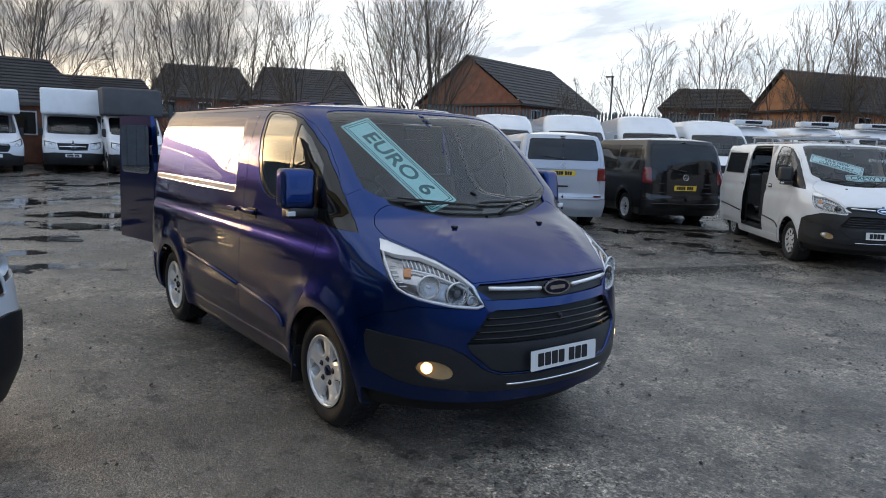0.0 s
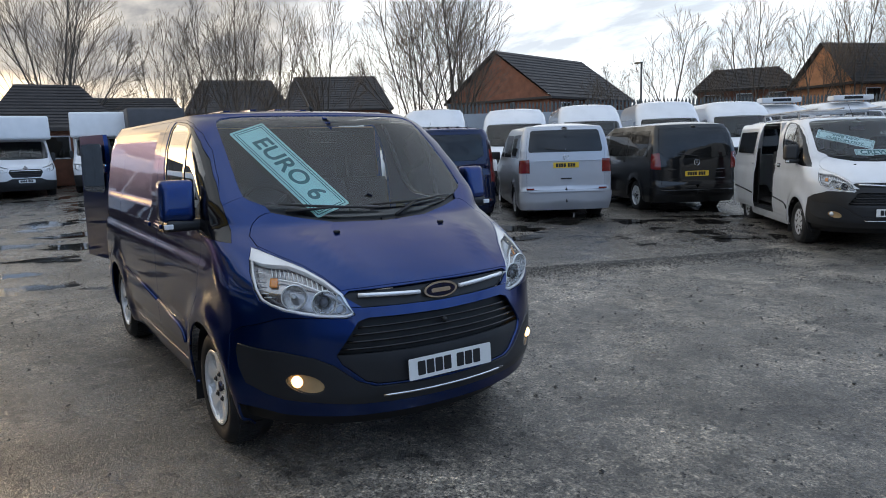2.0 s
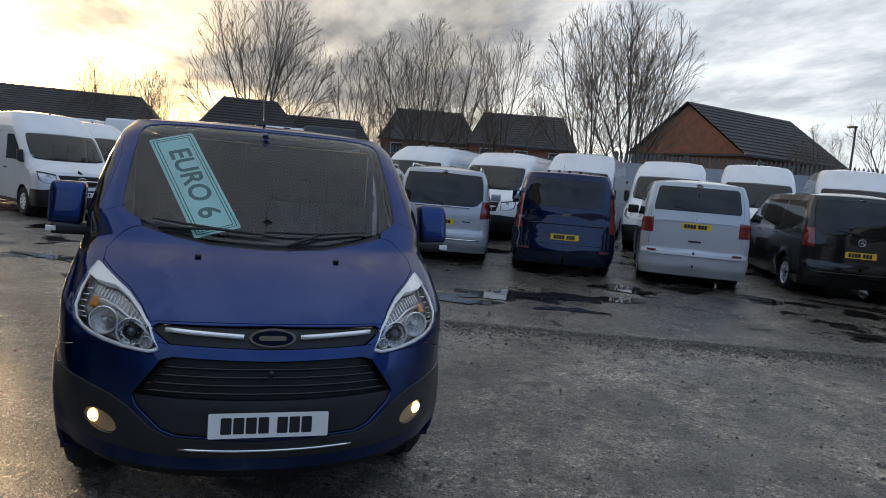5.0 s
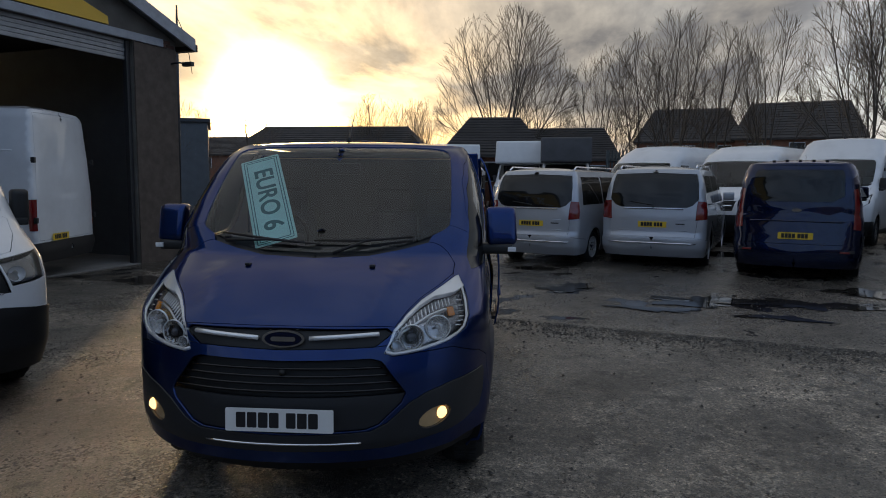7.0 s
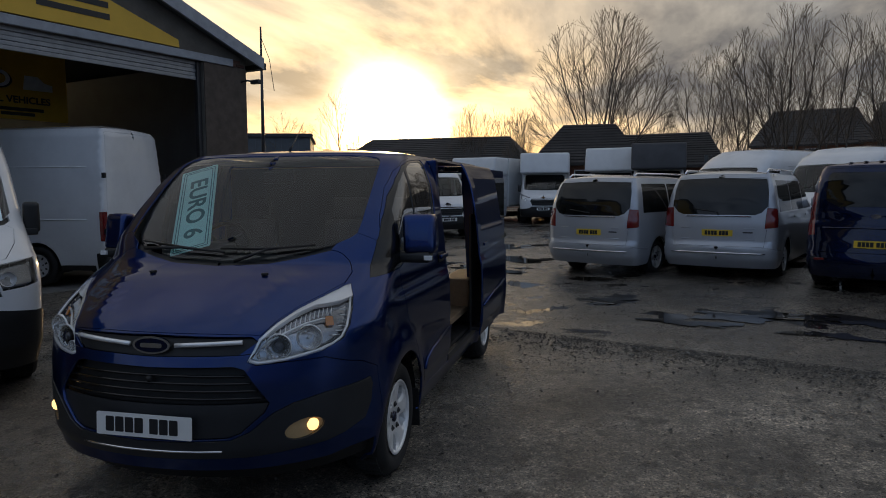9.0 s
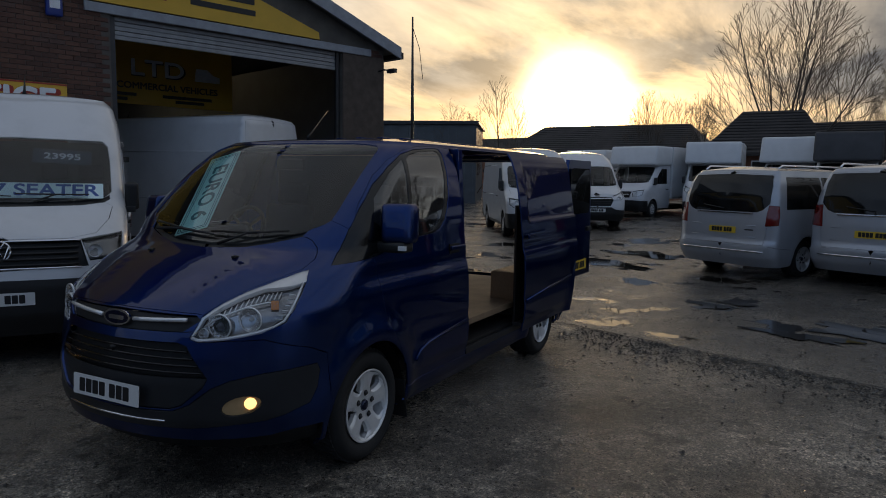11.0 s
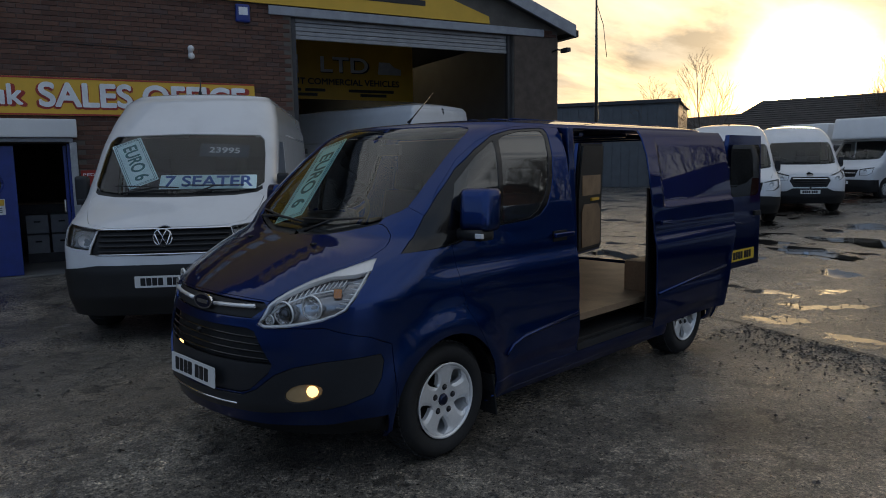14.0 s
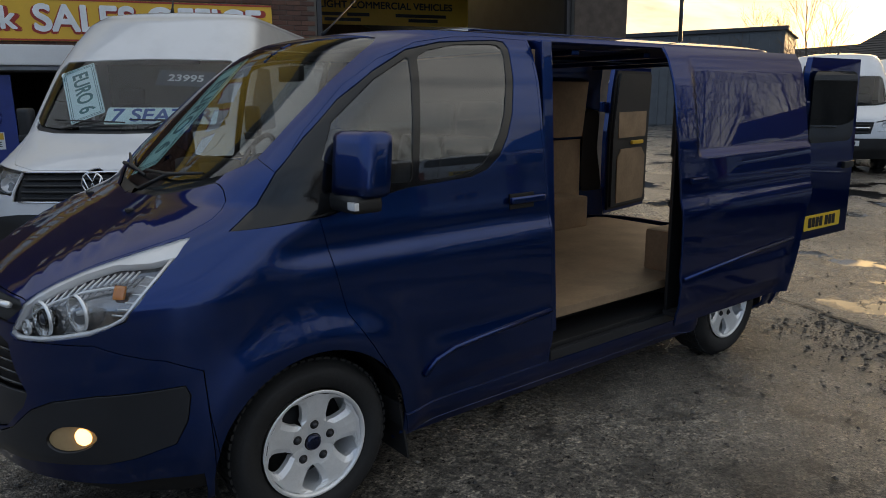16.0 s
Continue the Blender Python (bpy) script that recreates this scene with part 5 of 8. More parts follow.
    for y in (-0.4, -0.2, 0.0, 0.2, 0.4):
        part("roof_rib", bm_box(-2.4, y, 1.925 + 0.065 * (1 - (abs(y) / 0.78) ** 2.6) + 0.001, 2.3, 0.05, 0.008, bevel=0.003), mat, roof)
    # nose details
    y = [i / 20 * 0.47 for i in range(-20, 21)]
    lx = lambda yy, zz, lift=0.0: sh.skin(sh.from_front(np.array([abs(yy)]), np.array([zz])), np.array([zz]), lift)[0][0]
    for s in (1, -1):
        tube("grille_bar", [(lx(0.125 + 0.33 * k / 6, 0.938, 0.004), s * (0.125 + 0.33 * k / 6), 0.938 + 0.003 * k) for k in range(7)], 0.012, "lamp_silver", van, 6)
    for zz, hw in ((0.69, 0.56), (0.725, 0.53), (0.76, 0.50), (0.795, 0.47)):
        tube("grille_slat", [(lx(hw * k / 10, zz, -0.018), hw * k / 10, zz) for k in range(-10, 11)], 0.0065, "black_gloss", van, 6)
    tube("chrome_strip", [(lx(0.38 * k / 8, 0.443, 0.006), 0.38 * k / 8, 0.443) for k in range(-8, 9)], 0.006, "chrome", van, 6)
    up = Matrix(((0, 0, 1, 0), (1, 0, 0, 0), (0, 1, 0, 0), (0, 0, 0, 1)))
    bd = prism("badge", oval(0.104, 0.043), 0.013, pose(lx(0, 0.935, -0.004), 0, 0.935, 0, -8, 0) @ up, "chrome", van)
    prism("badge_face", oval(0.091, 0.034), 0.003, pose(lx(0, 0.935, 0.0075), 0, 0.935, 0, -8, 0) @ up, "dark_blue_paint", bd)
    prism("badge_stroke", rrect(0.120, 0.022, 0.010), 0.002, pose(lx(0, 0.935, 0.0105), 0, 0.935, 0, -8, 0) @ up, "chrome", bd)
    lathe("bumper_sensor", [(0.0, 0.012), (0.012, 0.010), (0.015, -0.01)], "black_plastic", van, 14, "x", (lx(0, 0.78, -0.012), 0, 0.78))
    plate(van, pose(lx(0, 0.56, 0.004), 0, 0.562, 0, -3, 0) @ up, plates[0])
    for s in (1, -1):
        q = sh.skin(sh.from_front(np.array([0.345]), np.array([1.225])), np.array([1.225]), 0.004)[0]
        part("washer_jet", bm_box(q[0], s * q[1], q[2], 0.03, 0.03, 0.014, bevel=0.005), "black_plastic", van)
    sk = lambda yy, zz, lift: tuple(sh.skin(sh.from_front(np.array([abs(yy)]), np.array([zz])), np.array([zz]), lift)[0] * np.array([1, 1 if yy >= 0 else -1, 1]))
    wiper(van, sk(-0.55, 1.335, 0.008), (sk(-0.58, 1.372, 0.016), sk(0.02, 1.318, 0.016)), sk(-0.26, 1.335, 0.022))
    wiper(van, sk(0.10, 1.275, 0.008), (sk(-0.02, 1.335, 0.018), sk(0.54, 1.36, 0.016)), sk(0.28, 1.335, 0.022))
    tube("aerial", [(-0.62, 0.0, 1.955), (-0.66, 0.0, 1.99), (-0.86, 0.0, 2.17)], [0.012, 0.005, 0.002], "black_plastic", van, 6)
    cabin(van, 0.12, 1.26)
    front_seats(van)
    part("rear_view_mirror", bm_box(-0.44, 0.0, 1.765, 0.03, 0.23, 0.075, bevel=0.012), "black_plastic", van)
    box("chassis", (-1.5, 0, 0.33), (4.3, 1.15, 0.18), "seal", van, 0.02)
    box("load_floor", (-2.55, 0, 0.555 if hero else 0.50), (2.55, 1.72, 0.05), "plywood" if hero else "rubber", van, 0.004)
    return van, sh, cut


# ---- the blue van and what is in it ----
UP_X = Matrix(((0, 0, 1, 0), (1, 0, 0, 0), (0, 1, 0, 0), (0, 0, 0, 1)))


def barn_door(van, side, mat, angle):
    """A rear door hung at the body's corner, swung open: skin with a pane, inner lining, seal, hinges, latch."""
    d = new("rear_door")
    d.parent = van
    d.matrix_basis = pose(-3.85, side * 0.83, 0, 0, 0, -side * angle)
    w = 0.79
    rows = [(0.60, 0.0, 0.78), (1.25, 0.0, 0.79), (1.32, 0.0, 0.79), (1.75, 0.05, 0.76), (1.89, 0.09, 0.70)]
    # closed: from the hinge along -side*y; outer face at -x
    def sheet(name, x0, x1, inset, mat_, z_lo=0.60, z_hi=1.89, label=""):
        bm = bmesh.new()
        n = 14
        loop = []
        for i in range(n + 1):
            z = z_lo + inset + (z_hi - z_lo - 2 * inset) * i / n
            off = np.interp(z, [r[0] for r in rows], [r[1] for r in rows])
            far = w - 0.0
            loop.append((z, off + inset, far - inset))
        outer = [[bm.verts.new((xx + 0.03 * max(0, z - 1.2), -side * a, z)) for z, a, b in loop] for xx in (x0, x1)]
        inner = [[bm.verts.new((xx + 0.03 * max(0, z - 1.2), -side * b, z)) for z, a, b in loop] for xx in (x0, x1)]
        for k in (0, 1):
            for i in range(n):
                bm.faces.new((outer[k][i], outer[k][i + 1], inner[k][i + 1], inner[k][i]))
        for lst in (outer, inner):
            for i in range(n):
                bm.faces.new((lst[0][i], lst[0][i + 1], lst[1][i + 1], lst[1][i]))
        for i in (0, n):
            bm.faces.new((outer[0][i], inner[0][i], inner[1][i], outer[1][i]))
        bmesh.ops.recalc_face_normals(bm, faces=list(bm.faces))
        return part(name, bm, mat_, d, label)
    sheet("door_skin", -0.045, -0.005, 0.0, mat)
    sheet("door_seal", -0.005, 0.012, 0.03, "seal")
    sheet("inner_frame", 0.012, 0.035, 0.055, "black_plastic")
    for z0, z1 in ((0.68, 1.17), (1.27, 1.83)):
        prism("door_lining", [(x, z) for x, z in [(0.14, z0), (0.66, z0), (0.68, z0 + 0.04), (0.68, z1 - 0.08), (0.60, z1), (0.20, z1), (0.13, z1 - 0.08)]], 0.008, Matrix(((0, 0, 1, 0.036), (-side, 0, 0, 0), (0, 1, 0, 0), (0, 0, 0, 1))), "plywood", d, "bare plywood lining")
    part("inner_handle", bm_box(0.045, -side * 0.50, 1.22, 0.03, 0.22, 0.035, bevel=0.01), "sign_yellow", d)
    prism("window_pane", rrect(0.64, 0.50, 0.07), 0.004, pose(-0.047, -side * 0.40, 1.55) @ Matrix(((0, 0, -1, 0), (-side, 0, 0, 0), (0, 1, 0, 0), (0, 0, 0, 1))), "dark_glass", d)
    for z in (0.80, 1.55):
        part("hinge", bm_box(-0.05, side * 0.012, z, 0.05, 0.05, 0.09, bevel=0.01), mat, d)
    return d


van, sh, cut = build_custom("blue_panel_van", pose(0, 0, 0), "blue_paint", "deep metallic blue panel van, fog lamps lit, doors standing open", hero=True, grid=0.032)
right_door = barn_door(van, -1, "blue_paint", 101)
left_door = barn_door(van, 1, "blue_paint", 92)
part("outer_handle", bm_box(-0.06, -0.68, 1.12, 0.03, 0.14, 0.05, bevel=0.01), "black_plastic", left_door)
plate(left_door, pose(-0.049, -0.40, 0.72) @ Matrix(((0, 0, -1, 0), (-1, 0, 0, 0), (0, 1, 0, 0), (0, 0, 0, 1))), "plate_yellow")
# plywood lining of the load space, bulkhead and wheel boxes
prism("side_lining", [(-1.40, 0.62), (-3.58, 0.62), (-3.58, 1.28), (-1.40, 1.28)], 0.009, Matrix(((1, 0, 0, 0), (0, 0, 1, -0.905), (0, 1, 0, 0), (0, 0, 0, 1))), "plywood", van)
prism("side_lining", [(-1.40, 1.32), (-3.55, 1.32), (-3.55, 1.78), (-1.40, 1.78)], 0.009, Matrix(((1, 0, 0, 0), (0, 0.12, 0.99, -1.02), (0, 0.99, -0.12, 0.0), (0, 0, 0, 1))), "plywood", van)
box("bulkhead", (-1.27, 0.0, 1.22), (0.03, 1.66, 1.28), "plywood", van, 0.004, label="plywood-faced bulkhead behind the seats")
box("bulkhead_trim", (-1.245, 0.0, 1.22), (0.012, 1.64, 1.26), "grey_plastic", van, 0.003)
box("bulkhead_shelf", (-1.36, 0.52, 0.75), (0.15, 0.50, 0.34), "plywood", van, 0.006)
for s in (1, -1):
    part("wheel_box", bm_box(-2.93, s * 0.74, 0.70, 0.86, 0.28, 0.27, bevel=0.03), "plywood", van)
for x in (-1.7, -2.3, -2.9, -3.5):
    part("roof_bow", bm_box(x, 0, 1.865, 0.06, 1.40, 0.03, bevel=0.008), "blue_paint", van)
box("headlining", (-0.98, 0, 1.875), (0.62, 1.30, 0.02), "frame_grey", van, 0.005)
tube("door_stop", [(-1.34, 0.86, 0.42), (-2.6, 0.86, 0.42)], 0.01, "dark_metal", van, 6)
# sales card leaning behind the glass on the driver's side
def on_glass(yy, zz, lift):
    v = sh.from_front(np.array([abs(yy)]), np.array([zz]))
    p, n = sh.skin_n(v, np.array([zz]), lift)
    f = np.array([1, 1 if yy >= 0 else -1, 1])
    return Vector(p[0] * f), Vector(n[0] * f)


def glass_card(y0, z0, y1, z1, w, lift=-0.03):
    """Frame of a card whose long side runs from (y0, z0) to (y1, z1) on the windscreen."""
    a, na = on_glass(y0, z0, lift)
    b, nb = on_glass(y1, z1, lift)
    x = (b - a).normalized()
    n = (na + nb).normalized()
    n = (n - x * n.dot(x)).normalized()
    y = n.cross(x)
    c = (a + b) / 2
    return Matrix(((x.x, y.x, n.x, c.x), (x.y, y.y, n.y, c.y), (x.z, y.z, n.z, c.z), (0, 0, 0, 1))), (b - a).length


m_card, ln = glass_card(-0.54, 1.83, -0.265, 1.367, 0.25)
upper_banner(van, m_card, 0.84, 0.25, "EURO 6", 0.165, text_w=0.58)


# ---- people carriers seen from behind ----
MPV_ROWS = [
    (0.22, 0.84, 0.55, 2.3, 0.90, -4.10, 0.20, 2.8),
    (0.40, 0.90, 0.55, 2.3, 0.945, -4.22, 0.20, 2.8),
    (0.58, 0.90, 0.55, 2.3, 0.955, -4.24, 0.20, 2.8),
    (0.68, 0.87, 0.55, 2.3, 0.96, -4.20, 0.18, 2.8),
    (0.95, 0.80, 0.55, 2.3, 0.96, -4.19, 0.17, 2.8),
    (1.05, 0.60, 0.52, 2.4, 0.955, -4.18, 0.16, 2.8),
    (1.15, 0.22, 0.50, 2.5, 0.945, -4.17, 0.16, 2.8),
    (1.40, -0.25, 0.50, 2.6, 0.905, -4.13, 0.16, 2.8),
    (1.65, -0.65, 0.48, 2.7, 0.855, -4.05, 0.15, 2.8),
    (1.80, -0.92, 0.46, 2.8, 0.80, -3.97, 0.15, 2.8),
    (1.85, -1.05, 0.46, 2.8, 0.765, -3.92, 0.15, 2.8),
]
T6_ROWS = [
    (0.22, 0.84, 0.50, 2.4, 0.90, -3.95, 0.16, 3.0),
    (0.40, 0.90, 0.50, 2.4, 0.94, -4.02, 0.16, 3.0),
    (0.62, 0.90, 0.50, 2.4, 0.95, -4.02, 0.16, 3.0),
    (0.70, 0.88, 0.50, 2.4, 0.952, -3.98, 0.13, 3.0),
    (1.00, 0.80, 0.50, 2.4, 0.952, -3.97, 0.13, 3.0),
    (1.10, 0.55, 0.50, 2.4, 0.945, -3.965, 0.13, 3.0),
    (1.22, 0.15, 0.50, 2.5, 0.935, -3.96, 0.13, 3.0),
    (1.45, -0.25, 0.50, 2.6, 0.905, -3.93, 0.13, 3.0),
    (1.70, -0.65, 0.48, 2.7, 0.86, -3.87, 0.13, 3.0),
    (1.86, -0.92, 0.46, 2.8, 0.81, -3.80, 0.13, 3.0),
    (1.91, -1.05, 0.46, 2.8, 0.775, -3.75, 0.13, 3.0),
]


def roof_rail(van, x0, x1, y, z, mat="chrome"):
    tube("roof_rail", [(x0, y, z - 0.03), (x0 - 0.12, y, z + 0.03), (x1 + 0.12, y, z + 0.03), (x1, y, z - 0.03)], 0.017, mat, van, 6)


def star_badge(parent, m, r, mat="chrome"):
    """A plain ring with three bars."""
    pts = [m @ Vector((r * math.cos(2 * math.pi * k / 20), r * math.sin(2 * math.pi * k / 20), 0)) for k in range(21)]
    b = tube("badge", pts, r * 0.09, mat, parent, 6)
    for a in (90, 210, 330):
        tube("badge_bar", [m @ Vector((0, 0, 0.004)), m @ Vector((r * math.cos(radians(a)), r * math.sin(radians(a)), 0))], r * 0.08, mat, b, 5)
    return b


def vee_badge(parent, m, r, mat="chrome"):
    pts = [m @ Vector((r * math.cos(2 * math.pi * k / 20), r * math.sin(2 * math.pi * k / 20), 0)) for k in range(21)]
    b = tube("badge", pts, r * 0.10, mat, parent, 6)
    for pl in (((-0.45, 0.85), (0.0, 0.10), (0.45, 0.85)), ((-0.85, 0.45), (-0.40, -0.80), (0.0, 0.0), (0.40, -0.80), (0.85, 0.45))):
        tube("badge_bar", [m @ Vector((x * r, y * r, 0.002)) for x, y in pl], r * 0.09, mat, b, 5)
    return b


# reading from behind: x of the flat frame runs to the vehicle's right (-y), normal to -x
BACK = Matrix(((0, 0, -1, 0), (-1, 0, 0, 0), (0, 1, 0, 0), (0, 0, 0, 1)))


def build_mpv(name, m, mat, label, kind="mpv", group="", lamp="red_lamp"):
    """A passenger van with a lifting tailgate: kinds mpv, crew, t6."""
    t6 = kind == "t6"
    rows = T6_ROWS if t6 else MPV_ROWS
    ax = -3.0 if t6 else -3.2
    sh = Shell(rows, (0.0, ax), 0.02, 0.41)
    zt = rows[-1][0]
    tail = -4.02 if t6 else -4.24
    m = m @ Matrix.Translation((-tail, 0, 0))
    v = thing(name, m, label, "van", group)
    o = sh.outline
    R = []
    if t6:
        R.append(("tailgate", o([("R", 0.0, 0.635), ("R", 0.80, 0.635), ("R", 0.80, 1.25), ("R", 0.80, 1.5), ("R", 0.74, 1.86), ("R", 0.0, 1.885)])))
        R.append(("rear_window", o([("R", 0.0, 1.40), ("R", 0.74, 1.40), ("R", 0.755, 1.46), ("R", 0.70, 1.80), ("R", 0.66, 1.835), ("R", 0.0, 1.84)])))
        R.append(("rear_lamp", o([("R", 0.74, 0.98), ("S", -3.86, 0.98), ("S", -3.84, 1.24), ("R", 0.745, 1.25)])))
        R.append(("rear_bumper", o([("S", -3.62, 0.24), ("S", -3.60, 0.56), ("R", 0.0, 0.62), ("R", 0.0, 0.22), ("S", -3.70, 0.22)])))
        wins = [((-0.40, -1.16), 1.28, 1.70), ((-1.28, -2.42), 1.28, 1.76), ((-2.52, -3.66), 1.28, 1.76)]
    else:
        R.append(("tailgate", o([("R", 0.0, 0.60), ("R", 0.76, 0.60), ("R", 0.80, 0.95), ("R", 0.80, 1.30), ("R", 0.785, 1.60), ("R", 0.745, 1.785), ("R", 0.0, 1.82)])))
        R.append(("rear_window", o([("R", 0.0, 1.15), ("R", 0.60, 1.15), ("R", 0.70, 1.19), ("R", 0.798, 1.30), ("R", 0.775, 1.60), ("R", 0.735, 1.765), ("R", 0.0, 1.79)])))
        R.append(("rear_lamp", o([("R", 0.765, 0.92), ("S", -4.06, 0.94), ("S", -4.02, 1.26), ("R", 0.79, 1.27), ("R", 0.775, 1.10)])))
        R.append(("rear_bumper", o([("S", -3.66, 0.24), ("S", -3.66, 0.52), ("S", -4.1, 0.56), ("R", 0.80, 0.585), ("R", 0.0, 0.585), ("R", 0.0, 0.22), ("S", -3.80, 0.22)])))
        wins = [((-0.55, -1.34), 1.20, 1.70), ((-1.40, -2.62), 1.20, 1.74), ((-2.68, -3.82), 1.20, 1.74)]
    for i, ((x0, x1), z0, z1) in enumerate(wins):
        R.append((f"window{i}", o([("S", x0 + (0.18 if i == 0 else 0), z0), ("S", x1, z0), ("S", x1 + (0.10 if i == 2 else 0), z1), ("S", x0 - (0.22 if i == 0 else 0), z1)], 0.08)))
    R.append(("windscreen", o([("F", 0.0, 1.20), ("F", 0.7, 1.25), ("F", 0.74, 1.4), ("F", 0.66, 1.76), ("F", 0.0, 1.79)], 0.08)))
    R.append(("arch", arch_poly(sh, 0.0)))
    R.append(("arch_rear", arch_poly(sh, ax)))
    cut = cut_shell(sh, R, 0.23, zt, 0.075)
    kw = dict(sh=sh, cut=cut, parent=v)
    panel("body_shell", region="body", mat=mat, side=0, **kw)
    tg = panel("tailgate", region="tailgate", mat=mat, side=0, gap=0.004, **kw)
    panel("rear_window", region="rear_window", mat="dark_glass", side=0, gap=0.0, depth=0.0, lift=0.003, sh=sh, cut=cut, parent=tg)
    # black sheet added inside the glass in place of the shaded interior
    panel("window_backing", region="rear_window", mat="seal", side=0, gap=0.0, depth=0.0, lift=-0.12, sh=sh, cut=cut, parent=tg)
    panel("rear_bumper", region="rear_bumper", mat=mat, side=0, lift=0.018, **kw)
    panel("windscreen", region="windscreen", mat="windscreen", side=0, gap=0, depth=0, **kw)
    for s in (1, -1):
        panel("rear_lamp", region="rear_lamp", mat=lamp, side=s, lift=0.006, **kw)
        for i in range(3):
            panel("side_window", region=f"window{i}", mat="dark_glass" if i else "window_glass", side=s, gap=0.0, depth=0.0, lift=0.002, **kw)
        for xx in (0.0, ax):
            wheel_well(v, xx, s, W=0.94)
            wheel(v, xx, s * 0.82, s)
        part("door_mirror", bm_box(-0.35, s * 1.06, 1.30, 0.13, 0.24, 0.19, bevel=0.04), "black_plastic" if t6 else mat, v, "", True)
        for x in (-1.20, -2.50):
            part("door_handle", bm_box(x, s * 0.975, 1.08, 0.2, 0.02, 0.03, bevel=0.008), mat, v)
        if kind == "mpv":
            roof_rail(v, -1.25, -3.75, s * 0.70, zt + 0.055)
    roof_panel("roof", sh, zt, 0.07, mat, v)
    sk = lambda yy, zz, l=0.0: tuple(sh.skin(sh.from_rear(np.array([abs(yy)]), np.array([zz])), np.array([zz]), l)[0] * np.array([1, 1 if yy >= 0 else -1, 1]))
    if t6:
        plate(tg, Matrix.Translation(sk(0, 1.13, 0.004)) @ BACK, "plate_yellow")
        vee_badge(tg, Matrix.Translation(sk(0, 1.285, 0.006)) @ BACK, 0.058)
        part("tailgate_crease", bm_box(sk(0, 1.22, 0)[0], 0, 1.215, 0.02, 1.30, 0.016, bevel=0.005), mat, tg)
        part("tow_cover", bm_box(sk(0, 0.66, 0.0)[0], 0.0, 0.86, 0.012, 0.22, 0.03, bevel=0.004), "black_plastic", tg)
        part("bumper_strip", bm_box(sk(0, 0.5, 0.02)[0], 0, 0.60, 0.03, 1.55, 0.03, bevel=0.01), mat, v)
        for s in (1, -1):
            part("reflector", bm_box(sk(s * 0.72, 0.52, 0.022)[0], s * 0.74, 0.66, 0.02, 0.16, 0.035, bevel=0.006), "red_lamp", v)
    else:
        plate(tg, Matrix.Translation(sk(0, 0.83, 0.004)) @ BACK, "plate_yellow")
        if kind == "crew":
            star_badge(tg, Matrix.Translation(sk(0, 1.06, 0.008)) @ BACK, 0.062)
        part("handle_strip", bm_box(sk(0, 1.11, 0.0)[0], 0, 1.125, 0.025, 1.1 if kind == "mpv" else 0.4, 0.022, bevel=0.006), "chrome" if kind == "mpv" else mat, tg)
        for pts in (((-0.62, 0.915), (0.62, 0.915)), ((-0.62, 0.72), (0.62, 0.72))):
            tube("tailgate_crease", [sk(yy, zz, 0.003) for yy, zz in pts], 0.010, mat, tg, 6)
        part("tail_script", bm_box(sk(-0.5, 0.84, 0)[0] - 0.004, -0.50, 0.845, 0.006, 0.16, 0.022, bevel=0.002), "dark_metal", tg)
        tube("bumper_strip", [sk(0.78 * k / 6, 0.49, 0.03) for k in range(-6, 7)], 0.011, "chrome" if kind == "mpv" else mat, v, 6)
    tube("rear_wiper", [sk(0.0, 1.19 if not t6 else 1.42, 0.02), sk(0.42, 1.25 if not t6 else 1.47, 0.02)], [0.012, 0.006], "black_plastic", v, 6)
    cabin(v, -0.10, 1.16, 0.74)
    front_seats(v, -0.95, 0.50)
    for x in (-1.9, -2.8):
        for y in (-0.5, 0.0, 0.5):
            part("seat_back", bm_box(x, y, 1.10, 0.14, 0.44, 0.80, bevel=0.05, rot=(0, -10, 0)), "cloth", v, "", True)
    box("chassis", (-1.6, 0, 0.36), (4.4, 1.1, 0.2), "seal", v, 0.02)
    return v


# ---- large high-roof vans and box trucks ----
def big_rows(H, W=1.0, tail=-5.0, nose=0.0):
    n = nose
    return [
        (0.25, 0.90 + n, 0.40, 2.9, W * 0.93, tail + 0.05, 0.10, 3),
        (0.45, 0.98 + n, 0.40, 2.9, W * 0.97, tail, 0.10, 3),
        (0.70, 0.985 + n, 0.40, 2.9, W * 0.985, tail + 0.02, 0.10, 3),
        (0.95, 0.94 + n, 0.40, 2.9, W, tail + 0.03, 0.10, 3),
        (1.10, 0.86 + n, 0.42, 2.8, W, tail + 0.03, 0.10, 3),
        (1.20, 0.70 + n, 0.50, 2.6, W, tail + 0.03, 0.10, 3),
        (1.30, 0.49 + n, 0.50, 2.7, W * 0.995, tail + 0.03, 0.10, 3),
        (1.38, 0.34 + n, 0.48, 2.9, W * 0.99, tail + 0.03, 0.10, 3),
        (1.60, 0.12 + n, 0.46, 3.0, W * 0.97, tail + 0.04, 0.10, 3),
        (1.90, -0.19 + n, 0.44, 3.1, W * 0.955, tail + 0.05, 0.10, 3),
        (2.04, -0.36 + n, 0.44, 3.1, W * 0.942, tail + 0.06, 0.10, 3),
        (2.20, -0.56 + n, 0.44, 3.0, W * 0.922, tail + 0.07, 0.10, 3),
        (H - 0.17, -0.86 + n, 0.46, 3.0, W * 0.865, tail + 0.09, 0.10, 3),
        (H - 0.09, -1.04 + n, 0.46, 3.0, W * 0.78, tail + 0.13, 0.10, 3),
    ]


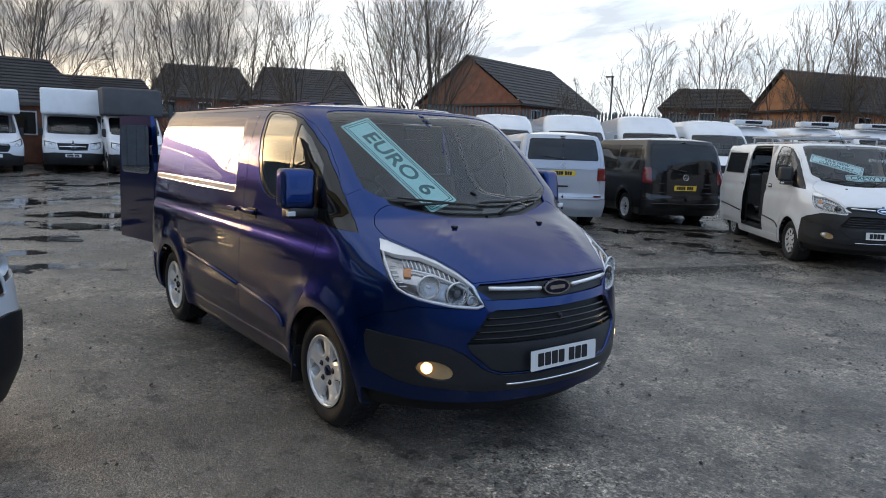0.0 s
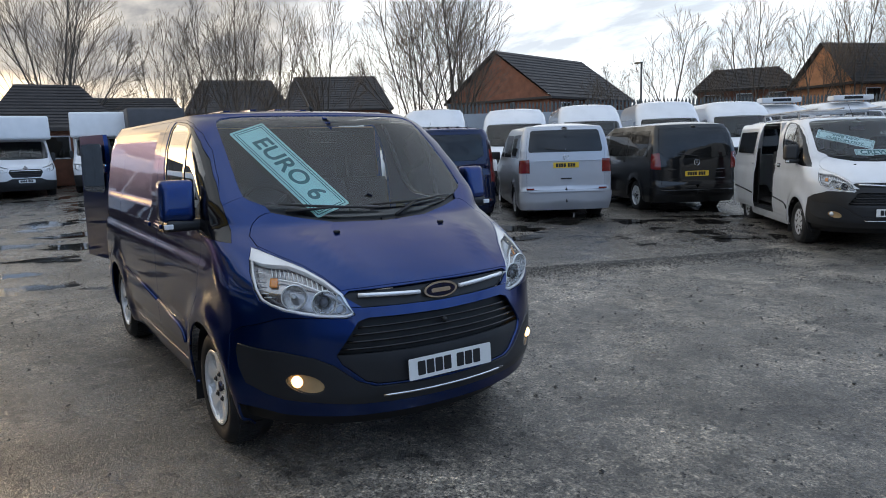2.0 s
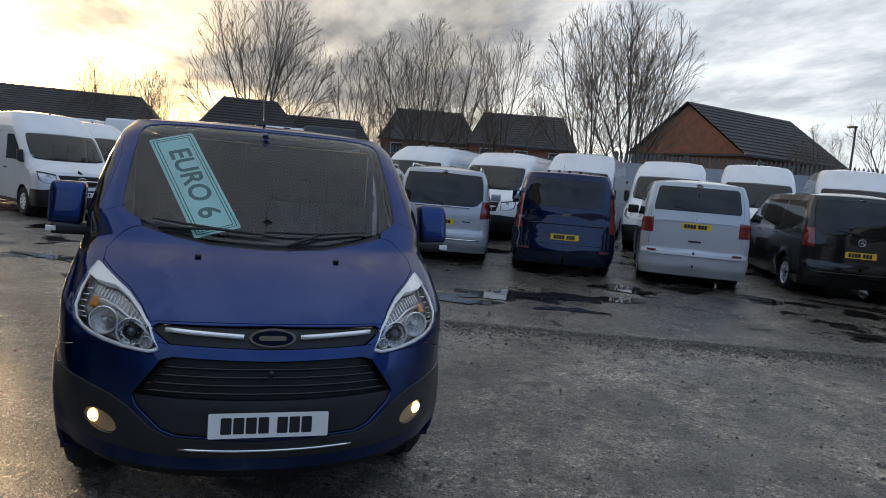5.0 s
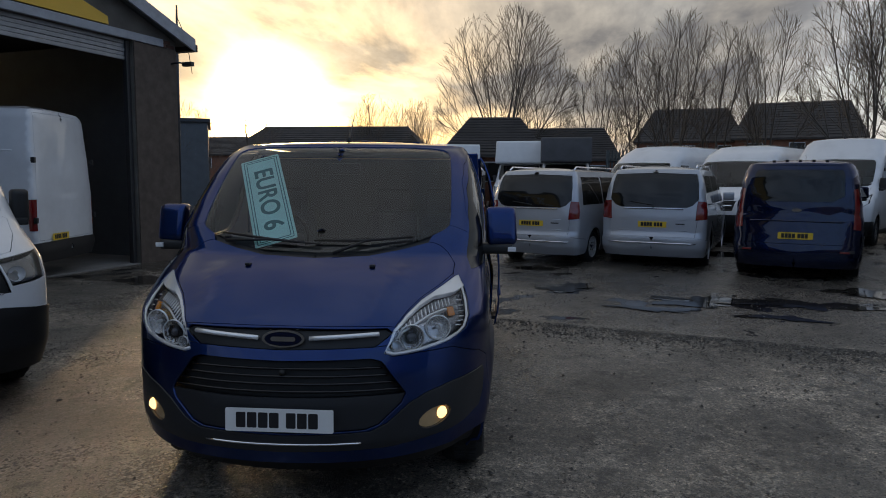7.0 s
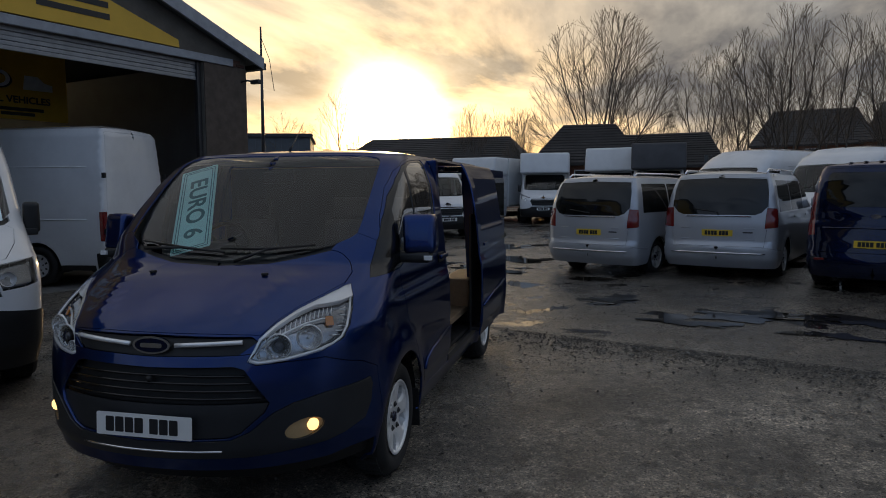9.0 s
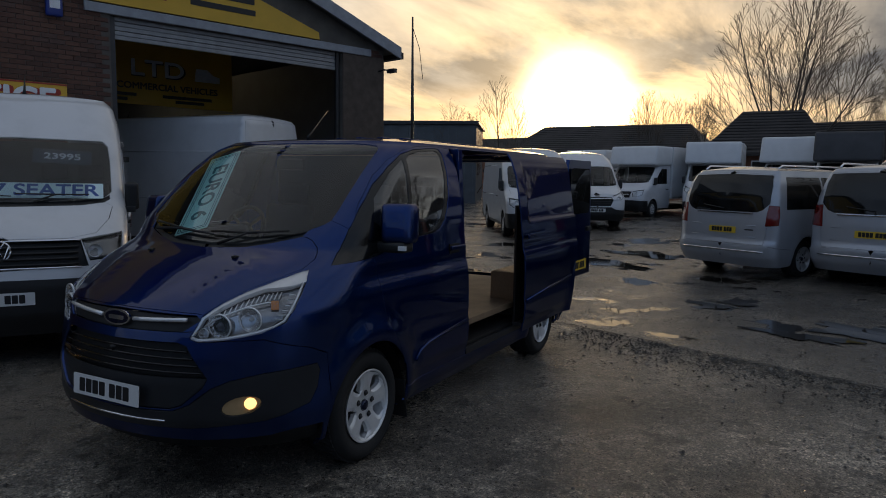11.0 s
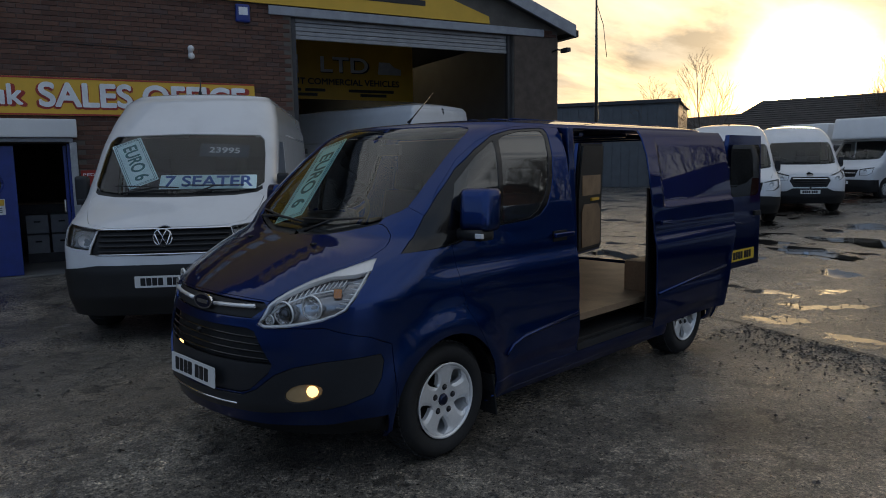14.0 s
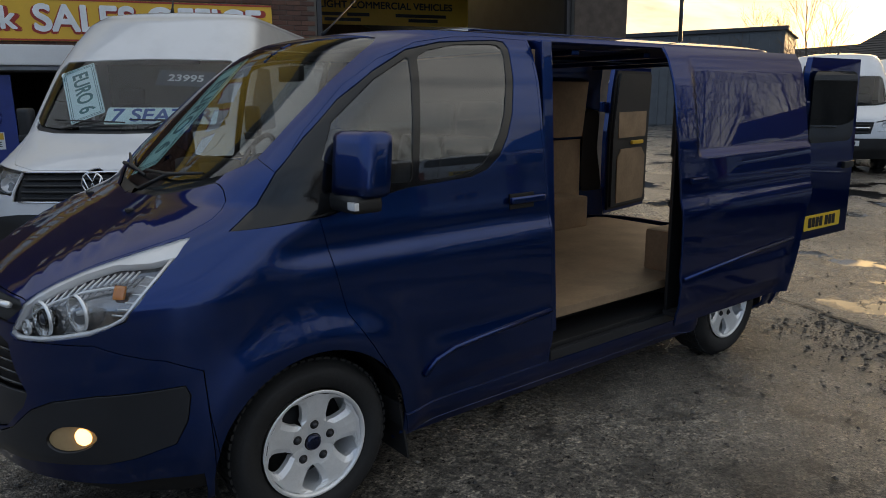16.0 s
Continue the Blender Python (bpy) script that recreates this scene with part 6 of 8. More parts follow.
def build_big(name, m, label, mat="white_paint", kind="vw", H=2.6, tail=-5.0, group="", grid=0.075, cards=None, cab_only=False, category="van", axle=-3.64):
    """A large delivery van. kinds: vw, star, ford noses. Nose of the bumper is the origin's +x at about 1 m."""
    sh = Shell(big_rows(H, 1.0, tail), (0.0, axle), 0.015, 0.42)
    v = thing(name, m, label, category, group)
    o = sh.outline
    zt = H - 0.09
    R = []
    R.append(("windscreen", o([("F", 0.0, 1.405), ("F", 0.6, 1.415), ("F", 0.80, 1.445), ("F", 0.862, 1.50), ("F", 0.848, 1.80), ("F", 0.825, 1.96), ("F", 0.775, 2.012), ("F", 0.0, 2.03)])))
    R.append(("bonnet", o([("F", 0.0, 1.10), ("F", 0.52, 1.10), ("F", 0.74, 1.14), ("F", 0.84, 1.25), ("F", 0.87, 1.36), ("F", 0.80, 1.40), ("F", 0.6, 1.375), ("F", 0.0, 1.365)])))
    R.append(("cowl", o([("F", 0.0, 1.365), ("F", 0.6, 1.375), ("F", 0.80, 1.40), ("F", 0.85, 1.43), ("F", 0.845, 1.47), ("F", 0.80, 1.445), ("F", 0.6, 1.415), ("F", 0.0, 1.405)])))
    if kind == "vw":
        R.append(("grille", o([("F", 0.0, 1.085), ("F", 0.615, 1.085), ("F", 0.68, 0.86), ("F", 0.0, 0.84)])))
        R.append(("headlight", o([("F", 0.62, 1.095), ("F", 0.84, 1.125), ("F", 0.955, 1.14), ("F", 0.955, 0.94), ("F", 0.86, 0.92), ("F", 0.69, 0.905)])))
        R.append(("bumper", o([("F", 0.0, 0.755), ("F", 0.62, 0.755), ("F", 0.90, 0.72), ("S", 0.46, 0.70), ("S", 0.40, 0.28), ("F", 0.88, 0.25), ("F", 0.0, 0.25)])))
    elif kind == "star":
        R.append(("grille", o([("F", 0.0, 1.04), ("F", 0.52, 1.04), ("F", 0.46, 0.80), ("F", 0.0, 0.78)])))
        R.append(("headlight", o([("F", 0.56, 1.05), ("F", 0.80, 1.10), ("F", 0.93, 1.12), ("F", 0.93, 0.92), ("F", 0.80, 0.84), ("F", 0.58, 0.84)])))
        R.append(("bumper", o([("F", 0.0, 0.70), ("F", 0.62, 0.70), ("F", 0.90, 0.68), ("S", 0.46, 0.68), ("S", 0.40, 0.28), ("F", 0.88, 0.25), ("F", 0.0, 0.25)])))
    else:
        R.append(("grille", o([("F", 0.0, 1.02), ("F", 0.48, 1.02), ("F", 0.54, 0.92), ("F", 0.44, 0.74), ("F", 0.0, 0.73)])))
        R.append(("headlight", o([("F", 0.54, 1.07), ("F", 0.80, 1.16), ("F", 0.93, 1.22), ("F", 0.94, 1.02), ("F", 0.80, 0.92), ("F", 0.58, 0.93)])))
        R.append(("bumper", o([("F", 0.0, 0.70), ("F", 0.45, 0.70), ("F", 0.62, 0.62), ("F", 0.90, 0.60), ("S", 0.46, 0.60), ("S", 0.40, 0.28), ("F", 0.88, 0.25), ("F", 0.0, 0.25)])))
    R.append(("front_door", o([("S", -0.02, 1.20), ("S", -0.20, 0.80), ("S", -0.45, 0.50), ("S", -0.47, 0.34), ("S", -1.28, 0.34), ("S", -1.30, 2.02), ("S", -0.72, 2.02), ("S", -0.40, 1.75), ("S", -0.10, 1.42)], 0.06)))
    R.append(("side_window", o([("S", -0.16, 1.34), ("S", -1.18, 1.34), ("S", -1.20, 1.95), ("S", -0.74, 1.95), ("S", -0.42, 1.68)], 0.06)))
    R.append(("skirt", o([("S", -0.47, 0.36), ("S", tail + 0.3, 0.36), ("S", tail + 0.3, 0.26), ("S", -0.48, 0.26)], 0.12)))
    R.append(("rear_lamp", o([("R", 0.93, 0.78), ("S", tail + 0.16, 0.78), ("S", tail + 0.16, 1.28), ("R", 0.92, 1.28)], 0.06)))
    R.append(("rear_door", o([("R", 0.0, 0.62), ("R", 0.90, 0.62), ("R", 0.90, 1.5), ("R", 0.80, zt - 0.06), ("R", 0.0, zt - 0.05)], 0.06)))
    R.append(("rear_bumper", o([("S", tail + 0.25, 0.27), ("S", tail + 0.25, 0.57), ("R", 0.0, 0.60), ("R", 0.0, 0.26), ("S", tail + 0.3, 0.26)], 0.06)))
    R.append(("arch", arch_poly(sh, 0.0, 0.42)))
    R.append(("arch_rear", arch_poly(sh, axle, 0.42)))
    if cab_only:
        R.append(("cut_away", o([("S", -1.45, zt), ("S", -1.45, 0.2), ("S", tail, 0.2), ("R", 0.0, 0.2), ("R", 0.0, zt)], 0.10)))
    cut = cut_shell(sh, R, 0.27, zt, grid)
    kw = dict(sh=sh, cut=cut, parent=v)
    panel("body_shell", region="body", mat=mat, side=0, **kw)
    panel("bonnet", region="bonnet", mat=mat, side=0, gap=0.004, **kw)
    panel("windscreen", region="windscreen", mat="windscreen", side=0, gap=0, depth=0, lift=-0.003, **kw)
    panel("scuttle_panel", region="cowl", mat="black_plastic", side=0, lift=-0.02, **kw)
    panel("grille", region="grille", mat="seal", side=0, lift=-0.03, depth=0.0, **kw)
    panel("front_bumper", region="bumper", mat="black_plastic", side=0, lift=0.012, **kw)
    sk = lambda yy, zz, l=0.0: tuple(sh.skin(sh.from_front(np.array([abs(yy)]), np.array([zz])), np.array([zz]), l)[0] * np.array([1, 1 if yy >= 0 else -1, 1]))
    for s in (1, -1):
        d = panel("front_door", region="front_door", mat=mat, side=s, **kw)
        panel("side_window", region="side_window", mat="window_glass", side=s, gap=0, depth=0, lift=-0.004, sh=sh, cut=cut, parent=d)
        h = panel("headlight", region="headlight", mat="lamp_lens", side=s, depth=0.02, **kw)
        panel("lamp_bowl", region="headlight", mat="lamp_smoke" if kind == "vw" else "lamp_clear", side=s, gap=0.01, depth=0, lift=-0.04, sh=sh, cut=cut, parent=h)
        q = sk(0.74, 1.0, -0.03)
        lathe("lamp_reflector", [(0.06, 0.03), (0.045, 0.0), (0.02, -0.01)], "reflector", h, 20, "x", (q[0], s * q[1], q[2]))
        wheel_well(v, 0.0, s, 0.42, 0.99)
        wheel(v, 0.0, s * 0.87, s, 0.345, 0.235, style="trim")
        ar = bm_box(-0.06, s * 1.045, 1.45, 0.11, 0.13, 0.28, bevel=0.045, segs=3)
        mm = part("door_mirror", ar, "black_plastic", d, "", True)
        part("mirror_arm", bm_box(0.0, s * 1.0, 1.32, 0.10, 0.16, 0.06, bevel=0.015), "black_plastic", mm)
        part("door_handle", bm_box(-1.16, s * 1.01, 1.12, 0.20, 0.02, 0.035, bevel=0.008), "black_plastic", d)
        if not cab_only:
            wheel_well(v, axle, s, 0.42, 0.99)
            wheel(v, axle, s * 0.87, s, 0.345, 0.235, style="trim")
            panel("sill_trim", region="skirt", mat="black_plastic", side=s, **kw)
            panel("rear_lamp", region="rear_lamp", mat="red_lamp", side=s, lift=0.006, **kw)
            panel("rear_door", region="rear_door", mat=mat, side=s, gap=0.004, **kw)
            tube("side_crease", [(x, s * (float(sh.skin(np.array([-x]), np.array([1.15]))[0][1]) + 0.002), 1.15) for x in (-1.6, -3.0, tail + 0.4)], 0.012, mat, v, 6)
            tube("side_crease", [(x, s * (float(sh.skin(np.array([-x]), np.array([2.05]))[0][1]) + 0.002), 2.05) for x in (-1.6, -3.0, tail + 0.4)], 0.012, mat, v, 6)
            for zz in (0.95, 1.9):
                part("hinge", bm_box(tail + 0.06, s * 0.975, zz, 0.06, 0.05, 0.09, bevel=0.01), "black_plastic", v)
    if not cab_only:
        panel("rear_bumper", region="rear_bumper", mat="black_plastic", side=0, lift=0.015, **kw)
        roof_panel("roof", sh, zt, 0.09, mat, v)
    else:
        box("cab_back", (-1.46, 0, 1.2), (0.03, 1.8, 1.6), mat, v)
    # grille bars, badge, plate
    zs = (0.885, 0.935, 0.985, 1.035) if kind == "vw" else (0.82, 0.88, 0.94, 0.99)
    for zz in zs:
        hw = 0.60 if kind == "vw" else 0.44
        tube("grille_slat", [sk(hw * k / 8, zz, -0.012) for k in range(-8, 9)], 0.011, "black_plastic", v, 6)
    if kind == "vw":
        for zz in (1.085, 0.855):
            tube("chrome_strip", [sk(0.62 * k / 8, zz, 0.003) for k in range(-8, 9)], 0.008, "chrome", v, 6)
        vee_badge(v, Matrix.Translation(sk(0, 1.0, 0.015)) @ UP_X, 0.085)
    elif kind == "star":
        star_badge(v, Matrix.Translation(sk(0, 0.92, 0.02)) @ UP_X, 0.085)
        tube("grille_bar", [sk(0.44 * k / 8, 0.92, 0.0) for k in range(-8, 9)], 0.018, "chrome", v, 6)
    else:
        prism("badge", oval(0.085, 0.035), 0.012, Matrix.Translation(sk(0, 1.06, 0.0)) @ UP_X, "chrome", v)
        tube("grille_bar", [sk(0.46 * k / 8, 0.97, 0.0) for k in range(-8, 9)], 0.014, "chrome", v, 6)
    plate(v, Matrix.Translation(sk(0, 0.60, 0.016)) @ UP_X, "plate_white")
    wiper(v, sk(-0.55, 1.40, 0.01), (sk(-0.62, 1.47, 0.02), sk(0.02, 1.445, 0.02)), sk(-0.2, 1.45, 0.03))
    wiper(v, sk(0.20, 1.40, 0.01), (sk(0.05, 1.47, 0.02), sk(0.66, 1.46, 0.02)), sk(0.38, 1.455, 0.03))
    if not cab_only:
        tube("aerial", [(-1.10, 0.0, zt + 0.02), (-1.12, 0, zt + 0.07), (-1.2, 0, zt + 0.24)], [0.022, 0.012, 0.003], "black_plastic", v, 6)
    cabin(v, 0.0, 1.36, 0.84)
    # dark sheet added behind the seats, standing in for the cab's shade
    box("bulkhead", (-1.38, 0, 1.35), (0.03, 1.72, 1.35), "dash", v, 0.005)
    front_seats(v, -0.85, 0.70)
    box("chassis", (axle / 2, 0, 0.36), (abs(axle) + 1.2, 1.2, 0.2), "seal", v, 0.02)

    def put_card(yc, zc, ang, w, h, text, size, fill, ink, rim=True, tw=None, lift=-0.03):
        va = sh.from_front(np.array([abs(yc)]), np.array([zc]))
        p, n = sh.skin_n(va, np.array([zc]), lift)
        f = np.array([1, 1 if yc >= 0 else -1, 1])
        p, n = Vector(p[0] * f), Vector(n[0] * f)
        x = Vector((0, 1, 0)) - n * n.y
        x.normalize()
        y = n.cross(x)
        mm = Matrix(((x.x, y.x, n.x, p.x), (x.y, y.y, n.y, p.y), (x.z, y.z, n.z, p.z), (0, 0, 0, 1)))
        return upper_banner(v, mm @ pose(0, 0, 0, 0, 0, ang), w, h, text, size, fill, ink, rim, tw)
    if cards:
        for c in cards:
            put_card(*c)
    return v, sh


# ---- ground ----
def rise(x, y):
    """The yard climbs slightly away from the workshop."""
    s = -0.62 * x + 0.78 * y
    return 0.028 * (max(0.0, s - 7.0) - max(0.0, s - 22.0))


def make_ground():
    xs = np.concatenate([[-900, -500, -250, -120, -80], np.arange(-60, 40.1, 0.5), [60, 120, 300, 700]])
    ys = np.concatenate([[-700, -300, -120, -60], np.arange(-30, 50.1, 0.5), [80, 150, 350, 800]])
    verts, faces = [], []
    for y in ys:
        for x in xs:
            z = rise(x, y)
            if -60 < x < 40 and -30 < y < 50:
                near = max(0.0, 1 - max(0, math.hypot(x + 3, y - 3) - 12) / 20)
                z += 0.010 * noise.noise((x * 0.35, y * 0.35, 0)) * near
            verts.append((x, y, z))
    n = len(xs)
    for j in range(len(ys) - 1):
        for i in range(n - 1):
            faces.append((j * n + i, j * n + i + 1, (j + 1) * n + i + 1, (j + 1) * n + i))
    g = mesh_obj("ground", verts, faces, "wet_asphalt", smooth=True)
    tagged(g, "damp old patched tarmac yard with mud and grit", "ground", kind="structure")


make_ground()


def puddle(cx, cy, rx, ry, turn, seed):
    rnd = random.Random(seed)
    ph = [rnd.uniform(0, 6.28) for _ in range(6)]
    verts, n = [], 56
    for k in range(n):
        t = 2 * math.pi * k / n
        r = 1 + 0.30 * math.sin(2 * t + ph[0]) + 0.24 * math.sin(3 * t + ph[1]) + 0.20 * math.sin(5 * t + ph[2]) + 0.14 * math.sin(8 * t + ph[3]) + 0.10 * math.sin(13 * t + ph[4])
        x, y = rx * r * math.cos(t), ry * r * math.sin(t)
        c, s = math.cos(turn), math.sin(turn)
        X, Y = cx + c * x - s * y, cy + s * x + c * y
        verts.append((X, Y, rise(X, Y) + 0.012))
    verts.append((cx, cy, rise(cx, cy) + 0.012))
    p = mesh_obj("puddle", verts, [(k, (k + 1) % n, n) for k in range(n)], "puddle_water")
    tagged(p, "shallow rain puddle lying on the tarmac", "puddle", "rain puddles", "structure")


# ---- the workshop ----
FACE = Matrix(((-0.9563, -0.2924, 0, 0.0), (0.2924, -0.9563, 0, -8.595), (0, 0, 1, 0), (0, 0, 0, 1)))
U0, U1, EAVE, PITCH = -10.5, 10.5, 4.45, math.tan(radians(19.5))
APEX = EAVE + U1 * PITCH
OPEN_L, OPEN_R, OPEN_T = 4.65, 9.36, 4.27
DOOR_L, DOOR_R, DOOR_T = -0.62, 1.05, 2.06


def fpart(name, bm, mat, parent=None, label=""):
    bmesh.ops.transform(bm, matrix=FACE, verts=list(bm.verts))
    return part(name, bm, mat, parent, label)


def fbox(name, u0, u1, w0, w1, z0, z1, mat, parent=None, bevel=0.0, label=""):
    """A box on the workshop front: u along it, w inwards."""
    return fpart(name, bm_box((u0 + u1) / 2, (w0 + w1) / 2, (z0 + z1) / 2, abs(u1 - u0), abs(w1 - w0), abs(z1 - z0), bevel=bevel), mat, parent, label)


def roof_z(u):
    return EAVE + (U1 - abs(u)) * PITCH


def wall_piece(name, outline, parent=None, mat="mortar", w0=0.0, w1=0.25):
    return prism(name, outline, w1 - w0, FACE @ Matrix(((1, 0, 0, 0), (0, 0, 1, w0), (0, 1, 0, 0), (0, 0, 0, 1))), mat, parent)


front = wall_piece("wall_front", [(U0, 0), (DOOR_L, 0), (DOOR_L, DOOR_T), (DOOR_R, DOOR_T), (DOOR_R, 0), (OPEN_L, 0), (OPEN_L, OPEN_T), (OPEN_R, OPEN_T), (OPEN_R, 0), (U1, 0), (U1, EAVE), (0, APEX), (U0, EAVE)])
tagged(front, "dark red-brown brick workshop front with a wide bay", "wall", kind="structure")
for nm, u in (("wall_west", U1), ("wall_east", U0)):
    ob = fbox(nm, u - 0.25 * (u > 0), u + 0.25 * (u < 0), 0.25, 18, 0, EAVE, "cladding")
    tagged(ob, "grey profiled metal side wall of the workshop", "wall", kind="structure")
ob = wall_piece("wall_back", [(U0, 0), (U1, 0), (U1, EAVE), (0, APEX), (U0, EAVE)], None, "dim_wall_brown", 18.0, 18.2)
tagged(ob, "rear wall inside the workshop, coloured dark for the dim interior", "wall", kind="structure")
ob = fbox("floor", U0 + 0.25, U1 - 0.25, 0.0, 18.0, -0.05, 0.02, "concrete")
tagged(ob, "worn concrete workshop floor", "floor", kind="structure")
for sgn in (1, -1):
    a, b = (0.0, APEX), (sgn * (U1 + 0.30), EAVE - 0.30 * PITCH)
    q = [(a[0], a[1] + 0.02), (b[0], b[1] + 0.02), (b[0], b[1] + 0.16), (a[0], a[1] + 0.18)]
    ob = wall_piece("roof", q if sgn > 0 else q[::-1], None, "cladding", -0.22, 18.4)
    tagged(ob, "grey sheet-metal workshop roof slope", "roof", kind="structure")
    q = [(a[0], a[1] - 0.06), (b[0], b[1] - 0.06), (b[0], b[1] + 0.19), (a[0], a[1] + 0.21)]
    ob = wall_piece("barge_board", q if sgn > 0 else q[::-1], None, "frame_grey", -0.27, -0.222)
    tagged(ob, "weathered grey barge board along the gable", "trim", kind="structure")
ob = fbox("gutter", U1 + 0.22, U1 + 0.38, -0.25, 18, EAVE - 0.16, EAVE - 0.02, "black_plastic")
tagged(ob, "black plastic gutter at the workshop eave", "gutter", kind="structure")
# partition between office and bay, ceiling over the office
ob = fbox("wall_inner", OPEN_L - 0.35, OPEN_L - 0.15, 0.26, 17.9, 0.02, 4.25, "dim_wall_brown")
tagged(ob, "partition wall beside the bay, coloured dark for the dim interior", "wall", kind="structure")
ob = fbox("wall_office", -2.6, OPEN_L - 0.36, 4.2, 4.35, 0.02, 2.7, "dim_wall_brown")
tagged(ob, "office wall behind the entrance, its dimness put into the colour", "wall", kind="structure")
ob = fbox("ceiling", -2.6, OPEN_L - 0.36, 0.26, 4.2, 2.6, 2.68, "dim_wall_brown")
tagged(ob, "plain office ceiling, coloured dark for the dim room", "ceiling", kind="structure")
# lintel and roller shutter, coiled up
ob = fbox("lintel", OPEN_L - 0.4, OPEN_R + 0.75, -0.06, -0.004, OPEN_T, OPEN_T + 0.15, "frame_grey", bevel=0.008)
tagged(ob, "pale grey painted steel lintel over the bay", "lintel", kind="structure")
shut = thing("roller_shutter", pose(0, 0, 0), "rolled-up galvanised roller shutter at the bay's head", "shutter")
for k in range(5):
    fbox("slat", OPEN_L + 0.05, OPEN_R - 0.05, 0.10 + 0.012 * (k % 2), 0.14 + 0.012 * (k % 2), OPEN_T - 0.37 + 0.075 * k, OPEN_T - 0.30 + 0.075 * k, "shutter_metal", shut, 0.012)
for u in (OPEN_L + 0.02, OPEN_R - 0.10):
    fbox("guide_rail", u, u + 0.08, 0.06, 0.16, 0.02, OPEN_T, "dark_metal", shut, 0.005)
# dark sheet laid over the brick pier, in the interior walls' brown
fbox("pier_dark_sheet", OPEN_R + 0.01, U1 - 0.01, -0.03, -0.004, 0.0, OPEN_T - 0.01, "dim_wall_brown", front)

# gable sign: yellow board cut to the roof slope
bd = thing("gable_sign", pose(0, 0, 0), "large yellow company board filling the gable", "sign")
gz = 4.44
us = 8.75
wall_piece("board", [(-us, gz), (us, gz), (us - 0.02, gz + 0.14), (0.6, gz + 0.14 + (us - 0.6) * PITCH * 0.86), (-0.6, gz + 0.14 + (us - 0.6) * PITCH * 0.86), (-us + 0.02, gz + 0.14)], bd, "sign_yellow", -0.07, -0.03)
# the web address is brand lettering: plain strokes in its colours
for k, (u0, u1) in enumerate([(-1.4, -0.9), (-0.8, -0.3), (-0.15, 0.35), (0.5, 1.0), (1.15, 1.65), (1.8, 2.3), (2.45, 2.95), (3.08, 3.16), (3.3, 3.8), (3.92, 4.42), (4.55, 4.63), (4.75, 5.15), (5.25, 5.55)]):
    fbox("letter_shadow", u0 + 0.03, u1 + 0.03, -0.076, -0.071, gz + 0.20, gz + 0.55, "sign_red", bd)
    fbox("letter_stroke", u0, u1, -0.084, -0.078, gz + 0.22, gz + 0.57, "sticker_white", bd)
for k, z in enumerate((0.67, 0.47, 0.27)):
    fbox("text_bar", 5.95 + 0.03 * k, 7.25 + 0.02 * k, -0.078, -0.071, gz + z - 0.05, gz + z + 0.05, "ink", bd)

# office sign
sg = thing("office_sign", pose(0, 0, 0), "long yellow board with shadowed white words", "sign")
fbox("board", -3.2, 3.94, -0.06, -0.02, 2.48, 3.06, "sign_yellow", sg, 0.006)
for z in (2.495, 3.045):
    fbox("edge_line", -3.2, 3.94, -0.066, -0.061, z - 0.012, z + 0.012, "sign_red", sg)
FRONT_TEXT = FACE @ Matrix(((1, 0, 0, 0), (0, 0, -1, 0), (0, 1, 0, 0), (0, 0, 0, 1)))
lettering("word_shadow", "SALES OFFICE", 0.50, FRONT_TEXT @ Matrix.Translation((2.24, 2.755, 0.064)), "sign_red", sg, 0.002, 3.16, 0.030)
lettering("wording", "SALES OFFICE", 0.50, FRONT_TEXT @ Matrix.Translation((2.22, 2.775, 0.072)), "sticker_white", sg, 0.003, 3.08, 0.016)
lettering("word_shadow", "co.uk", 0.42, FRONT_TEXT @ Matrix.Translation((0.00, 2.755, 0.064)), "sign_red", sg, 0.002, 0.97, 0.026)
lettering("wording", "co.uk", 0.42, FRONT_TEXT @ Matrix.Translation((-0.02, 2.770, 0.072)), "sticker_white", sg, 0.003, 0.92, 0.012)
for u0, u1 in [(-2.9, -2.65), (-2.6, -2.35), (-2.3, -2.05), (-1.98, -1.73), (-1.68, -1.43), (-1.36, -1.30), (-1.24, -1.02), (-0.97, -0.74), (-0.66, -0.61)]:
    fbox("letter_shadow", u0 + 0.015, u1 + 0.015, -0.070, -0.067, 2.60, 2.86, "sign_red", sg)
    fbox("letter_stroke", u0, u1, -0.076, -0.072, 2.61, 2.88, "sticker_white", sg)

# shutter hood over the entrance, frame, open blue door
aw = thing("shutter_box", pose(0, 0, 0), "white metal roller-shutter box over the office entrance", "shutter box")
fbox("casing", -0.88, 1.15, -0.22, -0.004, 2.14, 2.42, "box_white", aw, 0.03)
fbox("bottom_rail", -0.80, 1.08, -0.14, -0.06, 2.075, 2.135, "frame_grey", aw, 0.01)
for u in (-0.75, 1.08):
    fbox("guide_rail", u - 0.05, u + 0.05, -0.10, -0.004, 0.0, 2.07, "galvanised", aw, 0.01)
dr = thing("door_1", pose(0, 0, 0), "royal blue door leaf with a round porthole, beside an open leaf", "door")
dr["kind"] = "structure"
fbox("door_leaf", DOOR_L + 0.02, 0.27, 0.02, 0.07, 0.03, 2.02, "door_blue", dr, 0.006)
pm = FACE @ pose(-0.12, 0.016, 1.45) @ Matrix(((1, 0, 0, 0), (0, 0, -1, 0), (0, 1, 0, 0), (0, 0, 0, 1)))
prism("porthole_glass", oval(0.205, 0.205, 32), 0.004, pm, "dark_glass", dr)
